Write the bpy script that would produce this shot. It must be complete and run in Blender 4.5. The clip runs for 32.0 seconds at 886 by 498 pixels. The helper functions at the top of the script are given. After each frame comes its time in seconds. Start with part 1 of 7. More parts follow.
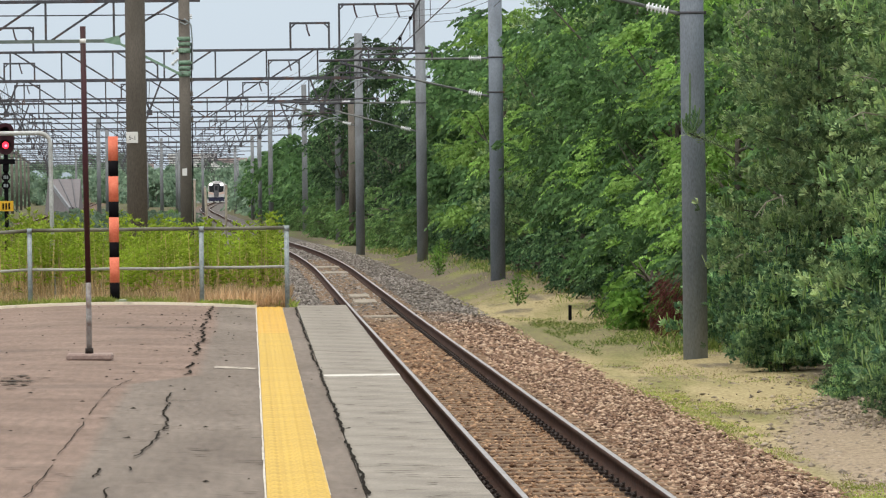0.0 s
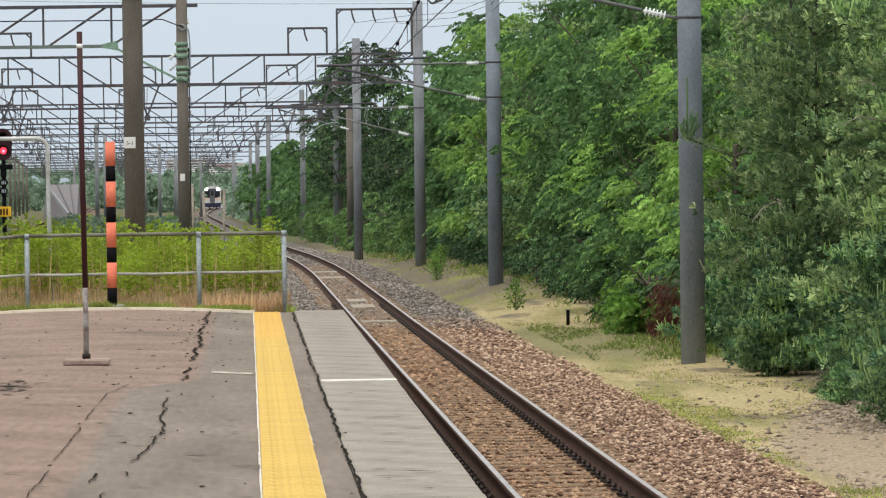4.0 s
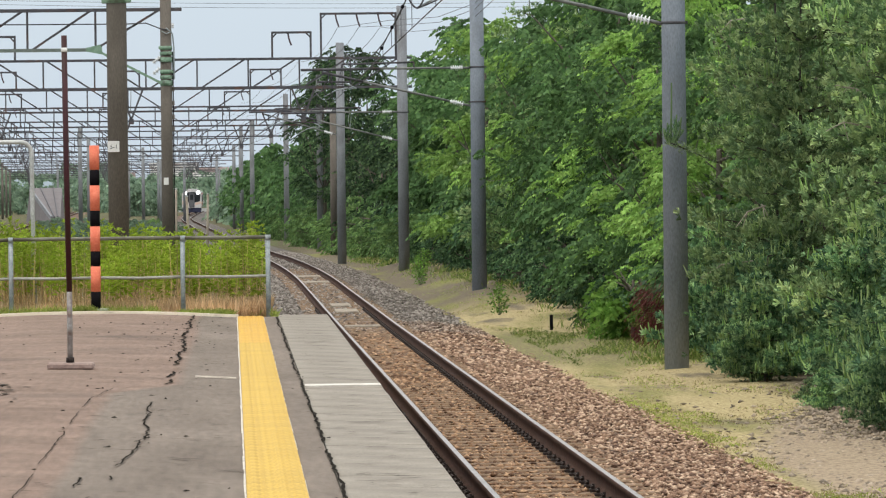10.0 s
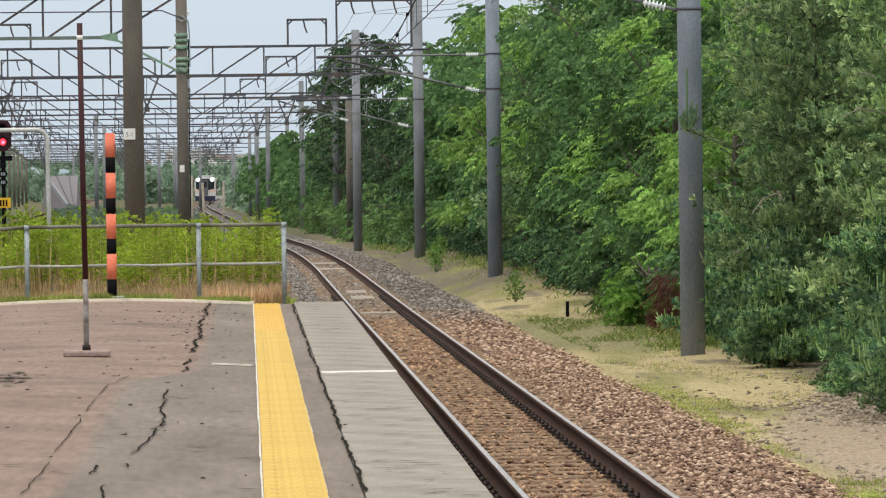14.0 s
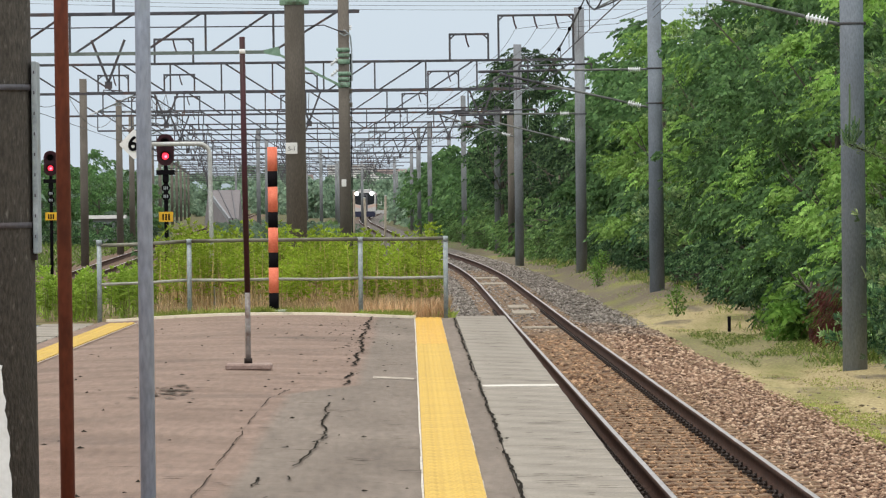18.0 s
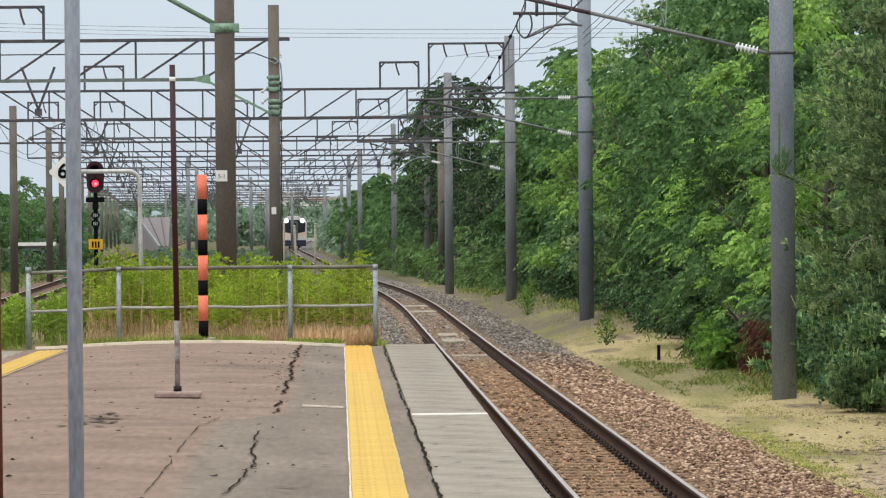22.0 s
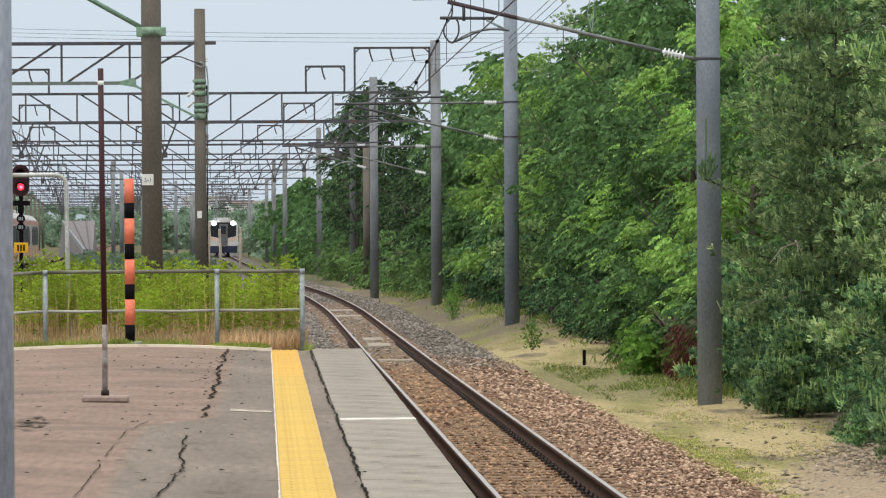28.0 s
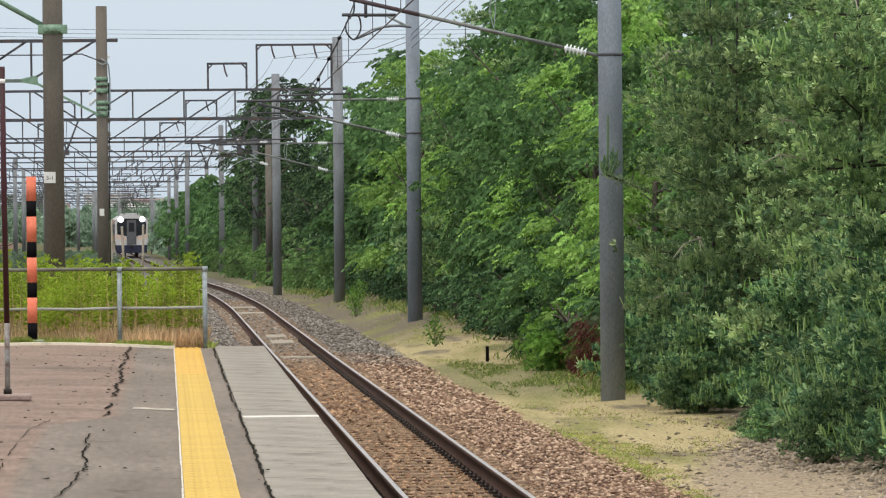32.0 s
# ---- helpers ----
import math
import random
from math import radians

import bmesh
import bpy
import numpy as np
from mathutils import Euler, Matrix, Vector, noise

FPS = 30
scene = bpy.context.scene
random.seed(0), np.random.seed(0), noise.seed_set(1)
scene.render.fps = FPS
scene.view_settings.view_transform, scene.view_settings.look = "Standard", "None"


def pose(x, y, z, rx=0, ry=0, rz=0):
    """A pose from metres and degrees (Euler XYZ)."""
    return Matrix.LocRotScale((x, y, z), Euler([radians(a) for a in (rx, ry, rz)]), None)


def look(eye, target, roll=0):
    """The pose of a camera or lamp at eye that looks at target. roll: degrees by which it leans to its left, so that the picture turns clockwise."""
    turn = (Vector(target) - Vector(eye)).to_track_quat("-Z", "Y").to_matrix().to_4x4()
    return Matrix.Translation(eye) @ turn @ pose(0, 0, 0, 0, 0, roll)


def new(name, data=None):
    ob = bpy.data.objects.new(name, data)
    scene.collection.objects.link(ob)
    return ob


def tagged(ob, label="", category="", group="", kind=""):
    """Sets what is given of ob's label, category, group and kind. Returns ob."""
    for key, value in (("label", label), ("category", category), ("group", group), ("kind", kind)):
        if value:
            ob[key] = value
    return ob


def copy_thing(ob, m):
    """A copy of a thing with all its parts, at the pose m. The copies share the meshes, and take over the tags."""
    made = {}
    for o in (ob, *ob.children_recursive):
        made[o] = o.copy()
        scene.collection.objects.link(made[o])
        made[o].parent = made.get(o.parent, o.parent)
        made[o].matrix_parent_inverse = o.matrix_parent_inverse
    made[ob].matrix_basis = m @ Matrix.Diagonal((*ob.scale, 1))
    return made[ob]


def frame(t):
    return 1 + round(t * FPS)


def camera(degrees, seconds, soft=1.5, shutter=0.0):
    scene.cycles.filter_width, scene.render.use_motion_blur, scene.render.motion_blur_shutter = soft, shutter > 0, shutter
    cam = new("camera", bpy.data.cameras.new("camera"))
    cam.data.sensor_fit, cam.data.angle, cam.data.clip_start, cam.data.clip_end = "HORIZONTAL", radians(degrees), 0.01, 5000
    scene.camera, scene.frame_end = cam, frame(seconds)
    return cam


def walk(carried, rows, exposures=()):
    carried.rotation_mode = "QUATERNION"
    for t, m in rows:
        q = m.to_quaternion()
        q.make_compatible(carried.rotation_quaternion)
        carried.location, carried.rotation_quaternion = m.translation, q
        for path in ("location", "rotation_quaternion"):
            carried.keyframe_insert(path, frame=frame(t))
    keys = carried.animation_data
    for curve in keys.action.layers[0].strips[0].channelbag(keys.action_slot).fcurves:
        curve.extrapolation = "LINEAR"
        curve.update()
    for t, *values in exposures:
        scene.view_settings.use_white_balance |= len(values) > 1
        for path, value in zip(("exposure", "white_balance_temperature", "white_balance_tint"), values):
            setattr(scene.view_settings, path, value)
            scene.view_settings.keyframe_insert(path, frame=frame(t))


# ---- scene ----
LENS = 10.07
EYE_Y = 0.0
# seconds, eye x, eye z, turn, tilt, roll
ROWS = [
    (0, -0.0053, 1.4357, -2.1929, -0.820, -0.701), (0.5, -0.0080, 1.4336, -2.1771, -0.809, -0.694), (1, -0.0071, 1.4359, -2.1565, -0.800, -0.705), (1.5, -0.0079, 1.4362, -2.1677, -0.763, -0.701),
    (2, -0.0034, 1.4369, -2.1836, -0.762, -0.738), (2.5, 0.0026, 1.4375, -2.2011, -0.771, -0.736), (3, -0.0039, 1.4370, -2.2232, -0.782, -0.738), (3.5, 0.0060, 1.4334, -2.2188, -0.778, -0.789),
    (5.5, 0.0014, 1.4370, -2.2202, -0.671, -0.643), (6, -0.0062, 1.4360, -2.2612, -0.633, -0.580), (6.5, -0.0055, 1.4342, -2.2813, -0.621, -0.525), (7, -0.0076, 1.4368, -2.3039, -0.622, -0.534),
    (7.5, -0.0029, 1.4381, -2.3257, -0.645, -0.592), (8, 0.0041, 1.4399, -2.3538, -0.665, -0.620), (8.5, 0.0011, 1.4345, -2.3931, -0.671, -0.643), (9, -0.0034, 1.4364, -2.4282, -0.687, -0.677),
    (9.5, -0.0011, 1.4338, -2.4328, -0.691, -0.654), (10, -0.0015, 1.4364, -2.4036, -0.715, -0.640), (10.5, -0.0009, 1.4340, -2.3574, -0.742, -0.683), (11, -0.0004, 1.4364, -2.3228, -0.774, -0.676),
    (11.5, -0.0005, 1.4363, -2.2835, -0.789, -0.661), (12, -0.0005, 1.4361, -2.2628, -0.799, -0.669), (12.5, -0.0032, 1.4384, -2.2692, -0.820, -0.673), (13, 0.0011, 1.4355, -2.2807, -0.840, -0.703),
    (13.5, -0.0020, 1.4370, -2.2881, -0.871, -0.734), (15.5, 0.0030, 1.4332, -1.5513, -0.781, -0.721), (16, -0.0006, 1.4357, -1.2155, -0.758, -0.717), (16.5, 0.0014, 1.4326, -0.8771, -0.740, -0.748),
    (17, -0.0023, 1.4312, -0.5928, -0.726, -0.714), (17.5, -0.0003, 1.4341, -0.4085, -0.704, -0.698), (18, -0.0013, 1.4287, -0.3807, -0.670, -0.671), (18.5, 0.0005, 1.4344, -0.4860, -0.660, -0.688),
    (19, -0.0000, 1.4340, -0.6744, -0.652, -0.700), (19.5, 0.0000, 1.4340, -0.8614, -0.654, -0.700), (20, -0.0009, 1.4321, -1.0044, -0.635, -0.686), (20.5, 0.0024, 1.4322, -1.0936, -0.588, -0.666),
    (21, 0.0018, 1.4336, -1.1315, -0.529, -0.594), (21.5, 0.0001, 1.4302, -1.1525, -0.445, -0.521), (22, 0.0001, 1.4328, -1.1826, -0.360, -0.528), (22.5, 0.0022, 1.4315, -1.2278, -0.272, -0.426),
    (23, -0.0050, 1.4317, -1.2967, -0.177, -0.357), (23.5, 0.0008, 1.4303, -1.3566, -0.105, -0.377), (24, -0.0009, 1.4315, -1.4009, -0.050, -0.348), (24.5, 0.0009, 1.4333, -1.4160, -0.021, -0.376),
    (25, 0.0058, 1.4307, -1.4242, -0.050, -0.370), (25.5, 0.0052, 1.4307, -1.4504, -0.122, -0.444), (27.5, -0.0184, 1.4322, -1.8375, -0.368, -0.407), (28, -0.0278, 1.4364, -2.0425, -0.317, -0.365),
    (28.5, -0.0254, 1.4312, -2.2762, -0.221, -0.429), (29, -0.0261, 1.4382, -2.4944, -0.132, -0.490), (29.5, -0.0244, 1.4379, -2.6751, -0.102, -0.597), (30, -0.0196, 1.4387, -2.7931, -0.147, -0.670),
    (30.5, -0.0265, 1.4450, -2.8838, -0.246, -0.636), (31, -0.0270, 1.4414, -2.9781, -0.345, -0.635), (31.5, -0.0246, 1.4427, -3.0696, -0.392, -0.611), (32, -0.0261, 1.4410, -3.1493, -0.366, -0.559),
]


def eye_pose(x, z, turn, tilt, roll):
    return pose(x, EYE_Y, z, 90 + tilt, 0, turn) @ pose(0, 0, 0, 0, 0, roll)


cam = camera(LENS, 32.0, soft=1.2)
walk(cam, [(t, eye_pose(x, z, a, b, c)) for t, x, z, a, b, c in ROWS])

# ---- light: a bright overcast sky with a weak broad sun ----
SUN_EL, SUN_AZ = radians(66), radians(215)
world = bpy.data.worlds.new("overcast_sky")
scene.world = world
world.use_nodes = True
wn = world.node_tree.nodes
wl = world.node_tree.links
wbg = wn["Background"]
sky = wn.new("ShaderNodeTexSky")
sky.sky_type = "NISHITA"
sky.sun_disc = False
sky.sun_elevation, sky.sun_rotation = SUN_EL, SUN_AZ
sky.air_density, sky.dust_density, sky.ozone_density = 1.0, 2.0, 1.0
cloud = wn.new("ShaderNodeMixRGB")
cloud.blend_type = "MIX"
cloud.inputs[0].default_value = 0.82
cloud.inputs[2].default_value = (6.5, 7.5, 8.5, 1)
wl.new(sky.outputs[0], cloud.inputs[1])
# an overcast dome is about three times as bright overhead as at the horizon
dome = wn.new("ShaderNodeTexCoord")
up = wn.new("ShaderNodeSeparateXYZ")
wl.new(dome.outputs["Generated"], up.inputs[0])
lift = wn.new("ShaderNodeMapRange")
lift.inputs[1].default_value, lift.inputs[2].default_value = 0.05, 0.9
lift.inputs[3].default_value, lift.inputs[4].default_value = 0.0, 1.0
wl.new(up.outputs[2], lift.inputs[0])
gain = wn.new("ShaderNodeMixRGB")
gain.inputs[2].default_value = (17.0, 16.7, 16.0, 1)
wl.new(cloud.outputs[0], gain.inputs[1])
wl.new(lift.outputs[0], gain.inputs[0])
wl.new(gain.outputs[0], wbg.inputs[0])
wbg.inputs[1].default_value = 0.11
sun = new("sun", bpy.data.lights.new("sun", "SUN"))
sun.data.energy, sun.data.angle, sun.data.color = 1.1, radians(24), (1.0, 0.92, 0.8)
sun.matrix_world = look((math.sin(SUN_AZ) * 40, math.cos(SUN_AZ) * 40, 40 * math.tan(SUN_EL)), (0, 0, 0))
scene.view_settings.exposure = 0.0

# ---- materials ----
def rgb(c):
    return (c[0], c[1], c[2], 1)


def surface(name, a, b, scale=6.0, rough=0.8, metal=0.0, bump=0.3, fine=60.0, dirt=None, dirt_at=0.62, vary=0.0, island=0.0, stretch=(1, 1, 1), world_space=False, spec=0.3):
    """A two-scale noise material: base a to b, dirt patches, fine relief; vary: change from object to object."""
    m = bpy.data.materials.new(name)
    m.use_nodes = True
    n, l = m.node_tree.nodes, m.node_tree.links
    p = n["Principled BSDF"]
    if world_space:
        co = n.new("ShaderNodeNewGeometry").outputs["Position"]
    else:
        co = n.new("ShaderNodeTexCoord").outputs["Object"]
    mp = n.new("ShaderNodeMapping")
    mp.inputs["Scale"].default_value = stretch
    l.new(co, mp.inputs[0])
    n1 = n.new("ShaderNodeTexNoise")
    n1.inputs["Scale"].default_value, n1.inputs["Detail"].default_value = scale, 6
    l.new(mp.outputs[0], n1.inputs[0])
    n2 = n.new("ShaderNodeTexNoise")
    n2.inputs["Scale"].default_value, n2.inputs["Detail"].default_value = fine, 4
    l.new(mp.outputs[0], n2.inputs[0])
    r1 = n.new("ShaderNodeValToRGB")
    r1.color_ramp.elements[0].position, r1.color_ramp.elements[1].position = 0.32, 0.68
    r1.color_ramp.elements[0].color, r1.color_ramp.elements[1].color = rgb(a), rgb(b)
    l.new(n1.outputs[0], r1.inputs[0])
    out = r1.outputs[0]
    g = n.new("ShaderNodeMixRGB")
    g.blend_type = "OVERLAY"
    g.inputs[0].default_value = 0.45
    l.new(out, g.inputs[1])
    l.new(n2.outputs[0], g.inputs[2])
    out = g.outputs[0]
    if dirt:
        n3 = n.new("ShaderNodeTexNoise")
        n3.inputs["Scale"].default_value, n3.inputs["Detail"].default_value = scale * 0.6, 8
        l.new(mp.outputs[0], n3.inputs[0])
        r3 = n.new("ShaderNodeValToRGB")
        r3.color_ramp.elements[0].position, r3.color_ramp.elements[1].position = dirt_at - 0.08, dirt_at + 0.1
        l.new(n3.outputs[0], r3.inputs[0])
        d = n.new("ShaderNodeMixRGB")
        d.inputs[2].default_value = rgb(dirt)
        l.new(r3.outputs[0], d.inputs[0])
        l.new(out, d.inputs[1])
        out = d.outputs[0]
    if vary or island:
        src = n.new("ShaderNodeObjectInfo").outputs["Random"] if vary else n.new("ShaderNodeNewGeometry").outputs["Random Per Island"]
        amount = vary or island
        mr = n.new("ShaderNodeMapRange")
        mr.inputs[3].default_value, mr.inputs[4].default_value = 1 - amount, 1 + amount
        l.new(src, mr.inputs[0])
        h = n.new("ShaderNodeHueSaturation")
        l.new(mr.outputs[0], h.inputs["Value"])
        l.new(out, h.inputs["Color"])
        out = h.outputs[0]
    l.new(out, p.inputs["Base Color"])
    p.inputs["Roughness"].default_value, p.inputs["Metallic"].default_value = rough, metal
    p.inputs["Specular IOR Level"].default_value = spec
    if bump:
        bp = n.new("ShaderNodeBump")
        bp.inputs["Strength"].default_value, bp.inputs["Distance"].default_value = bump, 0.01
        l.new(n2.outputs[0], bp.inputs["Height"])
        l.new(bp.outputs[0], p.inputs["Normal"])
    return m


def leaf_material(name, dark, mid, light, through_amount=0.35, rough=0.55):
    """Leaves: colour from leaf to leaf, patches painting shade between clumps, light shining through."""
    m = bpy.data.materials.new(name)
    m.use_nodes = True
    n, l = m.node_tree.nodes, m.node_tree.links
    p = n["Principled BSDF"]
    geo = n.new("ShaderNodeNewGeometry")
    r = n.new("ShaderNodeValToRGB")
    r.color_ramp.elements[0].color, r.color_ramp.elements[1].color = rgb(dark), rgb(light)
    e = r.color_ramp.elements.new(0.6)
    e.color = rgb(mid)
    l.new(geo.outputs["Random Per Island"], r.inputs[0])
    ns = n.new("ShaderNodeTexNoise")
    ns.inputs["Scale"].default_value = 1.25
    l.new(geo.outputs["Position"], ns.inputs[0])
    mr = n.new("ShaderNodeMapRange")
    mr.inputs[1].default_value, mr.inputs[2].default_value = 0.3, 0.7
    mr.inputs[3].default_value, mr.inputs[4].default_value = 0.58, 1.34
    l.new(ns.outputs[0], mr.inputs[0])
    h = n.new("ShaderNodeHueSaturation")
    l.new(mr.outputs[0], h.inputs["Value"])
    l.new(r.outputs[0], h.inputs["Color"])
    info = n.new("ShaderNodeObjectInfo")
    mo = n.new("ShaderNodeMapRange")
    mo.inputs[3].default_value, mo.inputs[4].default_value = 0.7, 1.32
    l.new(info.outputs["Random"], mo.inputs[0])
    h2 = n.new("ShaderNodeHueSaturation")
    l.new(mo.outputs[0], h2.inputs["Value"])
    l.new(h.outputs[0], h2.inputs["Color"])
    h = h2
    l.new(h.outputs[0], p.inputs["Base Color"])
    p.inputs["Roughness"].default_value = rough
    p.inputs["Specular IOR Level"].default_value = 0.14
    tr = n.new("ShaderNodeBsdfTranslucent")
    l.new(h.outputs[0], tr.inputs[0])
    mx = n.new("ShaderNodeMixShader")
    mx.inputs[0].default_value = through_amount
    l.new(p.outputs[0], mx.inputs[1])
    l.new(tr.outputs[0], mx.inputs[2])
    l.new(mx.outputs[0], n["Material Output"].inputs[0])
    return m


def glow(name, colour, strength):
    m = bpy.data.materials.new(name)
    m.use_nodes = True
    p = m.node_tree.nodes["Principled BSDF"]
    p.inputs["Base Color"].default_value = rgb(colour)
    p.inputs["Emission Color"].default_value = rgb(colour)
    p.inputs["Emission Strength"].default_value = strength
    return m


ASPHALT = surface("worn_asphalt", (0.17, 0.117, 0.09), (0.242, 0.172, 0.136), 1.1, 0.9, bump=0.5, fine=90, dirt=(0.125, 0.09, 0.072), dirt_at=0.64)
SLAB = surface("edge_concrete", (0.2, 0.178, 0.15), (0.29, 0.262, 0.222), 2.2, 0.9, bump=0.5, fine=40, dirt=(0.14, 0.127, 0.112), dirt_at=0.62, vary=0.045, stretch=(1.6, 1.0, 1))
YELLOW = surface("tactile_yellow", (0.46, 0.295, 0.045), (0.55, 0.365, 0.066), 5.0, 0.7, bump=0.15, fine=40, dirt=(0.38, 0.27, 0.075), dirt_at=0.66, vary=0.045, stretch=(2, 0.6, 1))
ORANGE_YELLOW = surface("newer_tactile_yellow", (0.5, 0.28, 0.02), (0.58, 0.34, 0.03), 5.0, 0.6, bump=0.15, fine=40, vary=0.05)
FADED_PAINT = surface("faded_line_paint", (0.36, 0.31, 0.25), (0.54, 0.48, 0.4), 14, 0.8, bump=0.2, dirt=(0.2, 0.17, 0.145), dirt_at=0.52)
WHITE_PAINT = surface("white_line_paint", (0.5, 0.47, 0.42), (0.64, 0.61, 0.56), 12, 0.7, bump=0.2, dirt=(0.4, 0.36, 0.32), dirt_at=0.6)
CREAM = surface("cream_kerb_paint", (0.7, 0.62, 0.48), (0.82, 0.74, 0.6), 8, 0.8, bump=0.2, dirt=(0.3, 0.26, 0.2), dirt_at=0.62)
CRACK = surface("crack_filling", (0.008, 0.007, 0.006), (0.03, 0.025, 0.019), 25, 1.0, bump=0.2, fine=120, spec=0.03)
CONCRETE = surface("pole_concrete", (0.2, 0.232, 0.278), (0.265, 0.298, 0.348), 2.5, 0.85, bump=0.15, fine=50, dirt=(0.165, 0.178, 0.2), dirt_at=0.64, stretch=(1, 1, 0.35))
BROWN_CONCRETE = surface("brown_stained_concrete", (0.11, 0.096, 0.082), (0.163, 0.144, 0.124), 2.2, 0.9, bump=0.3, fine=60, dirt=(0.09, 0.08, 0.065), dirt_at=0.62, stretch=(1, 1, 0.3))
DARK_CONCRETE = surface("dark_weathered_concrete", (0.052, 0.047, 0.04), (0.098, 0.088, 0.074), 70, 0.95, bump=0.6, fine=110, dirt=(0.24, 0.23, 0.2), dirt_at=0.71, stretch=(1.3, 1.3, 0.5))
GALV = surface("galvanised_steel", (0.25, 0.29, 0.305), (0.36, 0.40, 0.415), 14, 0.55, 0.25, bump=0.1, dirt=(0.25, 0.24, 0.22), dirt_at=0.7)
GREY_BLUE = surface("grey_blue_paint", (0.33, 0.385, 0.475), (0.405, 0.46, 0.56), 9, 0.5, 0.1, bump=0.08, dirt=(0.3, 0.35, 0.38), dirt_at=0.64, stretch=(1, 1, 0.3))
RUST_RED = surface("red_brown_paint", (0.13, 0.035, 0.018), (0.19, 0.055, 0.028), 12, 0.55, bump=0.15, dirt=(0.08, 0.025, 0.016), dirt_at=0.6, stretch=(1, 1, 0.4))
MAROON = surface("maroon_paint", (0.034, 0.006, 0.01), (0.055, 0.01, 0.014), 14, 0.5, bump=0.15, dirt=(0.035, 0.015, 0.012), dirt_at=0.58, stretch=(1, 1, 0.4))
WORN_GREY = surface("worn_grey_pipe", (0.22, 0.21, 0.2), (0.36, 0.35, 0.34), 14, 0.5, 0.2, bump=0.2, dirt=(0.10, 0.045, 0.03), dirt_at=0.56)
STEEL = surface("weathered_gantry_steel", (0.062, 0.062, 0.071), (0.108, 0.107, 0.119), 3, 0.7, 0.2, bump=0.1, dirt=(0.13, 0.075, 0.06), dirt_at=0.62)
TUBE_GREY = surface("dull_grey_tube", (0.145, 0.155, 0.15), (0.22, 0.23, 0.22), 5, 0.6, 0.2, bump=0.1, dirt=(0.1, 0.08, 0.08), dirt_at=0.66)
TUBE_RED = surface("oxidised_red_tube", (0.07, 0.05, 0.058), (0.115, 0.08, 0.092), 4, 0.6, 0.1, bump=0.1)
GREEN_STEEL = surface("green_verdigris_paint", (0.17, 0.29, 0.2), (0.26, 0.38, 0.29), 10, 0.7, bump=0.2, dirt=(0.16, 0.2, 0.16), dirt_at=0.6)
RAIL_SIDE = surface("rusty_rail", (0.04, 0.021, 0.015), (0.082, 0.043, 0.03), 8, 0.85, 0.0, bump=0.3, world_space=True, spec=0.12)
RAIL_TOP = surface("polished_rail", (0.32, 0.285, 0.265), (0.46, 0.42, 0.395), 6, 0.36, 0.75, bump=0.05, world_space=True)
SLEEPER = surface("stained_sleeper", (0.16, 0.105, 0.066), (0.25, 0.17, 0.11), 8, 0.95, bump=0.4, vary=0.15)
CLIP = surface("dark_iron_clip", (0.02, 0.016, 0.014), (0.05, 0.035, 0.03), 20, 0.8, 0.2, bump=0.2)
BLACK = surface("black_enamel", (0.006, 0.0055, 0.0065), (0.01, 0.009, 0.011), 10, 0.85, bump=0.1, spec=0.05)
ORANGE = surface("orange_band_paint", (0.72, 0.17, 0.095), (0.8, 0.22, 0.13), 9, 0.6, bump=0.15, dirt=(0.5, 0.12, 0.07), dirt_at=0.7)
WHITE = surface("white_enamel", (0.72, 0.72, 0.7), (0.8, 0.8, 0.78), 6, 0.5, bump=0.05, dirt=(0.55, 0.53, 0.5), dirt_at=0.72)
YELLOW_PLATE = surface("yellow_plate", (0.65, 0.36, 0.02), (0.75, 0.44, 0.03), 6, 0.6, bump=0.05)
PORCELAIN = surface("white_porcelain", (0.7, 0.72, 0.74), (0.8, 0.82, 0.84), 6, 0.25, bump=0.0)
WIRE = surface("dark_wire", (0.05, 0.05, 0.055), (0.09, 0.09, 0.1), 6, 0.6, 0.3, bump=0.0)
BARK = surface("bark", (0.07, 0.062, 0.052), (0.15, 0.13, 0.105), 9, 0.95, bump=0.8, fine=40, stretch=(1, 1, 0.25))
PINE_BARK = surface("dark_pine_bark", (0.03, 0.027, 0.025), (0.07, 0.06, 0.052), 9, 0.95, bump=0.8, fine=40, stretch=(1, 1, 0.25))
DEAD_WOOD = surface("pale_dead_wood", (0.28, 0.25, 0.2), (0.38, 0.34, 0.28), 9, 0.9, bump=0.4)
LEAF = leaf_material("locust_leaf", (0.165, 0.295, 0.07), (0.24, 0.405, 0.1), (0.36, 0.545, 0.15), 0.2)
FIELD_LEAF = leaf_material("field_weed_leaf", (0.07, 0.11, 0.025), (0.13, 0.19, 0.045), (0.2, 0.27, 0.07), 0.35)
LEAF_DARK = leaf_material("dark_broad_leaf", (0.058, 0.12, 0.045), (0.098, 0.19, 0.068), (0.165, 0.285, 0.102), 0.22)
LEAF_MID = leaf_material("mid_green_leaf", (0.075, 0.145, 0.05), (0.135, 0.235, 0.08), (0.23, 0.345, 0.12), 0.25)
# leaf colour darkened as painted shade under the trees and behind their gaps
LEAF_SHADE = leaf_material("shaded_green_leaf", (0.022, 0.054, 0.028), (0.075, 0.15, 0.065), (0.185, 0.305, 0.128), 0.22)
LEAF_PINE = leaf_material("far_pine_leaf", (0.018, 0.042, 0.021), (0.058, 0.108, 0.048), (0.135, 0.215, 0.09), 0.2)
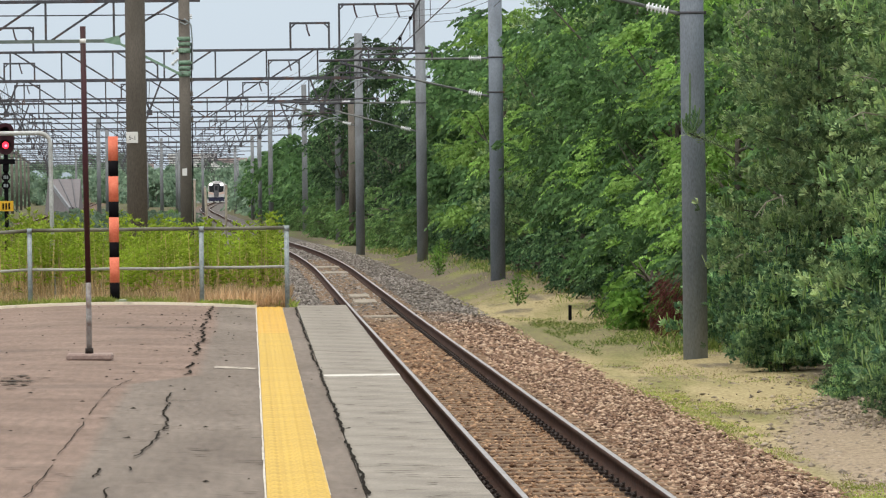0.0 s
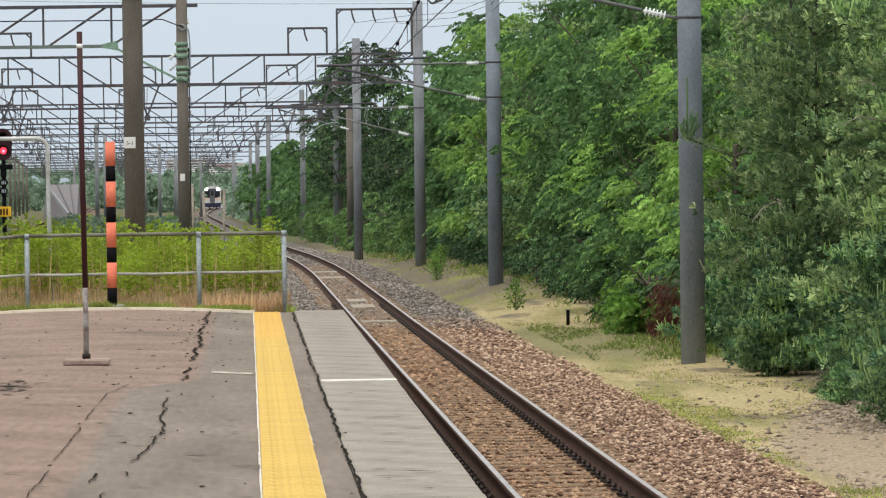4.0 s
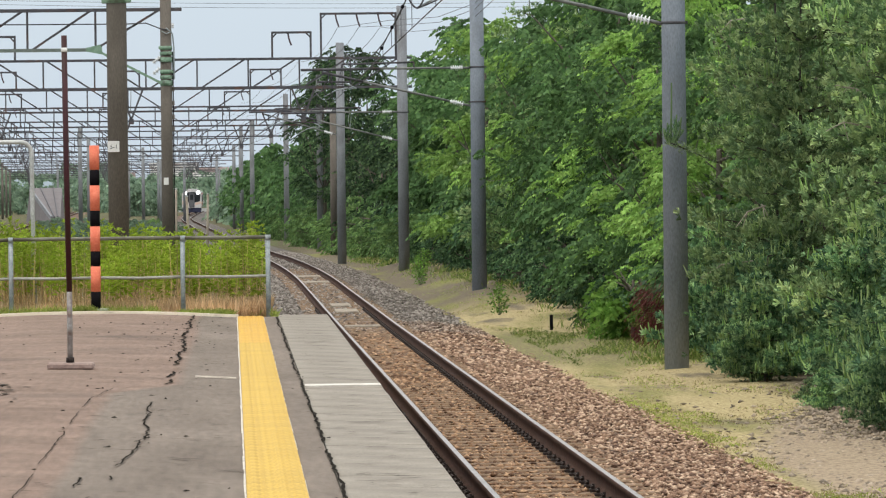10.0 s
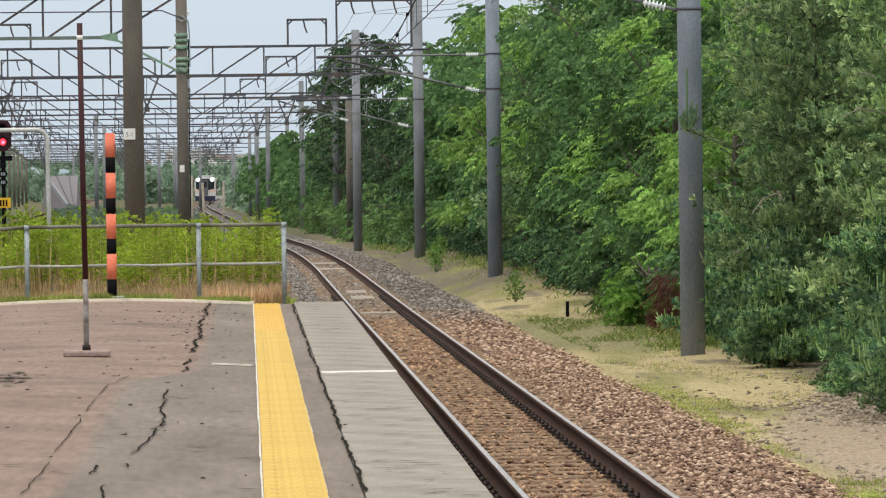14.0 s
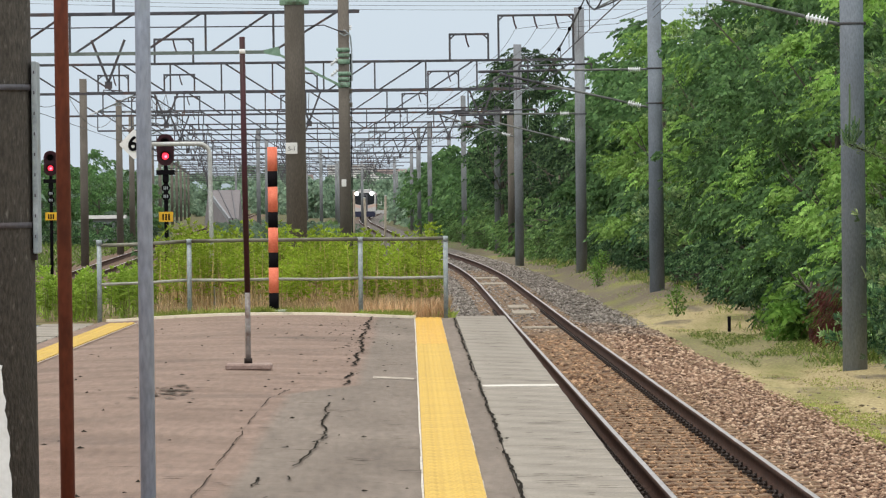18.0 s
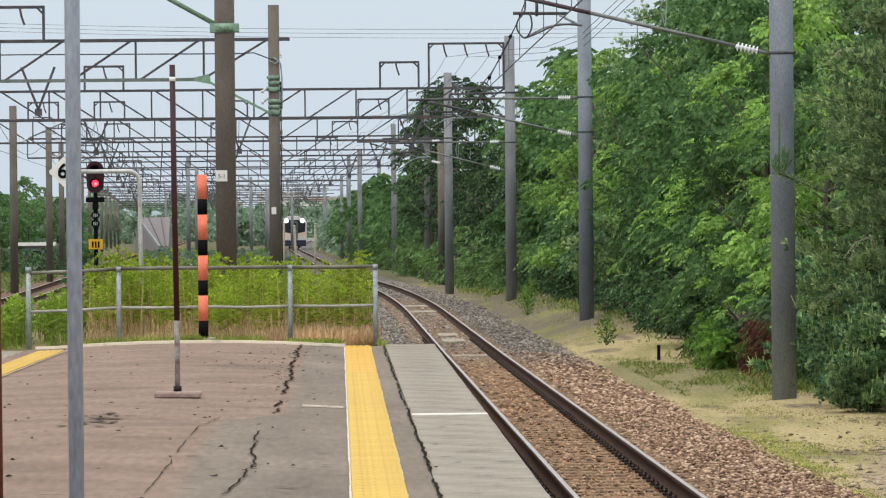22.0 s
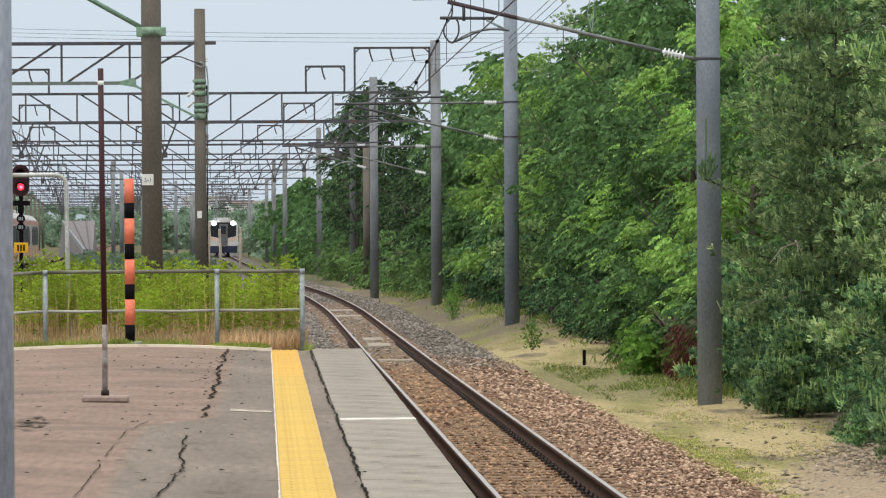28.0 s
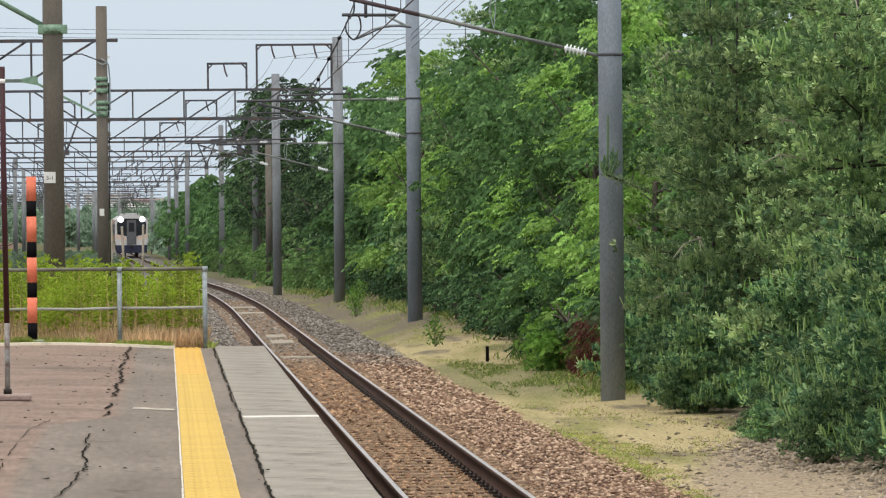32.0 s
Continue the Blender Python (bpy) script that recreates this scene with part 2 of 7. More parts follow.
# darker copy of the needles: shade in the low bushes put into colour
NEEDLE_DEEP = leaf_material("shaded_pine_needles", (0.042, 0.105, 0.058), (0.16, 0.295, 0.142), (0.4, 0.57, 0.27), 0.16)
# far leaves greyed and lightened: distance haze put into their colour
LEAF_HAZE = leaf_material("far_leaf_haze_tone", (0.15, 0.23, 0.16), (0.225, 0.325, 0.225), (0.31, 0.41, 0.29), 0.3)
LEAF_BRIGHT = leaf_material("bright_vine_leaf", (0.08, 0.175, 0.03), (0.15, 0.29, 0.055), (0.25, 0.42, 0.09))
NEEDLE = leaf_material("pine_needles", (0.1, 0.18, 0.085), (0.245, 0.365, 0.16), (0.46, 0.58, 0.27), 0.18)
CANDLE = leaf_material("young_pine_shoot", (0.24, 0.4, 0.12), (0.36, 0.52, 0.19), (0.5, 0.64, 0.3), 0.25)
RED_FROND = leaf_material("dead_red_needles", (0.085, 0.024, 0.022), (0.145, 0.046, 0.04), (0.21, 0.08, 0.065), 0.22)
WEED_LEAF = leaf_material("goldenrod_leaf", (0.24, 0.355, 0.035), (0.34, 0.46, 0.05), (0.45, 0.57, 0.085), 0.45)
WEED_DRY = leaf_material("dry_weed_leaf", (0.5, 0.34, 0.2), (0.7, 0.5, 0.3), (0.82, 0.64, 0.42), 0.5)
WEED_STEM = surface("weed_stem", (0.33, 0.26, 0.1), (0.5, 0.4, 0.18), 8, 0.8, bump=0.0, island=0.45)
STRAW = leaf_material("straw_grass", (0.37, 0.3, 0.15), (0.46, 0.38, 0.21), (0.56, 0.48, 0.29), 0.5)
GREEN_GRASS = leaf_material("green_grass", (0.2, 0.26, 0.05), (0.3, 0.36, 0.08), (0.42, 0.46, 0.14), 0.5)


def ground_material():
    """Dry grass, green grass and soil, mixed by patches across the verge."""
    m = bpy.data.materials.new("verge_ground")
    m.use_nodes = True
    n, l = m.node_tree.nodes, m.node_tree.links
    p = n["Principled BSDF"]
    pos = n.new("ShaderNodeNewGeometry").outputs["Position"]

    def noise_at(scale, lo, hi, stretch=(1, 1, 1)):
        mp = n.new("ShaderNodeMapping")
        mp.inputs["Scale"].default_value = stretch
        l.new(pos, mp.inputs[0])
        t = n.new("ShaderNodeTexNoise")
        t.inputs["Scale"].default_value, t.inputs["Detail"].default_value = scale, 6
        l.new(mp.outputs[0], t.inputs[0])
        r = n.new("ShaderNodeValToRGB")
        r.color_ramp.elements[0].position, r.color_ramp.elements[1].position = lo, hi
        l.new(t.outputs[0], r.inputs[0])
        return r.outputs[0], t.outputs[0]

    def mix(fac, a, b):
        x = n.new("ShaderNodeMixRGB")
        for sock, v in ((x.inputs[0], fac), (x.inputs[1], a), (x.inputs[2], b)):
            if isinstance(v, tuple):
                sock.default_value = rgb(v)
            else:
                l.new(v, sock)
        return x.outputs[0]

    patch, raw_patch = noise_at(0.8, 0.5, 0.66, (1, 0.16, 1))
    soil, _ = noise_at(1.3, 0.55, 0.68, (1, 0.2, 1))
    grain, raw = noise_at(19, 0.34, 0.66, (1, 0.6, 1))
    straw = mix(grain, (0.27, 0.22, 0.11), (0.49, 0.41, 0.235))
    green = mix(grain, (0.135, 0.135, 0.045), (0.26, 0.255, 0.1))
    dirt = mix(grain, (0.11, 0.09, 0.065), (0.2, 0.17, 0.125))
    bare = mix(grain, (0.22, 0.17, 0.12), (0.39, 0.315, 0.225))
    col = mix(patch, straw, green)
    col = mix(soil, col, dirt)
    # left of the line and far off: green field
    sep = n.new("ShaderNodeSeparateXYZ")
    l.new(pos, sep.inputs[0])
    beyond = n.new("ShaderNodeMapRange")
    beyond.inputs[1].default_value, beyond.inputs[2].default_value = 115.0, 128.0
    l.new(sep.outputs[1], beyond.inputs[0])
    col = mix(beyond.outputs[0], col, mix(patch, dirt, green))
    left = n.new("ShaderNodeMapRange")
    left.inputs[1].default_value, left.inputs[2].default_value = 4.0, 3.0
    l.new(sep.outputs[0], left.inputs[0])
    col = mix(left.outputs[0], col, mix(patch, mix(grain, (0.07, 0.065, 0.035), (0.14, 0.12, 0.08)), mix(grain, (0.06, 0.09, 0.025), (0.13, 0.165, 0.055))))
    # bare earth in the near corner and under the trees
    slant = n.new("ShaderNodeMath")
    slant.operation = "MULTIPLY_ADD"
    slant.inputs[1].default_value = -0.16
    l.new(sep.outputs[1], slant.inputs[0])
    l.new(sep.outputs[0], slant.inputs[2])
    ragged = n.new("ShaderNodeMath")
    ragged.operation = "MULTIPLY_ADD"
    ragged.inputs[1].default_value = 1.3
    l.new(raw_patch, ragged.inputs[0])
    l.new(slant.outputs[0], ragged.inputs[2])
    both = n.new("ShaderNodeMapRange")
    both.inputs[1].default_value, both.inputs[2].default_value = -2.55, -2.05
    l.new(ragged.outputs[0], both.inputs[0])
    # a weedy stretch between two straw patches
    rise = n.new("ShaderNodeMapRange")
    rise.inputs[1].default_value, rise.inputs[2].default_value = 79.0, 84.0
    l.new(sep.outputs[1], rise.inputs[0])
    fall = n.new("ShaderNodeMapRange")
    fall.inputs[1].default_value, fall.inputs[2].default_value = 106.0, 97.0
    l.new(sep.outputs[1], fall.inputs[0])
    band = n.new("ShaderNodeMath")
    band.operation = "MULTIPLY"
    l.new(rise.outputs[0], band.inputs[0])
    l.new(fall.outputs[0], band.inputs[1])
    soft = n.new("ShaderNodeMath")
    soft.operation = "MULTIPLY"
    soft.inputs[1].default_value = 0.85
    l.new(band.outputs[0], soft.inputs[0])
    right = n.new("ShaderNodeMapRange")
    right.inputs[1].default_value, right.inputs[2].default_value = 3.0, 4.0
    l.new(sep.outputs[0], right.inputs[0])
    keep_right = n.new("ShaderNodeMath")
    keep_right.operation = "MULTIPLY"
    l.new(soft.outputs[0], keep_right.inputs[0])
    l.new(right.outputs[0], keep_right.inputs[1])
    col = mix(keep_right.outputs[0], col, mix(grain, dirt, green))
    both_right = n.new("ShaderNodeMath")
    both_right.operation = "MULTIPLY"
    inland = n.new("ShaderNodeMapRange")
    inland.inputs[1].default_value, inland.inputs[2].default_value = 5.1, 5.5
    l.new(sep.outputs[0], inland.inputs[0])
    l.new(both.outputs[0], both_right.inputs[0])
    l.new(inland.outputs[0], both_right.inputs[1])
    # towards the trees the earth turns darker, shade painted into its colour
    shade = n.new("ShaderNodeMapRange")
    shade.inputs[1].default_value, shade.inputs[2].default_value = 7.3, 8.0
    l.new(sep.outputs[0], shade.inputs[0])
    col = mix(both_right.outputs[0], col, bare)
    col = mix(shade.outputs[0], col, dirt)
    l.new(col, p.inputs["Base Color"])
    p.inputs["Roughness"].default_value = 0.95
    p.inputs["Specular IOR Level"].default_value = 0.08
    b = n.new("ShaderNodeBump")
    b.inputs["Strength"].default_value, b.inputs["Distance"].default_value = 0.6, 0.03
    l.new(raw, b.inputs["Height"])
    l.new(b.outputs[0], p.inputs["Normal"])
    return m


def ballast_material(name, islands):
    """Brown rusty stone near the platform, fresh grey stone further along."""
    m = bpy.data.materials.new(name)
    m.use_nodes = True
    n, l = m.node_tree.nodes, m.node_tree.links
    p = n["Principled BSDF"]
    geo = n.new("ShaderNodeNewGeometry")
    sep = n.new("ShaderNodeSeparateXYZ")
    l.new(geo.outputs["Position"], sep.inputs[0])
    t = n.new("ShaderNodeTexNoise")
    t.inputs["Scale"].default_value, t.inputs["Detail"].default_value = 14, 5
    l.new(geo.outputs["Position"], t.inputs[0])
    src = geo.outputs["Random Per Island"] if islands else t.outputs[0]

    def ramp(cols):
        r = n.new("ShaderNodeValToRGB")
        lo, hi = (0.0, 1.0) if islands else (0.3, 0.7)
        r.color_ramp.elements[0].position, r.color_ramp.elements[1].position = lo, hi
        r.color_ramp.elements[0].color, r.color_ramp.elements[1].color = rgb(cols[0]), rgb(cols[2])
        e = r.color_ramp.elements.new(0.55)
        e.color = rgb(cols[1])
        l.new(src, r.inputs[0])
        if islands:
            return r.outputs[0]
        # bed dimmed by half: shade in the gaps between loose stones, as colour
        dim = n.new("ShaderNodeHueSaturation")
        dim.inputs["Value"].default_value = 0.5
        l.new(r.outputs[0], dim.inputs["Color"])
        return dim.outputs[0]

    shoulder = ramp([(0.088, 0.046, 0.03), (0.295, 0.18, 0.116), (0.6, 0.44, 0.315)])
    inner = ramp([(0.067, 0.033, 0.018), (0.235, 0.13, 0.07), (0.49, 0.315, 0.187)])
    grey = ramp([(0.075, 0.06, 0.05), (0.19, 0.165, 0.143), (0.37, 0.335, 0.3)])
    inside = n.new("ShaderNodeMapRange")
    inside.inputs[1].default_value, inside.inputs[2].default_value = 3.75, 3.3
    l.new(sep.outputs[0], inside.inputs[0])
    wob = n.new("ShaderNodeTexNoise")
    wob.inputs["Scale"].default_value = 0.25
    l.new(geo.outputs["Position"], wob.inputs[0])
    far = n.new("ShaderNodeMath")
    far.operation = "MULTIPLY_ADD"
    far.inputs[1].default_value = 26.0
    l.new(wob.outputs[0], far.inputs[0])
    l.new(sep.outputs[1], far.inputs[2])
    gm = n.new("ShaderNodeMapRange")
    gm.inputs[1].default_value, gm.inputs[2].default_value = 108.0, 124.0
    l.new(far.outputs[0], gm.inputs[0])
    own = n.new("ShaderNodeMapRange")
    own.inputs[1].default_value, own.inputs[2].default_value = -7.5, -5.5
    l.new(sep.outputs[0], own.inputs[0])
    gmo = n.new("ShaderNodeMath")
    gmo.operation = "MULTIPLY"
    l.new(gm.outputs[0], gmo.inputs[0])
    l.new(own.outputs[0], gmo.inputs[1])
    a = n.new("ShaderNodeMixRGB")
    l.new(inside.outputs[0], a.inputs[0])
    l.new(shoulder, a.inputs[1])
    l.new(inner, a.inputs[2])
    b = n.new("ShaderNodeMixRGB")
    l.new(gmo.outputs[0], b.inputs[0])
    l.new(a.outputs[0], b.inputs[1])
    l.new(grey, b.inputs[2])
    l.new(b.outputs[0], p.inputs["Base Color"])
    p.inputs["Roughness"].default_value = 0.92
    bp = n.new("ShaderNodeBump")
    bp.inputs["Strength"].default_value, bp.inputs["Distance"].default_value = 0.7, 0.03
    l.new(t.outputs[0], bp.inputs["Height"])
    l.new(bp.outputs[0], p.inputs["Normal"])
    return m


def platform_material():
    """Reddish asphalt with a greyer resurfaced strip along the platform edge."""
    m = ASPHALT.copy()
    m.name = "platform_asphalt"
    n, l = m.node_tree.nodes, m.node_tree.links
    p = n["Principled BSDF"]
    old = p.inputs["Base Color"].links[0].from_socket
    pos = n.new("ShaderNodeNewGeometry").outputs["Position"]
    sep = n.new("ShaderNodeSeparateXYZ")
    l.new(pos, sep.inputs[0])
    wob = n.new("ShaderNodeTexNoise")
    wob.inputs["Scale"].default_value, wob.inputs["Detail"].default_value = 0.7, 8
    mp = n.new("ShaderNodeMapping")
    mp.inputs["Scale"].default_value = (1, 0.25, 1)
    l.new(pos, mp.inputs[0])
    l.new(mp.outputs[0], wob.inputs[0])
    step = n.new("ShaderNodeMapRange")
    step.inputs[1].default_value, step.inputs[2].default_value = 34.5, 36.5
    step.inputs[3].default_value, step.inputs[4].default_value = 0.93, 0.46
    l.new(sep.outputs[1], step.inputs[0])
    add = n.new("ShaderNodeMath")
    l.new(sep.outputs[0], add.inputs[0])
    l.new(step.outputs[0], add.inputs[1])
    wv = n.new("ShaderNodeMath")
    wv.operation = "MULTIPLY_ADD"
    wv.inputs[1].default_value = 0.16
    l.new(wob.outputs[0], wv.inputs[0])
    l.new(add.outputs[0], wv.inputs[2])
    mask = n.new("ShaderNodeMapRange")
    mask.inputs[1].default_value, mask.inputs[2].default_value = 0.12, 0.2
    l.new(wv.outputs[0], mask.inputs[0])
    grain = n.new("ShaderNodeTexNoise")
    grain.inputs["Scale"].default_value, grain.inputs["Detail"].default_value = 1.6, 9
    mg = n.new("ShaderNodeMapping")
    mg.inputs["Scale"].default_value = (1, 0.2, 1)
    l.new(pos, mg.inputs[0])
    l.new(mg.outputs[0], grain.inputs[0])
    gr = n.new("ShaderNodeValToRGB")
    gr.color_ramp.elements[0].position, gr.color_ramp.elements[1].position = 0.3, 0.7
    gr.color_ramp.elements[0].color, gr.color_ramp.elements[1].color = rgb((0.135, 0.108, 0.087)), rgb((0.208, 0.172, 0.142))
    l.new(grain.outputs[0], gr.inputs[0])
    x = n.new("ShaderNodeMixRGB")
    l.new(mask.outputs[0], x.inputs[0])
    l.new(old, x.inputs[1])
    l.new(gr.outputs[0], x.inputs[2])
    # fine transverse streaks of wear, proportioned for the camera's view
    st = n.new("ShaderNodeTexNoise")
    st.inputs["Scale"].default_value, st.inputs["Detail"].default_value = 3.0, 6
    ms = n.new("ShaderNodeMapping")
    ms.inputs["Scale"].default_value = (2.6, 5.5, 1)
    l.new(pos, ms.inputs[0])
    l.new(ms.outputs[0], st.inputs[0])
    sr = n.new("ShaderNodeMapRange")
    sr.inputs[1].default_value, sr.inputs[2].default_value = 0.35, 0.7
    sr.inputs[3].default_value, sr.inputs[4].default_value = 0.92, 1.06
    l.new(st.outputs[0], sr.inputs[0])
    hs = n.new("ShaderNodeHueSaturation")
    l.new(sr.outputs[0], hs.inputs["Value"])
    l.new(x.outputs[0], hs.inputs["Color"])
    # open-textured surface: dark pores and pale worn chippings, stretched to fit the camera's view
    sp = n.new("ShaderNodeTexNoise")
    sp.inputs["Scale"].default_value, sp.inputs["Detail"].default_value = 1.0, 6
    mpp = n.new("ShaderNodeMapping")
    mpp.inputs["Scale"].default_value = (21, 2.3, 1)
    l.new(pos, mpp.inputs[0])
    l.new(mpp.outputs[0], sp.inputs[0])
    spr = n.new("ShaderNodeMapRange")
    spr.inputs[1].default_value, spr.inputs[2].default_value = 0.28, 0.72
    spr.inputs[3].default_value, spr.inputs[4].default_value = 0.84, 1.16
    l.new(sp.outputs[0], spr.inputs[0])
    hp = n.new("ShaderNodeHueSaturation")
    l.new(spr.outputs[0], hp.inputs["Value"])
    l.new(hs.outputs[0], hp.inputs["Color"])
    l.new(hp.outputs[0], p.inputs["Base Color"])
    return m


GROUND = ground_material()
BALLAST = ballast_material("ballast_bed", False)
STONES = ballast_material("ballast_stone", True)
PAVING = platform_material()


# ---- mesh helpers ----
def box(bm, x0, x1, y0, y1, z0, z1, bevel=0.0):
    r = bmesh.ops.create_cube(bm, size=1.0)
    for v in r["verts"]:
        v.co = Vector(((x0 + x1) / 2 + v.co.x * (x1 - x0), (y0 + y1) / 2 + v.co.y * (y1 - y0), (z0 + z1) / 2 + v.co.z * (z1 - z0)))
    if bevel:
        es = list({e for v in r["verts"] for e in v.link_edges})
        bmesh.ops.bevel(bm, geom=es, offset=bevel, segments=1, affect="EDGES")


def tube(bm, pts, r, n=8, r1=None, caps=True):
    """A round bar through pts, tapering from r to r1."""
    pts = [Vector(p) for p in pts]
    rings = []
    for i, p in enumerate(pts):
        d = (pts[min(i + 1, len(pts) - 1)] - pts[max(i - 1, 0)]).normalized()
        a = d.orthogonal().normalized() if abs(d.z) < 0.99 else Vector((1, 0, 0))
        if i and rings:
            a = (last - d * last.dot(d)).normalized()
        last = a
        b = d.cross(a)
        rr = r if r1 is None else r + (r1 - r) * i / max(1, len(pts) - 1)
        rings.append([bm.verts.new(p + (a * math.cos(2 * math.pi * k / n) + b * math.sin(2 * math.pi * k / n)) * rr) for k in range(n)])
    for u, w in zip(rings, rings[1:]):
        for k in range(n):
            f = bm.faces.new((u[k], u[(k + 1) % n], w[(k + 1) % n], w[k]))
            f.smooth = n > 6
    if caps and n > 2:
        bm.faces.new(rings[0][::-1])
        bm.faces.new(rings[-1])


def bar(bm, p0, p1, w, h=None):
    """A square bar from p0 to p1."""
    h = h or w
    p0, p1 = Vector(p0), Vector(p1)
    d = (p1 - p0).normalized()
    up = Vector((0, 0, 1)) if abs(d.z) < 0.95 else Vector((0, 1, 0))
    s = d.cross(up).normalized()
    u = s.cross(d)
    q = [[bm.verts.new(p + s * a * w / 2 + u * b * h / 2) for a, b in ((-1, -1), (1, -1), (1, 1), (-1, 1))] for p in (p0, p1)]
    for k in range(4):
        bm.faces.new((q[0][k], q[0][(k + 1) % 4], q[1][(k + 1) % 4], q[1][k]))
    bm.faces.new(q[0][::-1])
    bm.faces.new(q[1])


def disc(bm, c, normal, r, depth, n=20):
    c, d = Vector(c), Vector(normal).normalized()
    tube(bm, [c, c + d * depth], r, n)


def mesh_of(name, bm, *mats):
    bmesh.ops.recalc_face_normals(bm, faces=bm.faces)
    me = bpy.data.meshes.new(name)
    bm.to_mesh(me)
    bm.free()
    for m in mats:
        me.materials.append(m)
    return me


def part(name, bm, material, parent, label="", at=None):
    me = mesh_of(name, bm, *(material if isinstance(material, (list, tuple)) else (material,)))
    return piece(name, me, parent, at, label)


def piece(name, me, parent, at=None, label=""):
    ob = new(name, me)
    ob.parent = parent
    if at is not None:
        ob.matrix_local = at
    if label:
        ob["label"] = label
    return ob


def thing(name, label, category, at=None, group="", kind=""):
    ob = new(name)
    ob.empty_display_size = 0.1
    if at is not None:
        ob.matrix_world = at
    return tagged(ob, label, category, group, kind)


def B():
    return bmesh.new()


def mesh_np(name, verts, faces, mats, index=None, smooth=False):
    """A mesh from arrays: verts (n, 3), faces (m, 3 or 4)."""
    me = bpy.data.meshes.new(name)
    verts, faces = np.asarray(verts, np.float32), np.asarray(faces, np.int32)
    k = faces.shape[1]
    me.vertices.add(len(verts))
    me.vertices.foreach_set("co", verts.ravel())
    me.loops.add(faces.size)
    me.loops.foreach_set("vertex_index", faces.ravel())
    me.polygons.add(len(faces))
    me.polygons.foreach_set("loop_start", np.arange(0, faces.size, k, dtype=np.int32))
    for m in mats:
        me.materials.append(m)
    if index is not None:
        me.polygons.foreach_set("material_index", np.asarray(index, np.int32))
    if smooth:
        me.polygons.foreach_set("use_smooth", np.ones(len(faces), bool))
    me.update(calc_edges=True)
    me.validate()
    return me


# ---- the lie of the land ----
def zr(y):
    """Height of the rail heads."""
    return np.interp(y, [0, 100, 140, 448, 896, 1000], [-0.93, -1.28, -1.38, -1.78, -2.63, -2.8])


def zo(y):
    """Even grade on which the overhead line is hung."""
    return -0.93 - 0.0019 * np.clip(y, 0, 1000)


def smooth_line(ys, xs, reach):
    def f(y):
        return float(np.mean([np.interp(y + d, ys, xs) for d in np.linspace(-reach, reach, 13)]))
    return f


track_main = smooth_line([-80, 0, 110, 150, 170, 203, 233, 294, 397, 448, 546, 630, 750, 1500],
                         [2.68, 2.68, 2.67, 2.66, 2.58, 2.12, 1.3, -0.25, -2.2, -3.05, -4.7, -5.7, -5.95, -5.95], 14)
track_left = smooth_line([-80, 50, 80, 122, 173, 230, 300, 420, 600, 900, 1500],
                         [-5.9, -5.9, -6.3, -7.7, -9.3, -11.3, -13.9, -18.0, -25, -37, -60], 14)


def track_through(y):
    return -11.5 - 0.023 * (y - 165)


def span(a, b, step):
    return list(np.arange(a, b, step)) + [b]


def bank_rise(x, y):
    """The verge climbs to a low bank along the trees, shaped to fit the camera's view."""
    up_ = np.interp(y, [0, 106, 131, 173, 208, 250], [0, 0, 0.44, 0.42, 0.3, 0.0])
    return float(up_ * np.interp(x, [5.2, 6.4], [0, 1]))


def verge_z(x, y):
    return float(zr(y)) - 0.27 + 0.10 * min(1.0, max(0.0, (x - 6) / 3)) + bank_rise(x, y)


STATIONS = span(-30, 200, 2.0) + span(206, 1000, 8.0)

# ground: one sheet to the horizon
gx = np.array([-2500, -900, -400, -180, -90, -50, -34, -24, -16, -12, -8, -5, -3, -1, 1, 3, 4.6, 5.2, 6, 7, 8, 9, 11, 14, 20, 34, 60, 120, 400, 1200, 2500.0])
gy = np.array(span(-120, 180, 4) + span(190, 1000, 30) + [1200, 1600, 2200, 3000, 4200])
verts, faces = [], []
for y in gy:
    for x in gx:
        z = zr(y) - 0.27 + 0.05 * noise.noise(Vector((x * 0.7, y * 0.15, 0))) * (abs(x - 2.5) > 2.3)
        if x > 6:
            z += 0.10 * min(1.0, (x - 6) / 3)
        z += bank_rise(x, y)
        verts.append((x, y, z))
for j in range(len(gy) - 1):
    for i in range(len(gx) - 1):
        k = j * len(gx) + i
        faces.append((k, k + 1, k + 1 + len(gx), k + len(gx)))
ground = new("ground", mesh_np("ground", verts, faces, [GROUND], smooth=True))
tagged(ground, "flat railway land with dry and green grass and bare soil", "ground", kind="structure")


def ballast_bed(name, line, y0, y1, label):
    prof = [(-2.5, -0.295), (-1.55, -0.2), (-1.0, -0.192), (0, -0.188), (1.0, -0.192), (1.55, -0.19), (2.5, -0.29)]
    ys = [y for y in STATIONS if y0 <= y <= y1]
    v = [(line(y) + u, y, zr(y) + h + 0.012 * noise.noise(Vector((u * 3, y, 1)))) for y in ys for u, h in prof]
    m = len(prof)
    f = [(j * m + i, j * m + i + 1, (j + 1) * m + i + 1, (j + 1) * m + i) for j in range(len(ys) - 1) for i in range(m - 1)]
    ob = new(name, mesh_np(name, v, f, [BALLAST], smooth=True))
    return tagged(ob, label, "ballast", kind="structure")


ballast_bed("ballast_main", track_main, -30, 1000, "rusty brown crushed stone bed, grey further along the line")
ballast_bed("ballast_left", track_left, -30, 290, "brown crushed stone bed of the far platform line")
ballast_bed("ballast_through", track_through, -30, 1000, "brown crushed stone bed of the through line")


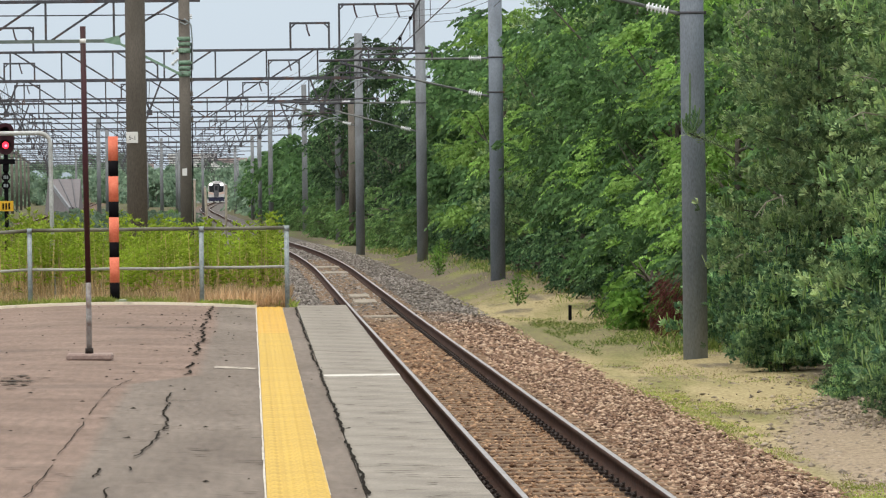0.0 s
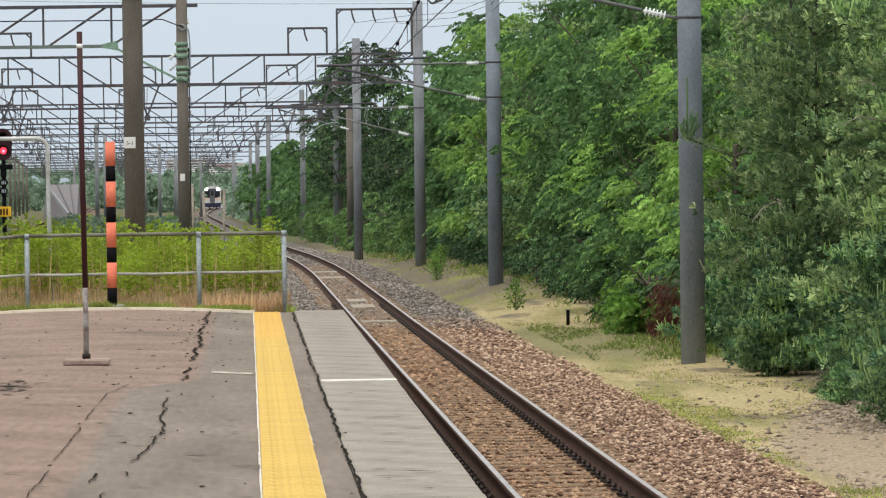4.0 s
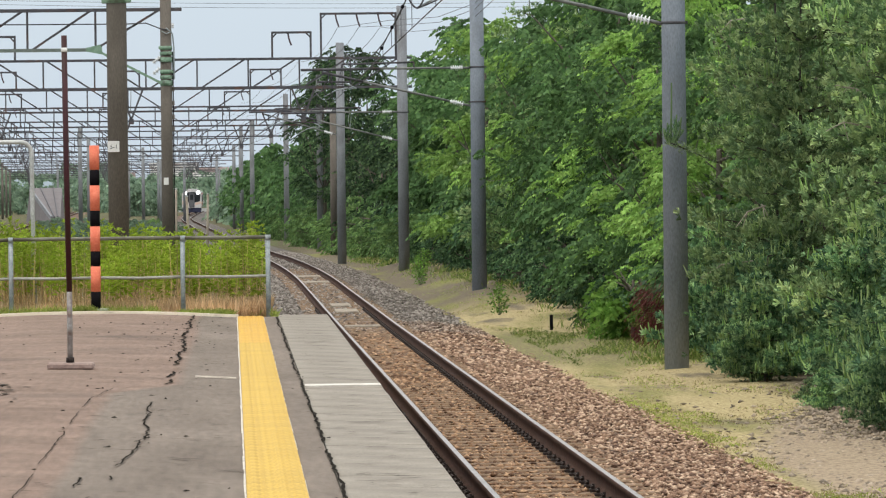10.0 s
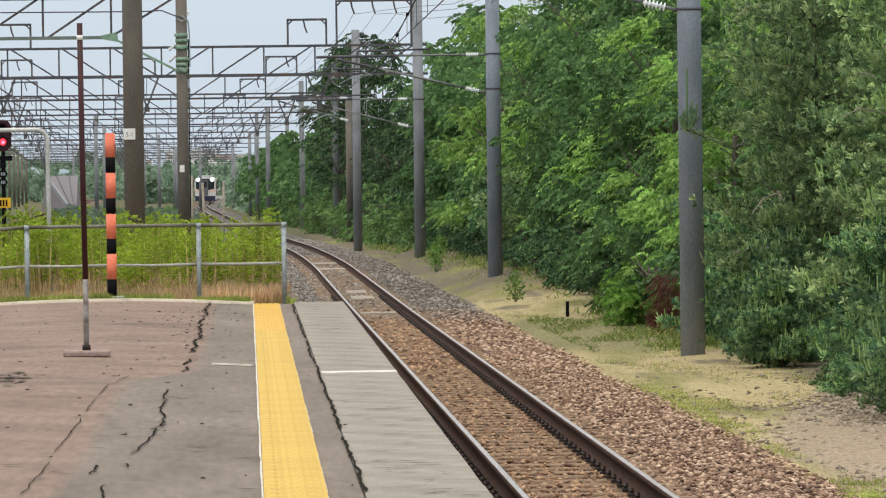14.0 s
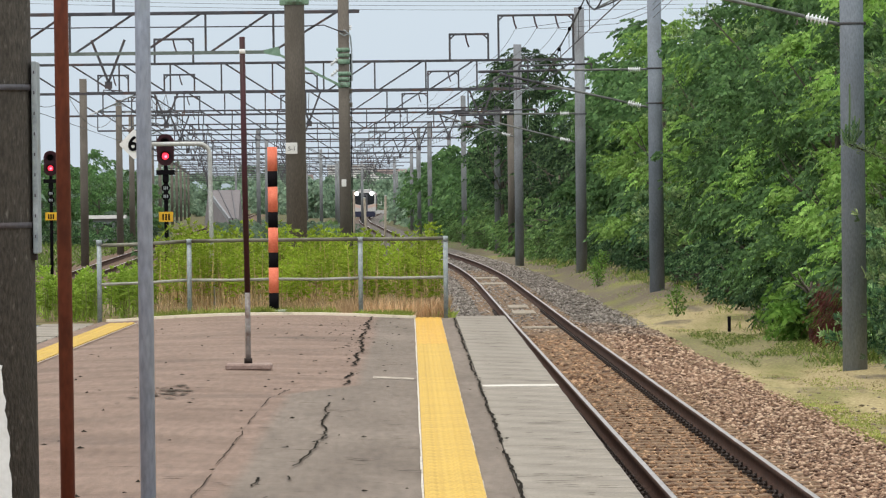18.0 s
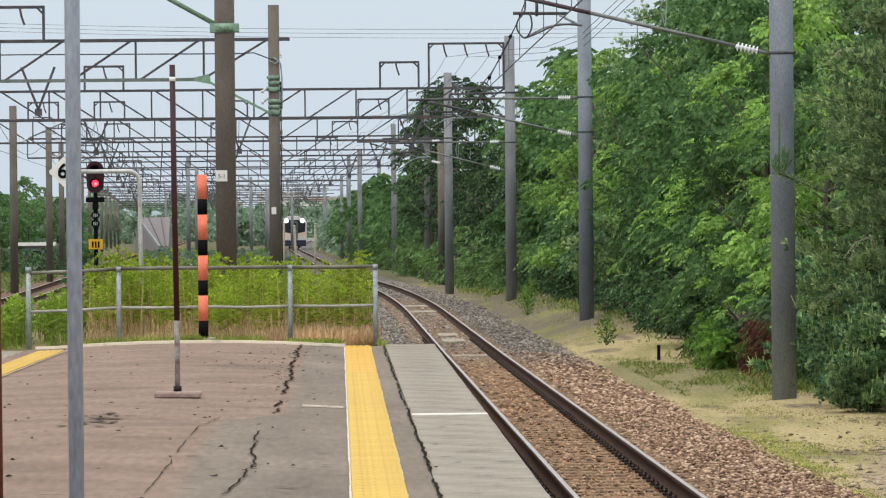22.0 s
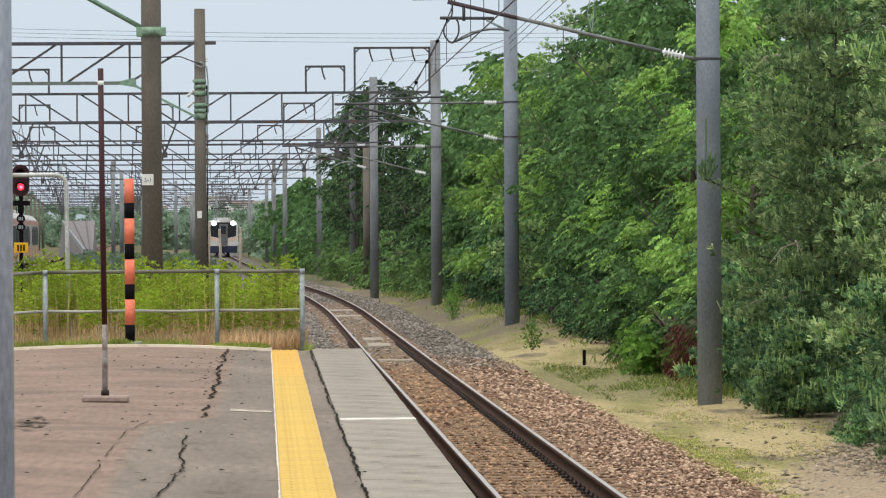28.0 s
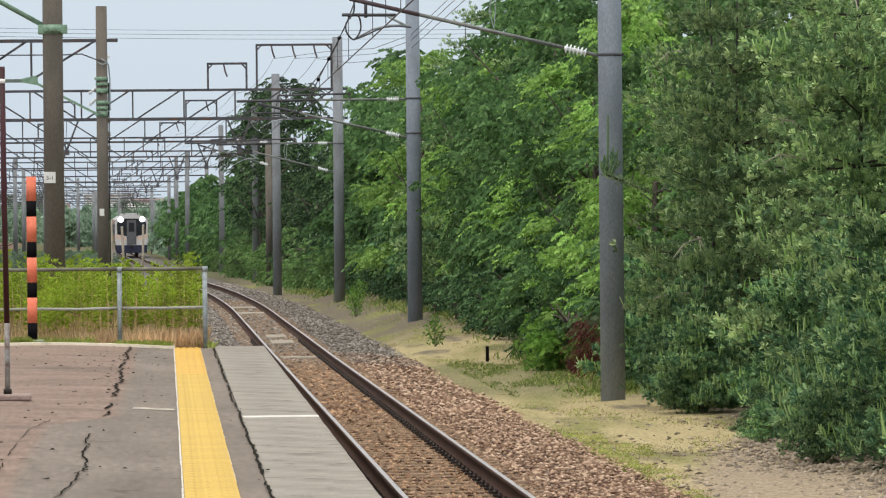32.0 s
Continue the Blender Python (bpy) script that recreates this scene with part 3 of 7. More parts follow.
def rail_mesh(line, offset, y0, y1):
    """One rail: foot, web and head, swept along the line; the running surface is polished."""
    prof = [(-0.072, -0.174), (0.072, -0.174), (0.072, -0.16), (0.013, -0.143), (0.010, -0.055), (0.034, -0.04), (0.034, -0.009),
            (0.024, 0.0), (-0.024, 0.0), (-0.034, -0.009), (-0.034, -0.04), (-0.010, -0.055), (-0.013, -0.143), (-0.072, -0.16)]
    ys = [y for y in STATIONS if y0 <= y <= y1]
    m = len(prof)
    v = [(line(y) + offset + u, y, zr(y) + h) for y in ys for u, h in prof]
    f, idx = [], []
    for j in range(len(ys) - 1):
        for i in range(m):
            f.append((j * m + i, j * m + (i + 1) % m, (j + 1) * m + (i + 1) % m, (j + 1) * m + i))
            idx.append(1 if i == 7 else 0)
    me = mesh_np("rail", v, f, [RAIL_SIDE, RAIL_TOP], idx)
    return me


sleeper_bm = B()
box(sleeper_bm, -1.0, 1.0, -0.11, 0.11, -0.14, 0.0, 0.012)
SLEEPER_ME = mesh_of("sleeper", sleeper_bm, SLEEPER)
clip_bm = B()
box(clip_bm, -0.055, 0.035, -0.06, 0.06, -0.012, 0.016, 0.006)
tube(clip_bm, [(-0.03, -0.05, 0.03), (-0.045, 0.0, 0.045), (-0.02, 0.05, 0.03)], 0.014, 6)
tube(clip_bm, [(-0.02, 0, 0), (-0.02, 0, 0.06)], 0.013, 6)
CLIP_ME = mesh_of("clip", clip_bm, CLIP)


def railway(name, line, y0, y1, label, sleepers_to, clips_to):
    tr = thing(name, label, "railway track", kind="structure")
    for s in (-0.566, 0.566):
        piece("rail", rail_mesh(line, s, y0, y1), tr)
    y = -16.0
    while y < sleepers_to:
        x = line(y)
        piece("sleeper", SLEEPER_ME, tr, pose(x, y, zr(y) - 0.173, 0, 0, random.uniform(-0.4, 0.4)))
        if 20 < y < clips_to:
            for s in (-0.566, 0.566):
                piece("clip", CLIP_ME, tr, pose(x + s - 0.095, y, zr(y) - 0.152, 0, 0, 0))
        y += 0.65
    return tr


# ---- platform ----
def crown(x):
    """The platform top is slightly arched across."""
    return 0.055 * max(0.0, 1 - ((x + 1.65) / 1.6) ** 2) if -3.25 < x < -0.05 else 0.0


def left_edge(y):
    return -3.5 - 0.014 * (54 - y)


END = 56.2
px = np.linspace(0, 1, 25)
py = np.array(span(-20, END, 1.5))
verts, faces = [], []
for y in py:
    for k, s in enumerate(px):
        x = left_edge(y) + (0.5 - left_edge(y)) * s
        z = crown(x) + 0.004 * noise.noise(Vector((x * 1.4, y * 0.5, 3)))
        verts.append((x, y, z))
m = len(px)
for j in range(len(py) - 1):
    for i in range(m - 1):
        faces.append((j * m + i, j * m + i + 1, (j + 1) * m + i + 1, (j + 1) * m + i))
tagged(new("platform_paving", mesh_np("platform_paving", verts, faces, [PAVING], smooth=True)), "worn reddish grey asphalt with cracks and resurfaced strip", "platform", kind="structure")
bm = B()
box(bm, -4.35, 0.9, -20, END - 0.02, -1.9, -0.03)
tagged(new("platform_body", mesh_of("platform_body", bm, CONCRETE)), "concrete body of the railway platform", "platform", kind="structure")

slabs = thing("platform_edge", "weathered grey concrete edge slabs beside the track", "platform edge", kind="structure")
y = -20.0
slab_meshes = []
for k in range(5):
    bm = B()
    box(bm, 0.0, 0.562, 0.005, 0.995, -0.12, 0.0, 0.004)
    slab_meshes.append(mesh_of("slab", bm, SLAB))
while y < 57.0:
    piece("slab", slab_meshes[random.randrange(5)], slabs, pose(0.508, y, random.uniform(-0.0015, 0.001), random.uniform(-0.03, 0.03), random.uniform(-0.15, 0.15), random.uniform(-0.1, 0.1)))
    y += 1.0

# the other edge of the platform has the same slabs
slabs_far = thing("platform_edge_far", "weathered grey concrete edge slabs by the overgrown track", "platform edge", kind="structure")
for k in range(36):
    y = 20.0 + k
    piece("slab", slab_meshes[random.randrange(5)], slabs_far, pose(left_edge(y + 0.5) - 0.6, y, random.uniform(-0.012, 0.0), random.uniform(-0.1, 0.1), random.uniform(-0.2, 0.2), 0.8))

# yellow tactile tiles, each with raised bars
tile_bm = B()
box(tile_bm, 0.0, 0.285, 0.0, 0.3, -0.02, 0.008)
for k in range(4):
    c = 0.04 + k * 0.068
    ends = [[tile_bm.verts.new((c + u, yy, zz)) for u, zz in ((-0.027, 0.0078), (-0.012, 0.0125), (0.012, 0.0125), (0.027, 0.0078))] for yy in (0.0, 0.3)]
    for i in range(3):
        tile_bm.faces.new((ends[0][i], ends[0][i + 1], ends[1][i + 1], ends[1][i]))
TILE = mesh_of("tile", tile_bm, YELLOW)
TILE_NEW = TILE.copy()
TILE_NEW.materials[0] = ORANGE_YELLOW
strip = thing("tactile_paving", "yellow tactile strip of ribbed tiles with worn edges", "tactile paving", kind="structure")
y = -19.9
while y < END - 0.3:
    piece("tile", TILE if y < 46.3 else TILE_NEW, strip, pose(0.055 + random.uniform(-0.001, 0.001), y, 0.004, 0, 0, 0))
    y += 0.3
strip2 = thing("tactile_paving_far", "yellow tactile strip with white border by the other platform edge", "tactile paving", kind="structure")
y = 24.0
while y < 54.5:
    piece("tile", TILE, strip2, pose(left_edge(y) + 0.22, y, crown(left_edge(y) + 0.4) + 0.006, 0, -1.5, 0.6))
    y += 0.3
bm = B()
n = 40
for k in range(n):
    y0, y1 = 24 + k * 30.6 / n, 24 + (k + 1) * 30.6 / n
    w = [bm.verts.new((left_edge(yy) + dx, yy, crown(left_edge(yy) + 0.55) + 0.012)) for yy, dx in ((y0, 0.525), (y0, 0.542), (y1, 0.542), (y1, 0.525))]
    bm.faces.new(w)
tagged(new("white_line_far", mesh_of("white_line_far", bm, FADED_PAINT)), "thin white painted line along the yellow strip", "marking", kind="structure")
bm = B()
for k in range(60):
    y0, y1 = -20 + k * 76.0 / 60, -20 + (k + 1) * 76.0 / 60
    j = [random.uniform(-0.003, 0.003) for _ in range(2)]
    bm.faces.new([bm.verts.new(p) for p in ((0.043 + j[0], y0, 0.007), (0.053, y0, 0.007), (0.053, y1, 0.007), (0.043 + j[1], y1, 0.007))])
for k in range(150):
    y0 = 14 + k * 0.28
    w = random.uniform(0.0, 0.006)
    if w > 0.0025:
        bm.faces.new([bm.verts.new(p) for p in ((0.341, y0, 0.006), (0.341 + w, y0 + 0.03, 0.006), (0.341 + w * random.uniform(0.3, 1.0), y0 + 0.24, 0.006), (0.341, y0 + 0.28, 0.006))])
tagged(new("white_line_strip", mesh_of("white_line_strip", bm, WHITE_PAINT)), "worn white border along the yellow strip", "marking", kind="structure")
bm = B()
box(bm, 0.515, 1.065, 36.3, 36.62, 0.0, 0.008)
tagged(new("white_stop_line", mesh_of("white_stop_line", bm, WHITE_PAINT)), "white painted line across the edge slabs", "marking", kind="structure")
bm = B()
xs = np.linspace(-0.29, 0.02, 9)
for a, b in zip(xs, xs[1:]):
    y0, y1 = 37.95 + random.uniform(-0.02, 0.02), 38.35 + random.uniform(-0.03, 0.03)
    bm.faces.new([bm.verts.new((x, y, crown(x) + 0.003)) for x, y in ((a, y0), (b, y0), (b, y1), (a, y1))])
tagged(new("faded_line", mesh_of("faded_line", bm, FADED_PAINT)), "short faded white mark beside the yellow strip", "marking", kind="structure")

# cream kerb along the end of the platform, following the arch
bm = B()
xs = np.linspace(-3.4, 0.06, 34)
for a, b in zip(xs, xs[1:]):
    q = []
    for x in (a, b):
        z = crown(x)
        q.append([bm.verts.new((x, END, z - 0.1)), bm.verts.new((x, END, z + 0.03)), bm.verts.new((x, END + 0.12, z + 0.03)), bm.verts.new((x, END + 0.1, z - 0.1))])
    for i in range(3):
        bm.faces.new((q[0][i], q[0][i + 1], q[1][i + 1], q[1][i]))
tagged(new("end_kerb", mesh_of("end_kerb", bm, CREAM)), "cream painted kerb along the arched end of the platform", "kerb", kind="structure")


def crack(name, pts, width, zig, gaps, crumbs, label):
    """A jagged dark crack with broken edges, gaps where it closes, and loose crumbs beside it."""
    bm = B()
    pts = [Vector((x, y, 0)) for x, y in pts]
    off, prev, seed = 0.0, None, random.uniform(0, 50)
    for a, b in zip(pts, pts[1:]):
        steps = max(2, int((b - a).length / 0.11))
        for k in range(steps):
            p = a.lerp(b, k / steps)
            off = off * 0.72 + random.uniform(-zig, zig)
            shut = noise.noise(Vector((p.y * 0.9, seed, 0))) > gaps
            w0, w1 = width * random.uniform(0.25, 1.1), width * random.uniform(0.25, 1.1)
            z = crown(p.x) + 0.009
            q = None if shut else (bm.verts.new((p.x + off - w0, p.y, z)), bm.verts.new((p.x + off + w1, p.y, z)))
            if prev and q:
                bm.faces.new((prev[0], prev[1], q[1], q[0]))
            prev = q
            if random.random() < crumbs:
                s = random.uniform(0.006, 0.016)
                cx, cy = p.x + off + random.gauss(0, width * 2.2), p.y + random.uniform(-0.1, 0.1)
                ring = [(cx + s * random.uniform(0.7, 1.3) * math.cos(u), cy + 2.5 * s * math.sin(u), z + random.uniform(0, 0.006)) for u in (0.2, 1.5, 2.9, 4.1, 5.3)]
                bm.faces.new([bm.verts.new(r) for r in ring])
    tagged(new(name, mesh_of(name, bm, CRACK)), label, "crack", kind="structure")


crack("crack_long", [(-0.44, 55.8), (-0.45, 50), (-0.45, 43), (-0.47, 38), (-0.47, 35.6)], 0.0165, 0.018, 0.42, 0.34, "long dark crack in the asphalt filled with moss")
crack("crack_short", [(-0.545, 33.2), (-0.53, 31.6), (-0.54, 30.2), (-0.495, 28.8), (-0.54, 27.4), (-0.555, 26.2), (-0.6, 25.4)], 0.009, 0.012, 0.5, 0.14, "thin branching crack in the asphalt")
crack("crack_corner", [(-0.6, 24.6), (-0.62, 23.8), (-0.66, 22.8), (-0.65, 21.5), (-0.7, 19)], 0.007, 0.012, 0.12, 0.08, "thin crack in the asphalt")
crack("crack_spur", [(-0.74, 24.4), (-0.75, 23.9), (-0.77, 23.5)], 0.009, 0.014, 0.5, 0.2, "short dark hole in the asphalt")
crack("crack_joint", [(0.512, -20), (0.51, 24), (0.478, 56)], 0.0125, 0.008, 0.5, 0.08, "dark open joint between asphalt and edge slabs")
crack("crack_seam", [(-0.85, 35.2), (-0.95, 33.5), (-0.975, 30.1), (-0.98, 27.3), (-0.985, 24.7), (-1.005, 22)], 0.0042, 0.008, 0.16, 0.05, "dark seam between old and new asphalt")

# leaf litter and crumbs of asphalt
LUMP = ((1, 0, 0), (0, 1, 0), (-1, 0, 0), (0, -1, 0), (0, 0, 1))
LUMP_FACES = ((0, 1, 4), (1, 2, 4), (2, 3, 4), (3, 0, 4))
verts, faces = [], []
for k in range(150):
    y = 22 + 34 * random.random() ** 0.7
    x = random.gauss(-0.6, 0.25) if random.random() < 0.5 and y > 40 else random.uniform(-3.2, 0.0)
    s, a, h = random.uniform(0.008, 0.024), random.uniform(-0.3, 0.3), random.uniform(0.004, 0.012)
    o = len(verts)
    for u, w, d in LUMP:
        j = random.uniform(0.6, 1.3)
        verts.append((x + s * j * (u * math.cos(a) - w * 0.8 * math.sin(a)), y + s * j * (1.4 * w + u * math.sin(a)), crown(x) + 0.004 + h * d))
    faces += [tuple(o + i for i in f) for f in LUMP_FACES]
tagged(new("leaf_litter", mesh_np("leaf_litter", verts, faces, [CRACK])), "dark dry leaf litter and crumbs on the platform", "litter", kind="stuff")

# hairline cracks across the platform and its edge slabs
verts, faces = [], []
for k in range(330):
    y = 17 + 38 * random.random()
    slab = random.random() < 0.35
    x = random.uniform(0.56, 0.95) if slab else (random.uniform(-1.0, 0.0) if random.random() < 0.62 else random.uniform(-3.2, -0.4))
    n, step = random.randint(3, 7), random.uniform(0.012, 0.045)
    w = random.uniform(0.006, 0.022)
    yy, o = y, len(verts)
    for i in range(n):
        t = w * math.sin(math.pi * (i + 0.4) / n) * random.uniform(0.5, 1.2)
        xx = x + i * step if not slab else min(x + i * step, 1.09)
        z = crown(xx) + 0.0075
        verts += [(xx, yy - t, z), (xx, yy + t, z)]
        yy += random.uniform(-0.04, 0.04)
    faces += [(o + 2 * i, o + 2 * i + 2, o + 2 * i + 3, o + 2 * i + 1) for i in range(n - 1)]
HAIRLINE = surface("hairline_dirt", (0.05, 0.042, 0.035), (0.1, 0.082, 0.068), 20, 1.0, bump=0.0, spec=0.05)
tagged(new("hairline_cracks", mesh_np("hairline_cracks", verts, faces, [HAIRLINE])), "fine dark hairline cracks across the worn paving", "cracks", kind="stuff")

# a broken, patched spot in the asphalt
patch_bm = B()
for k in range(46):
    x0, y0 = -1.66 + random.gauss(0, 0.1), 34.6 + random.gauss(0, 0.75)
    w, d = random.uniform(0.015, 0.07), random.uniform(0.02, 0.09)
    ring = [(x0 + w * math.cos(u) * random.uniform(0.6, 1.1), y0 + d * math.sin(u) * random.uniform(0.6, 1.2), crown(x0) + 0.0085) for u in (0.1, 1.1, 2.2, 3.2, 4.3, 5.3)]
    patch_bm.faces.new([patch_bm.verts.new(r) for r in ring])
tagged(new("broken_patch", mesh_of("broken_patch", patch_bm, HAIRLINE)), "broken dark patch in the worn asphalt", "patch", kind="structure")

# earth bank behind the platform end
verts, faces = [], []
bx, by = np.linspace(-5.4, 1.0, 34), np.linspace(END + 0.05, 92, 50)
for yy in by:
    for x in bx:
        edge = min(1.0, max(0.0, (x + 5.1) / 0.6), max(0.0, (0.95 - x) / 0.45))
        top = crown(x) * 0.8 - 0.03 - max(0, yy - 70) * 0.05
        low = zr(yy) - 0.3
        verts.append((x, yy, low + (max(top, low) - low) * edge + 0.03 * noise.noise(Vector((x * 2, yy, 5)))))
m = len(bx)
for j in range(len(by) - 1):
    for i in range(m - 1):
        faces.append((j * m + i, j * m + i + 1, (j + 1) * m + i + 1, (j + 1) * m + i))
BANK = surface("bank_soil", (0.13, 0.09, 0.045), (0.22, 0.16, 0.08), 3, 0.95, bump=0.6, fine=30, dirt=(0.09, 0.12, 0.03), dirt_at=0.6)
tagged(new("earth_bank", mesh_np("earth_bank", verts, faces, [BANK], smooth=True)), "earth bank covered in dry litter behind the platform end", "bank", kind="structure")

railway("track_main", track_main, -30, 1000, "single railway track with rusty rails on concrete sleepers", 190, 120)
railway("track_left", track_left, -30, 300, "railway track along the other side of the platform", -17, 0)
railway("track_through", track_through, -30, 1000, "through track with brown rails beyond the platform", -17, 0)


# ---- things on and round the platform ----
def fence():
    f = thing("railing", "galvanised pipe railing at the end of the platform", "railing", pose(0, 57.0, 0))
    xs = [-3.52, -2.5, -1.53, -0.56, 0.405]
    for x in xs:
        bm = B()
        z0 = -0.08
        tube(bm, [(x, 0, z0), (x, 0, 0.89)], 0.027, 12)
        p = part("post", bm, GALV, f)
        bm = B()
        tube(bm, [(x, 0, 0.85), (x, 0, 0.91)], 0.033, 12)
        part("cap", bm, GALV, p)
    for z, n in ((0.885, "top_rail"), (0.445, "middle_rail")):
        for a, b in zip(xs, xs[1:]):
            bm = B()
            sag = random.uniform(-0.012, 0.004)
            drop = -0.04 if a < -3 else 0.0
            tube(bm, [(a, 0, z + drop), ((a + b) / 2, 0, z + drop / 2 + sag), (b, 0, z)], 0.021 if z > 0.6 else 0.017, 10)
            part(n, bm, RAILING if z > 0.6 else PALE_RAIL, f)


PALE_RAIL = surface("pale_worn_rail_pipe", (0.27, 0.265, 0.23), (0.42, 0.41, 0.36), 6, 0.6, 0.1, bump=0.15, dirt=(0.14, 0.12, 0.09), dirt_at=0.62, stretch=(0.4, 1, 1))
RAILING = surface("weathered_rail_pipe", (0.15, 0.15, 0.115), (0.26, 0.255, 0.21), 6, 0.6, 0.15, bump=0.15, dirt=(0.1, 0.09, 0.06), dirt_at=0.52, stretch=(0.4, 1, 1))
fence()


PALE_FOOT = surface("pale_mossy_concrete", (0.34, 0.38, 0.31), (0.48, 0.5, 0.43), 9, 0.9, bump=0.3, dirt=(0.2, 0.26, 0.12), dirt_at=0.6)


def striped_post():
    p = thing("striped_post", "round post banded in orange and black beside the railing", "post", pose(-1.535, 56.62, crown(-1.535) - 0.01))
    zs = [0.06, 0.25, 0.535, 0.705, 0.985, 1.16, 1.445, 1.62, 1.893]
    for k, (a, b) in enumerate(zip(zs, zs[1:])):
        bm = B()
        tube(bm, [(0, 0, a), (0, 0, b)], 0.055 + (0.0006 if k % 2 else 0), 18)
        part("band", bm, BLACK if k % 2 == 0 else ORANGE, p, "black band" if k % 2 == 0 else "faded orange band")
    bm = B()
    box(bm, -0.075, 0.15, -0.09, 0.1, -0.14, 0.06, 0.008)
    part("footing", bm, PALE_FOOT, p, "small concrete footing")


striped_post()


def sign_pole():
    p = thing("slim_pole", "slim maroon pole with bare grey lower part on a concrete foot", "pole", pose(-1.264, 39.05, crown(-1.264)))
    bm = B()
    box(bm, -0.175, 0.185, -0.16, 0.16, 0.0, 0.05, 0.012)
    part("foot", bm, PINK_CONCRETE, p, "pinkish concrete foot block")
    bm = B()
    tube(bm, [(0, 0, 0.05), (0, 0, 0.6)], 0.0215, 12)
    part("lower_pipe", bm, WORN_GREY, p, "bare grey pipe with rust")
    bm = B()
    tube(bm, [(0, 0, 0.6), (-0.012, 0, 1.55), (-0.018, 0, 2.585)], 0.0222, 12)
    part("upper_pipe", bm, MAROON, p)
    bm = B()
    tube(bm, [(-0.0175, 0, 2.455), (-0.018, 0, 2.49)], 0.0245, 12)
    part("clamp", bm, WHITE, p, "pale clamp ring")
    bm = B()
    tube(bm, [(0, 0, 0.05), (0, 0, 0.09)], 0.032, 12)
    part("collar", bm, CLIP, p)


PINK_CONCRETE = surface("pinkish_concrete", (0.24, 0.17, 0.15), (0.33, 0.25, 0.22), 9, 0.9, bump=0.4, dirt=(0.16, 0.13, 0.12), dirt_at=0.64)
sign_pole()

bm = B()
tube(bm, [(0, 0, -0.05), (0.0, 0, 5.0)], 0.0305, 20)
g = thing("grey_pole", "plain grey-blue painted steel pole on the platform", "pole", pose(-1.052, 20.0, crown(-1.052)))
part("pipe", bm, GREY_BLUE, g)
bm = B()
box(bm, -0.08, 0.08, -0.08, 0.08, 0, 0.012, 0.003)
part("base_plate", bm, GREY_BLUE, g)
bm = B()
tube(bm, [(0, 0, -0.05), (-0.01, 0, 5.0)], 0.029, 20)
g = thing("rust_red_pole", "red-brown painted steel pole on the platform", "pole", pose(-1.385, 20.2, crown(-1.385)))
part("pipe", bm, RUST_RED, g)
bm = B()
box(bm, -0.08, 0.08, -0.08, 0.08, 0, 0.012, 0.003)
part("base_plate", bm, RUST_RED, g)

# dark concrete mast on the platform, with an edge-on board
mast = thing("dark_mast", "dark weathered concrete mast with flaking white paint", "mast", pose(-1.366, 16.0, crown(-1.3)))
bm = B()
tube(bm, [(0, 0, -0.1), (-0.006, 0, 2.0), (-0.02, 0, 6.0)], 0.182, 32, 0.165)
part("shaft", bm, DARK_CONCRETE, mast)
for z in (1.272, 1.708):
    bm = B()
    tube(bm, [(-0.005, 0, z), (-0.005, 0, z + 0.018)], 0.1835, 32)
    part("band", bm, STEEL, mast, "steel band")
bm = B()
box(bm, 0.172, 0.188, -0.06, 0.1, 1.19, 1.8, 0.003)
board = part("board", bm, GALV, mast, "grey steel channel seen on edge")
for k in range(9):
    bm = B()
    box(bm, 0.1785, 0.1825, -0.063, -0.05, 1.24 + k * 0.065, 1.25 + k * 0.065)
    part("slot", bm, STEEL, board, "dark bolt slot")
bm = B()
box(bm, 0.15, 0.182, -0.05, 0.02, 1.17, 1.205)
part("bracket", bm, CLIP, mast)
bm = B()
prev = None
for k in range(20):
    z = 0.3 + k * 0.0285
    u = k / 19
    a0 = radians(-92 + 27 * max(0.0, u - 0.55) / 0.45 + random.uniform(-1.5, 1.5))
    a1 = radians(-55 - 8 * u - 5.5 * max(0.0, u - 0.7) / 0.3 + random.uniform(-2.0, 2.0))
    row = [bm.verts.new((0.1855 * math.cos(a0 + (a1 - a0) * s), 0.1855 * math.sin(a0 + (a1 - a0) * s), z)) for s in (0, 0.5, 1)]
    if prev:
        for i in range(2):
            bm.faces.new((prev[i], prev[i + 1], row[i + 1], row[i]))
    prev = row
part("paint", bm, WHITE, mast, "flaking white paint")


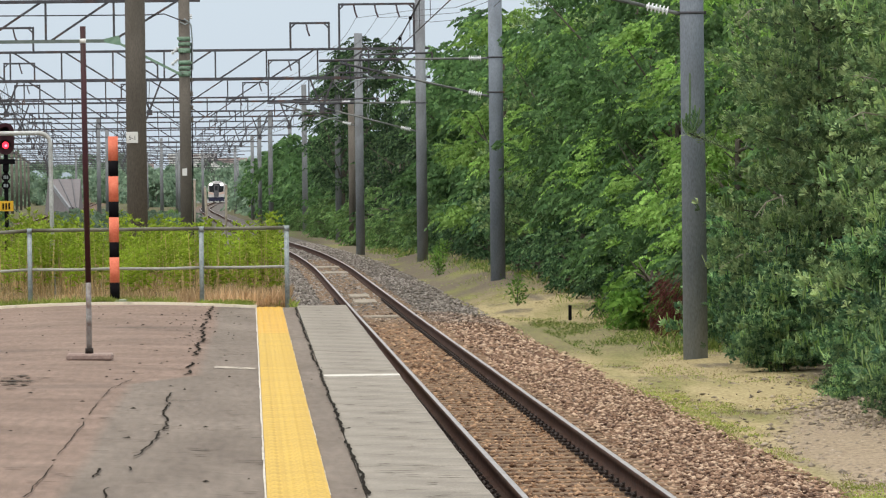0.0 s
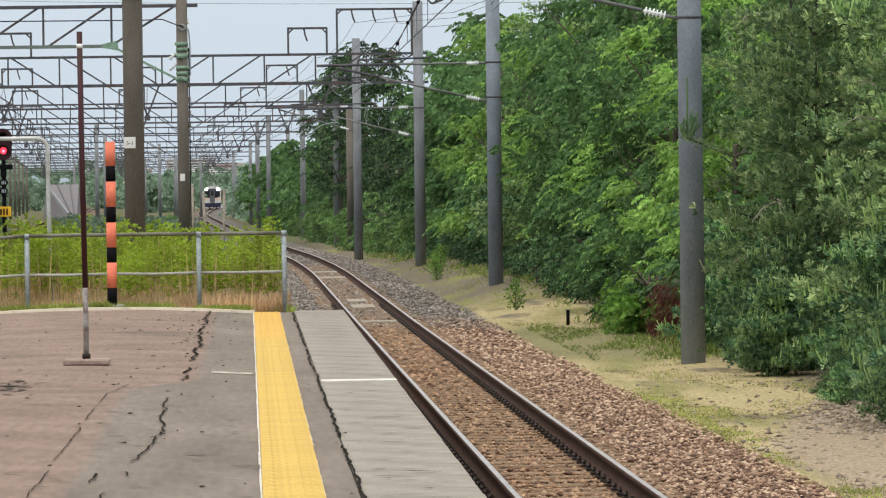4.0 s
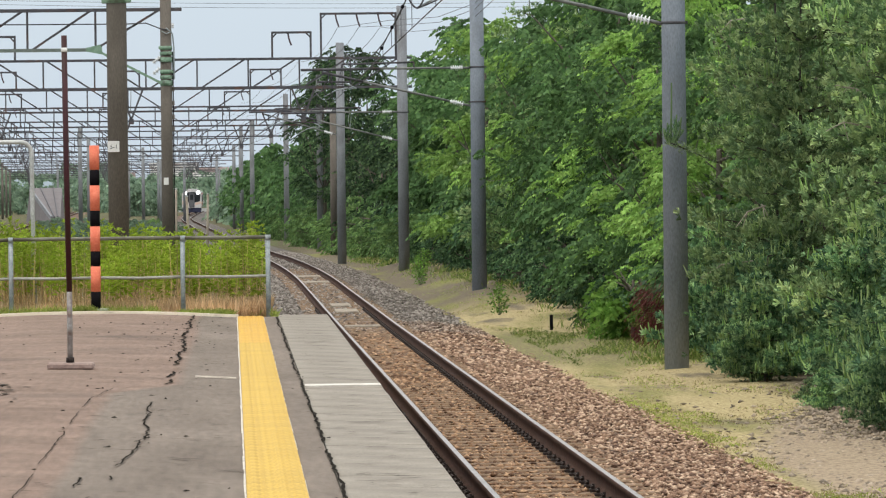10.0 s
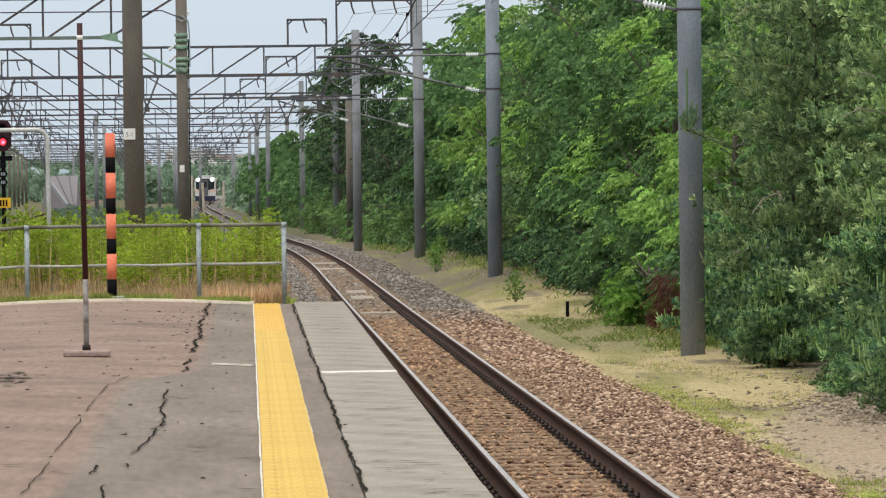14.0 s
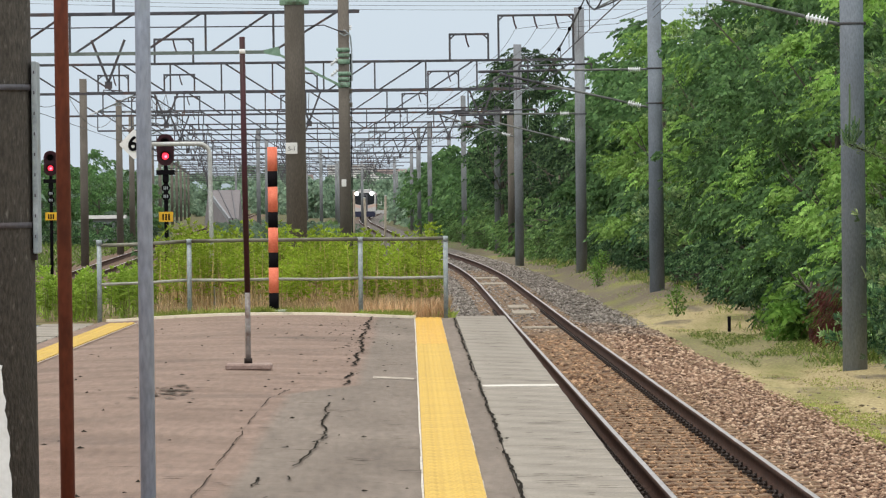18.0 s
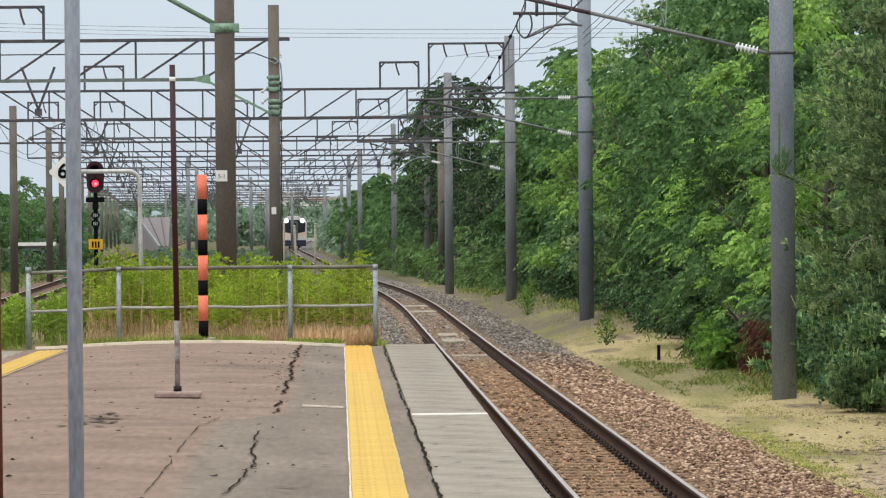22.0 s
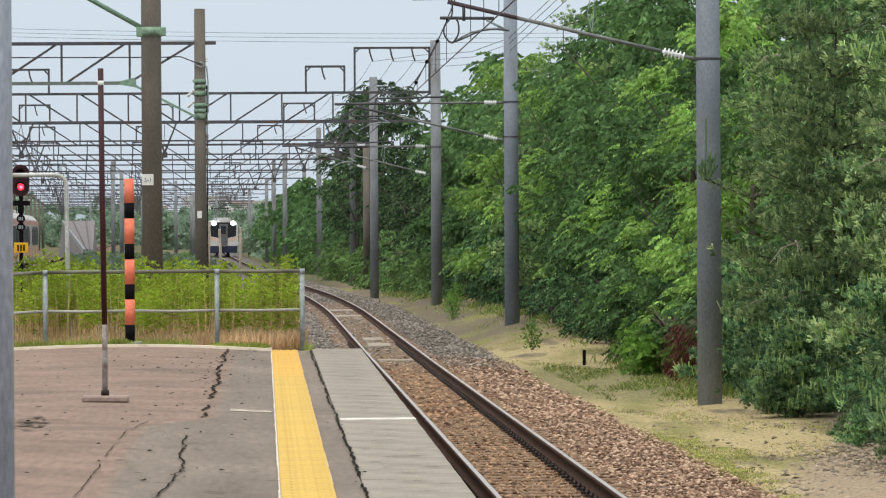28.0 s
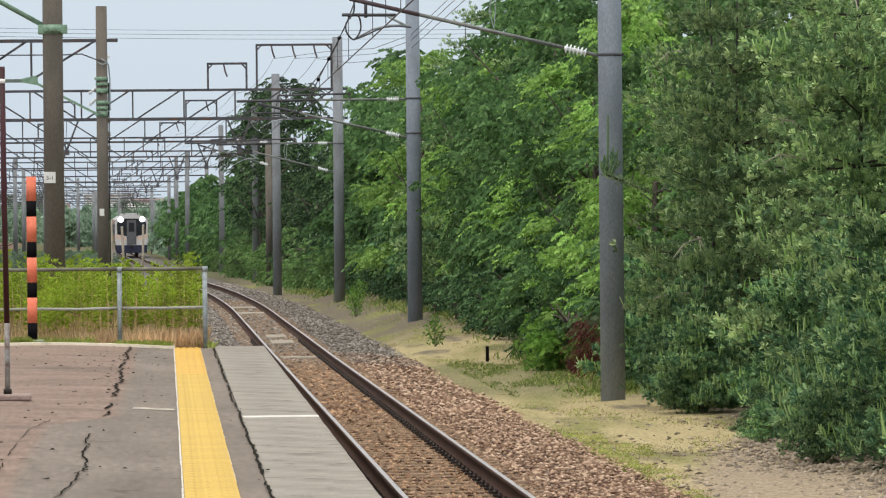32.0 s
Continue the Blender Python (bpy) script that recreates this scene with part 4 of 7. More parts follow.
def stop_sign():
    s = thing("stop_sign", "white diamond stop sign reading 6 on a bent grey pipe", "sign", pose(0, 58.2, 0))
    x0, x1, zt = -3.07, -2.3, 2.0
    bm = B()
    pts = [(x0, 0, -0.1), (x0, 0, zt)]
    arc = [(x1 - 0.13 + 0.13 * math.sin(a), 0, zt - 0.13 + 0.13 * math.cos(a)) for a in np.linspace(0, math.pi / 2, 7)]
    tube(bm, [(x0 - 0.03, 0, zt)] + arc + [(x1 + 0.005, 0, 1.2), (x1 + 0.02, 0, -0.1)], 0.026, 12)
    part("bent_pipe", bm, GALV_PALE, s)
    bm = B()
    tube(bm, pts, 0.026, 12)
    part("post", bm, GALV_PALE, s)
    bm = B()
    r, q = 0.176, 0.012
    ring = []
    for k in range(4):
        a = math.pi / 2 * k
        for d in (-1, 1):
            ring.append((math.cos(a) * (r - q) + math.cos(a + d * 1.2) * q, math.sin(a) * (r - q) + math.sin(a + d * 1.2) * q))
    f0 = [bm.verts.new((x0 - 0.10 + u, -0.05, zt - 0.0 + w)) for u, w in ring]
    f1 = [bm.verts.new((x0 - 0.10 + u, -0.04, zt - 0.0 + w)) for u, w in ring]
    bm.faces.new(f0)
    bm.faces.new(f1[::-1])
    for k in range(len(ring)):
        bm.faces.new((f0[k], f0[(k + 1) % len(ring)], f1[(k + 1) % len(ring)], f1[k]))
    plate = part("plate", bm, WHITE, s)
    cu = bpy.data.curves.new("digit", "FONT")
    cu.body, cu.size, cu.offset, cu.extrude, cu.align_x, cu.align_y = "6", 0.235, 0.006, 0.002, "CENTER", "CENTER"
    cu.materials.append(BLACK)
    ob = new("digit", cu)
    ob.parent = plate
    ob.matrix_local = pose(x0 - 0.115, -0.054, zt, 90, 0, 0)


GALV_PALE = surface("pale_galvanised_pipe", (0.42, 0.43, 0.42), (0.55, 0.56, 0.55), 8, 0.5, 0.2, bump=0.1, dirt=(0.35, 0.33, 0.3), dirt_at=0.64)
stop_sign()

PALE_CONCRETE = surface("pale_dusty_concrete", (0.27, 0.235, 0.19), (0.36, 0.32, 0.26), 5, 0.9, bump=0.3, dirt=(0.2, 0.16, 0.12), dirt_at=0.6)
RED_LAMP = glow("red_signal_lamp", (1.0, 0.025, 0.05), 3.0)
RED_CORE = glow("red_signal_core", (1.0, 0.12, 0.17), 4.5)


def signal(x, y, zh, k, label):
    """A two-lamp colour-light signal on a mast; zh is the height of the head's middle."""
    s = thing("railway_signal", label, "signal", pose(x, y, 0), group="railway signals")
    z0 = zr(y) - 0.3
    bm = B()
    tube(bm, [(0, 0.12, z0), (0, 0.12, zh + 0.3)], 0.05 * k, 12)
    part("mast", bm, BLACK, s)
    bm = B()
    ring = [(0.21 * k * math.cos(a), 0.17 * k * (1 if math.sin(a) >= 0 else -1) + 0.21 * k * math.sin(a)) for a in np.linspace(0, 2 * math.pi, 25)[:-1]]
    fa = [bm.verts.new((u, 0.0, zh + w)) for u, w in ring]
    fb = [bm.verts.new((u, 0.05, zh + w)) for u, w in ring]
    bm.faces.new(fa)
    bm.faces.new(fb[::-1])
    for i in range(len(ring)):
        bm.faces.new((fa[i], fa[(i + 1) % len(ring)], fb[(i + 1) % len(ring)], fb[i]))
    head = part("head", bm, RED_DARK, s, "oval backboard, dark with a red sheen")
    for w in (0.17, -0.15):
        bm = B()
        n = 14
        for i in range(n):
            a0, a1 = math.pi * (i / n * 1.3 - 0.15), math.pi * ((i + 1) / n * 1.3 - 0.15)
            c = [(math.cos(a) * 0.125 * k, zh + w * k + math.sin(a) * 0.125 * k) for a in (a0, a1)]
            q = [bm.verts.new((c[0][0], 0.0, c[0][1])), bm.verts.new((c[1][0], 0.0, c[1][1])), bm.verts.new((c[1][0], -0.22 * k, c[1][1])), bm.verts.new((c[0][0], -0.22 * k, c[0][1]))]
            bm.faces.new(q)
        part("hood", bm, BLACK, head)
    bm = B()
    disc(bm, (0, -0.015, zh - 0.15 * k), (0, 1, 0), 0.08 * k, 0.014)
    lamp = part("red_lamp", bm, RED_LAMP, head, "lit red lamp")
    bm = B()
    disc(bm, (0.01 * k, -0.019, zh - 0.16 * k), (0, 1, 0), 0.034 * k, 0.006)
    part("lamp_core", bm, RED_CORE, lamp, "bright core of the lamp")
    bm = B()
    disc(bm, (0, -0.012, zh + 0.17 * k), (0, 1, 0), 0.09 * k, 0.011)
    part("upper_lens", bm, BLACK, head)
    bm = B()
    box(bm, -0.22 * k, 0.22 * k, -0.06, 0.1, zh - 0.60 * k, zh - 0.48 * k, 0.01)
    part("crossbar", bm, BLACK, s)
    bm = B()
    box(bm, -0.07 * k, 0.07 * k, -0.04, 0.1, zh - 0.78 * k, zh - 0.60 * k, 0.01)
    part("relay_box", bm, BLACK, s)
    for i in range(2):
        bm = B()
        disc(bm, (0, -0.05, zh - (0.91 + 0.2 * i) * k), (0, 1, 0), 0.1 * k, 0.06, 18)
        ind = part("indicator", bm, BLACK, s)
        bm = B()
        for j in (-1, 0, 1):
            box(bm, j * 0.04 * k - 0.012, j * 0.04 * k + 0.012, -0.056, -0.05, zh - (0.95 + 0.2 * i) * k, zh - (0.87 + 0.2 * i) * k)
        part("bars", bm, GALV, ind)
    bm = B()
    box(bm, -0.17 * k, 0.17 * k, -0.03, -0.01, zh - 1.72 * k, zh - 1.48 * k, 0.004)
    pl = part("number_plate", bm, YELLOW_PLATE, s, "yellow plate with dark bars")
    bm = B()
    for j in (-1, 0, 1):
        box(bm, (j * 0.07 - 0.02) * k, (j * 0.07 + 0.02) * k, -0.036, -0.03, zh - 1.68 * k, zh - 1.53 * k)
    part("bars", bm, BLACK, pl)


RED_DARK = surface("dark_maroon_enamel", (0.03, 0.006, 0.01), (0.05, 0.01, 0.016), 8, 0.4, bump=0.05)
signal(-5.80, 120.0, 2.47, 1.0, "two-lamp signal showing red, on a black mast in the weeds")
signal(-10.25, 144.0, 2.33, 0.95, "two-lamp signal showing red beside the far track")

# pale concrete covers lying between the rails
for y, w, d in ((119.0, 0.55, 2.6), (125.5, 0.5, 2.6), (104.5, 0.75, 0.7), (160.0, 0.9, 2.4), (171.0, 0.9, 2.4)):
    cv = thing("cable_cover", "pale flat concrete cover between the rails", "cover", pose(track_main(y) + 0.02, y, float(zr(y)) - 0.2), group="track covers")
    bm = B()
    box(bm, -w / 2, w / 2, -d / 2, d / 2, -0.05, 0.06, 0.015)
    part("lid", bm, PALE_CONCRETE, cv)

# short pale posts standing in the weeds between the tracks
for x, y, top, lean in ((-1.66, 200, 1.14, -0.12), (-2.2, 198, 1.43, 0.03), (-1.05, 214, 1.2, 0.05)):
    mp = thing("marker_post", "short pale concrete post in the weeds between the tracks", "post", pose(x, y, float(zr(y)) - 0.3), group="marker posts")
    h = top - float(zr(y)) + 0.3
    bm = B()
    tube(bm, [(0, 0, -0.1), (lean * 0.5, 0, h * 0.5), (lean, 0, h)], 0.055, 10, 0.05)
    part("shaft", bm, PALE_CONCRETE, mp)
    bm = B()
    tube(bm, [(lean, 0, h), (lean, 0, h + 0.04)], 0.06, 10, 0.045)
    part("cap", bm, GALV_PALE, mp)

# low pale wall far behind the line
bm = B()
box(bm, -16, 14, 968, 968.4, float(zr(968)) - 0.4, float(zr(968)) + 0.45, 0.02)
tagged(new("low_wall", mesh_of("low_wall", bm, GALV_PALE)), "long low pale wall far beyond the tracks", "wall", kind="structure")

# dark relay box beside the far track
rb = thing("relay_box", "dark brown relay box on short legs beside the track", "box", pose(0.35, 500, float(zr(500)) - 0.3))
bm = B()
box(bm, -0.42, 0.42, -0.3, 0.3, 0.3, 1.15, 0.03)
cab_box = part("cabinet", bm, RUST_RED, rb)
for sx in (-0.36, 0.02):
    bm = B()
    box(bm, sx, sx + 0.34, -0.32, -0.3, 0.36, 1.08, 0.01)
    part("door", bm, BROWN_CONCRETE, cab_box)
for sx in (-0.34, 0.34):
    bm = B()
    box(bm, sx - 0.05, sx + 0.05, -0.2, 0.2, -0.1, 0.3)
    part("leg", bm, BROWN_CONCRETE, rb)

# short black marker stake in the verge
st = thing("marker_stake", "short black marker stake in the dry grass", "stake", pose(6.57, 103.6, verge_z(6.57, 103.6)))
bm = B()
box(bm, -0.033, 0.033, -0.04, 0.04, -0.1, 0.30, 0.008)
part("stake", bm, BLACK, st)


# ---- overhead line ----
def pole(x, y, top, r0, r1, material, label, bands=(), group="line poles", down=-0.3):
    down += bank_rise(x, y)
    p = thing("line_pole", label, "pole", pose(x, y, zr(y) + down), group=group)
    h = top - (zr(y) + down)
    bm = B()
    tube(bm, [(0, 0, -0.1), (-0.0, 0, h)], r0, 24, r1)
    part("shaft", bm, material, p)
    for z in bands:
        bm = B()
        zz = z - (zr(y) + down)
        r = r0 + (r1 - r0) * zz / h + 0.008
        tube(bm, [(0, 0, zz - 0.02), (0, 0, zz + 0.02)], r, 24)
        bar(bm, (-r - 0.03, 0, zz), (-r + 0.02, 0, zz), 0.05)
        bar(bm, (r - 0.02, 0, zz), (r + 0.03, 0, zz), 0.05)
        part("band", bm, STEEL, p, "steel clamp band")
    return p


def insulator(bm, p0, p1, n=6, r=0.075):
    """One ribbed body turned round the line from p0 to p1."""
    p0, p1 = Vector(p0), Vector(p1)
    d = (p1 - p0).normalized()
    length = (p1 - p0).length
    a = d.orthogonal().normalized()
    b = d.cross(a)
    prof = [(0.0, 0.028)]
    for k in range(n):
        s = k / n
        prof += [(s + 0.28 / n, 0.03), (s + 0.3 / n, r), (s + 0.62 / n, r * 0.75), (s + 0.64 / n, 0.03)]
    prof.append((1.0, 0.028))
    rings = [[bm.verts.new(p0 + d * (length * s) + (a * math.cos(0.45 * k) + b * math.sin(0.45 * k)) * rr) for k in range(14)] for s, rr in prof]
    for u, w in zip(rings, rings[1:]):
        for k in range(14):
            bm.faces.new((u[k], u[(k + 1) % 14], w[(k + 1) % 14], w[k]))
    bm.faces.new(rings[0][::-1])
    bm.faces.new(rings[-1])


def cantilever(x, y, zu, reach, end_material=None, group="bracket arms"):
    """A hinged bracket from a pole: top tube, strut, insulators, registration arm; a negative reach points to +x."""
    c = thing("bracket_arm", "hinged bracket arm carrying the overhead wire", "bracket", pose(x, y, zu, 0, 0, 0 if reach > 0 else 180), group=group)
    reach = abs(reach)
    dz = 1.0
    bm = B()
    tube(bm, [(-0.1, 0, 0), (-0.42, 0, 0.0)], 0.03, 10)
    tube(bm, [(-0.62, 0, 0), (-reach * 0.62, 0, 0.0)], 0.03, 10)
    part("top_tube", bm, TUBE_GREY, c)
    bm = B()
    tube(bm, [(-reach * 0.62, 0, 0.0), (-reach - 0.55, 0, -0.02)], 0.036, 10)
    part("end_tube", bm, end_material or STEEL, c, "oxidised reddish tube end" if end_material else "")
    bm = B()
    insulator(bm, (-0.32, 0, 0), (-0.66, 0, 0))
    part("upper_insulator", bm, PORCELAIN, c, "white ribbed porcelain insulator")
    a, b = Vector((-0.1, 0, -dz)), Vector((-reach, 0, -0.08))
    d = (b - a).normalized()
    bm = B()
    tube(bm, [a, a + d * 0.3], 0.03, 10)
    tube(bm, [a + d * 0.6, a + d * 2.9], 0.03, 10)
    part("strut", bm, TUBE_GREY, c)
    bm = B()
    tube(bm, [a + d * 2.9, b], 0.034, 10)
    part("strut_end", bm, end_material or STEEL, c)
    bm = B()
    insulator(bm, a + d * 0.22, a + d * 0.58)
    part("lower_insulator", bm, PORCELAIN, c, "white ribbed porcelain insulator")
    bm = B()
    tube(bm, [(-reach + 0.52, 0, 0.12), (-reach * 0.4, 0, 0.16)], 0.024, 8)
    tube(bm, [(-reach + 0.52, 0, 0.12), (-reach + 0.52, 0, -0.04)], 0.024, 8)
    tube(bm, [(-reach * 0.4, 0, 0.16), (-reach * 0.4, 0, 0.0)], 0.02, 8)
    part("stay_tube", bm, STEEL, c)
    bm = B()
    for u in (-0.03, 0.03):
        tube(bm, [(-1.75 + u, 0, 0.0), (-1.78 + u * 1.6, 0, -0.28), (-1.76, 0, -0.56)], 0.008, 5)
    part("hanger_wire", bm, GALV, c, "thin looped hanger wire")
    bm = B()
    tube(bm, [(-reach - 0.12, 0, -0.33), (-reach + 0.72, 0, -0.34)], 0.025, 8)
    tube(bm, [(-reach + 0.25, 0, -0.15), (-reach + 0.25, 0, -0.38)], 0.025, 8)
    part("registration_tube", bm, STEEL, c)
    bm = B()
    tube(bm, [(-reach + 0.9, 0, -0.5), (-reach + 0.6, 0, -0.5), (-reach + 0.35, 0, -0.56), (-reach + 0.05, 0, -0.72)], 0.016, 8)
    tube(bm, [(-reach + 0.6, 0, -0.36), (-reach + 0.9, 0, -0.52)], 0.02, 8)
    part("steady_arm", bm, GALV, c)
    return c


MID_CONCRETE = surface("mid_grey_concrete", (0.19, 0.202, 0.22), (0.262, 0.278, 0.3), 2.5, 0.9, bump=0.2, dirt=(0.12, 0.115, 0.115), dirt_at=0.62, stretch=(1, 1, 0.3))
pole(6.895, 78.0, 9.6, 0.192, 0.178, CONCRETE, "smooth grey concrete pole standing in front of the pines", (3.94, 4.92))
cantilever(6.85, 78.0, 4.92, 4.0, TUBE_RED)
pole(6.44, 131.0, 8.8, 0.195, 0.175, CONCRETE, "grey concrete line pole half covered by leaves", (3.63, 4.54))
cantilever(6.39, 131.0, 4.52, 4.0)
pole(5.92, 173.0, 7.66, 0.19, 0.172, MID_CONCRETE, "grey concrete pole carrying the end of a gantry", (4.0, 5.7), down=-0.2)
cantilever(5.87, 173.0, 4.02, 3.6)
pole(4.55, 208.0, 7.42, 0.185, 0.165, MID_CONCRETE, "grey concrete pole carrying the end of a gantry", (4.0, 5.7), down=-0.2)
cantilever(4.52, 208.0, 4.6, 3.2)

# two tall brown poles behind the weeds
big = pole(-1.925, 86.0, 9.5, 0.175, 0.168, BROWN_CONCRETE, "tall brown concrete mast with green clamps", (), down=-0.4)
ztop = zr(86) - 0.4
bm = B()
tube(bm, [(0, 0, 4.62 - ztop), (0, 0, 4.78 - ztop)], 0.182, 20)
box(bm, -0.25, -0.14, -0.1, 0.1, 4.62 - ztop, 4.78 - ztop, 0.01)
box(bm, 0.14, 0.25, -0.1, 0.1, 4.63 - ztop, 4.78 - ztop, 0.01)
for q in (-0.1, 0.02, 0.11):
    box(bm, q - 0.025, q + 0.025, -0.22, -0.16, 4.66 - ztop, 4.74 - ztop, 0.008)
part("clamp", bm, GREEN_STEEL, big, "green painted clamp")
bm = B()
box(bm, -0.17, 0.03, -0.20, -0.19, 2.08 - ztop, 2.27 - ztop, 0.003)
pl = part("plate", bm, WHITE, big, "white plate with dark bars")
cu = bpy.data.curves.new("writing", "FONT")
cu.body, cu.size, cu.extrude, cu.align_x, cu.align_y = "5-1", 0.1, 0.002, "CENTER", "CENTER"
cu.materials.append(STEEL)
ob = new("writing", cu)
ob.parent = pl
ob.matrix_local = pose(-0.065, -0.203, 2.165 - ztop, 90, 0, 0)
bm = B()
tube(bm, [(-0.14, 0, 4.76 - ztop), (-2.4, 0, 6.03 - ztop)], 0.042, 10)
part("brace", bm, GREEN_STEEL, big, "green tube brace")
mid = pole(-1.605, 127.0, 6.83, 0.152, 0.14, BROWN_CONCRETE, "brown concrete mast wrapped in green fittings", (), down=-0.4)
zb = zr(127) - 0.4
for z, h in ((5.0, 0.1), (4.86, 0.09), (4.7, 0.12), (4.4, 0.1), (4.26, 0.09), (4.12, 0.14)):
    bm = B()
    tube(bm, [(0, 0, z - zb - h / 2), (0, 0, z - zb + h / 2)], 0.157, 16)
    for k in range(3):
        a = random.uniform(3.4, 6.0)
        c, w, q = 0.16 * math.cos(a), 0.16 * math.sin(a), z - zb + random.uniform(-h / 2, h / 2 - 0.06)
        box(bm, c - 0.035, c + 0.035, w - 0.04, w + 0.04, q, q + 0.07, 0.01)
    part("clamp", bm, GREEN_STEEL, mid, "green painted clamp")
for z0, z1 in ((4.78, 4.62), (4.5, 4.34)):
    bm = B()
    insulator(bm, (-0.15, -0.03, z0 - zb), (-0.33, -0.03, z1 - zb), 3, 0.06)
    part("strain_insulator", bm, PORCELAIN, mid, "white strain insulator")
bm = B()
tube(bm, [(0.0, -0.16, 5.5 - zb), (0.1, -0.17, 5.43 - zb), (0.17, -0.12, 5.35 - zb), (0.2, -0.08, 5.0 - zb), (0.2, -0.06, 4.2 - zb)], 0.018, 6)
tube(bm, [(-0.1, -0.17, 5.42 - zb), (0.02, -0.18, 5.35 - zb), (0.15, -0.14, 5.42 - zb)], 0.016, 6)
part("cable_tail", bm, GALV, mid, "pale cable looped round the mast")
for z in (5.5, 3.9, 3.55, 3.2, 2.9):
    bm = B()
    insulator(bm, (0.17, -0.02, z - zb), (0.17, -0.02, z - zb + 0.12), 2, 0.05)
    part("knob_insulator", bm, PORCELAIN if z > 5 else BROWN_CONCRETE, mid)
bm = B()
box(bm, -0.09, 0.03, -0.18, -0.17, 1.55 - zb, 1.73 - zb, 0.003)
part("plate", bm, WHITE, mid, "small white plate")
bm = B()
tube(bm, [(0.17, -0.03, 0.0), (0.17, -0.03, 4.9 - zb)], 0.014, 6)
part("conduit", bm, BLACK, mid)

GREY_CONCRETE = surface("dull_grey_concrete", (0.165, 0.175, 0.185), (0.24, 0.25, 0.26), 2.5, 0.9, bump=0.2, dirt=(0.1, 0.095, 0.09), dirt_at=0.62, stretch=(1, 1, 0.3))
# gantries across the tracks
GREEN_GREY = surface("grey_green_steel", (0.13, 0.16, 0.14), (0.19, 0.22, 0.2), 6, 0.7, bump=0.1)
GANTRY = [127, 173, 217, 262, 308, 355, 402, 450, 500, 552, 606, 662, 720, 785, 860]
hanger_bm = B()
bar(hanger_bm, (-0.42, 0, 1.15), (0, 0, 0.08), 0.06)
bar(hanger_bm, (0.42, 0, 1.15), (0, 0, 0.08), 0.06)
box(hanger_bm, -0.09, 0.09, -0.05, 0.05, -0.08, 0.1)
HANGER = mesh_of("hanger", hanger_bm, STEEL)


PHASE = {127: (-8.512, 1.713), 173: (-6.40, 1.757)}


def gantry(y, x0, x1):
    g = thing("gantry", "weathered steel truss gantry over the tracks", "gantry", pose(0, y, 0), group="truss gantries")
    top = zo(y) + 7.14
    low = top - 1.0
    for z, n in ((top, "top_chord"), (low, "bottom_chord")):
        bm = B()
        end = -3.45 if y == 127 and n == "bottom_chord" else x1 + 0.25
        bar(bm, (x0, 0, z), (end, 0, z), 0.10, 0.085)
        part(n, bm, GREEN_GREY if y == 127 and n == "bottom_chord" else STEEL, g)
    first, step = PHASE.get(y, (x0, 1.75))
    first -= math.floor((first - x0) / step) * step
    n = int((x1 - first) / step)
    fine = y < 640
    bmv, bmd = B(), B()
    for k in range(n + 1):
        x = first + k * step
        if fine and k < n:
            bm = B()
            bar(bm, (x, 0, low), (x, 0, top), 0.055)
            part("upright", bm, STEEL, g)
        elif not fine:
            bar(bmv, (x, 0, low), (x, 0, top), 0.06)
        if k < n:
            if y == 127 and x > -4:
                continue
            flip = (x > -3.9) if y > 140 else True
            e = 0.1
            a, b = ((x + e, 0, low), (x + step - e, 0, top)) if flip else ((x + e, 0, top), (x + step - e, 0, low))
            if fine:
                bm = B()
                bar(bm, a, b, 0.055)
                part("diagonal", bm, STEEL, g)
            else:
                bar(bmd, a, b, 0.06)
    if not fine:
        part("upright_web", bmv, STEEL, g)["kind"] = "stuff"
        part("lattice_web", bmd, STEEL, g)["kind"] = "stuff"
    else:
        bmv.free(), bmd.free()
    return g, top, low


def portal(g, x0, x1, top, h, hooks):
    bm = B()
    bar(bm, (x0, 0, top), (x0, 0, top + h), 0.07)
    bar(bm, (x1, 0, top), (x1, 0, top + h), 0.07)
    bar(bm, (x0 - 0.03, 0, top + h), (x1 + 0.03, 0, top + h), 0.075)
    for x, s in ((x0, 1), (x1, -1)):
        bar(bm, (x, 0, top + h - 0.18), (x + s * 0.18, 0, top + h), 0.05)
    p = part("portal", bm, STEEL, g)
    for x in hooks:
        bm = B()
        tube(bm, [(x, 0, top + h), (x + 0.05, 0, top + h - 0.25), (x + 0.12, 0, top + h - 0.45)], 0.03, 6)
        part("hook", bm, TUBE_RED, p)


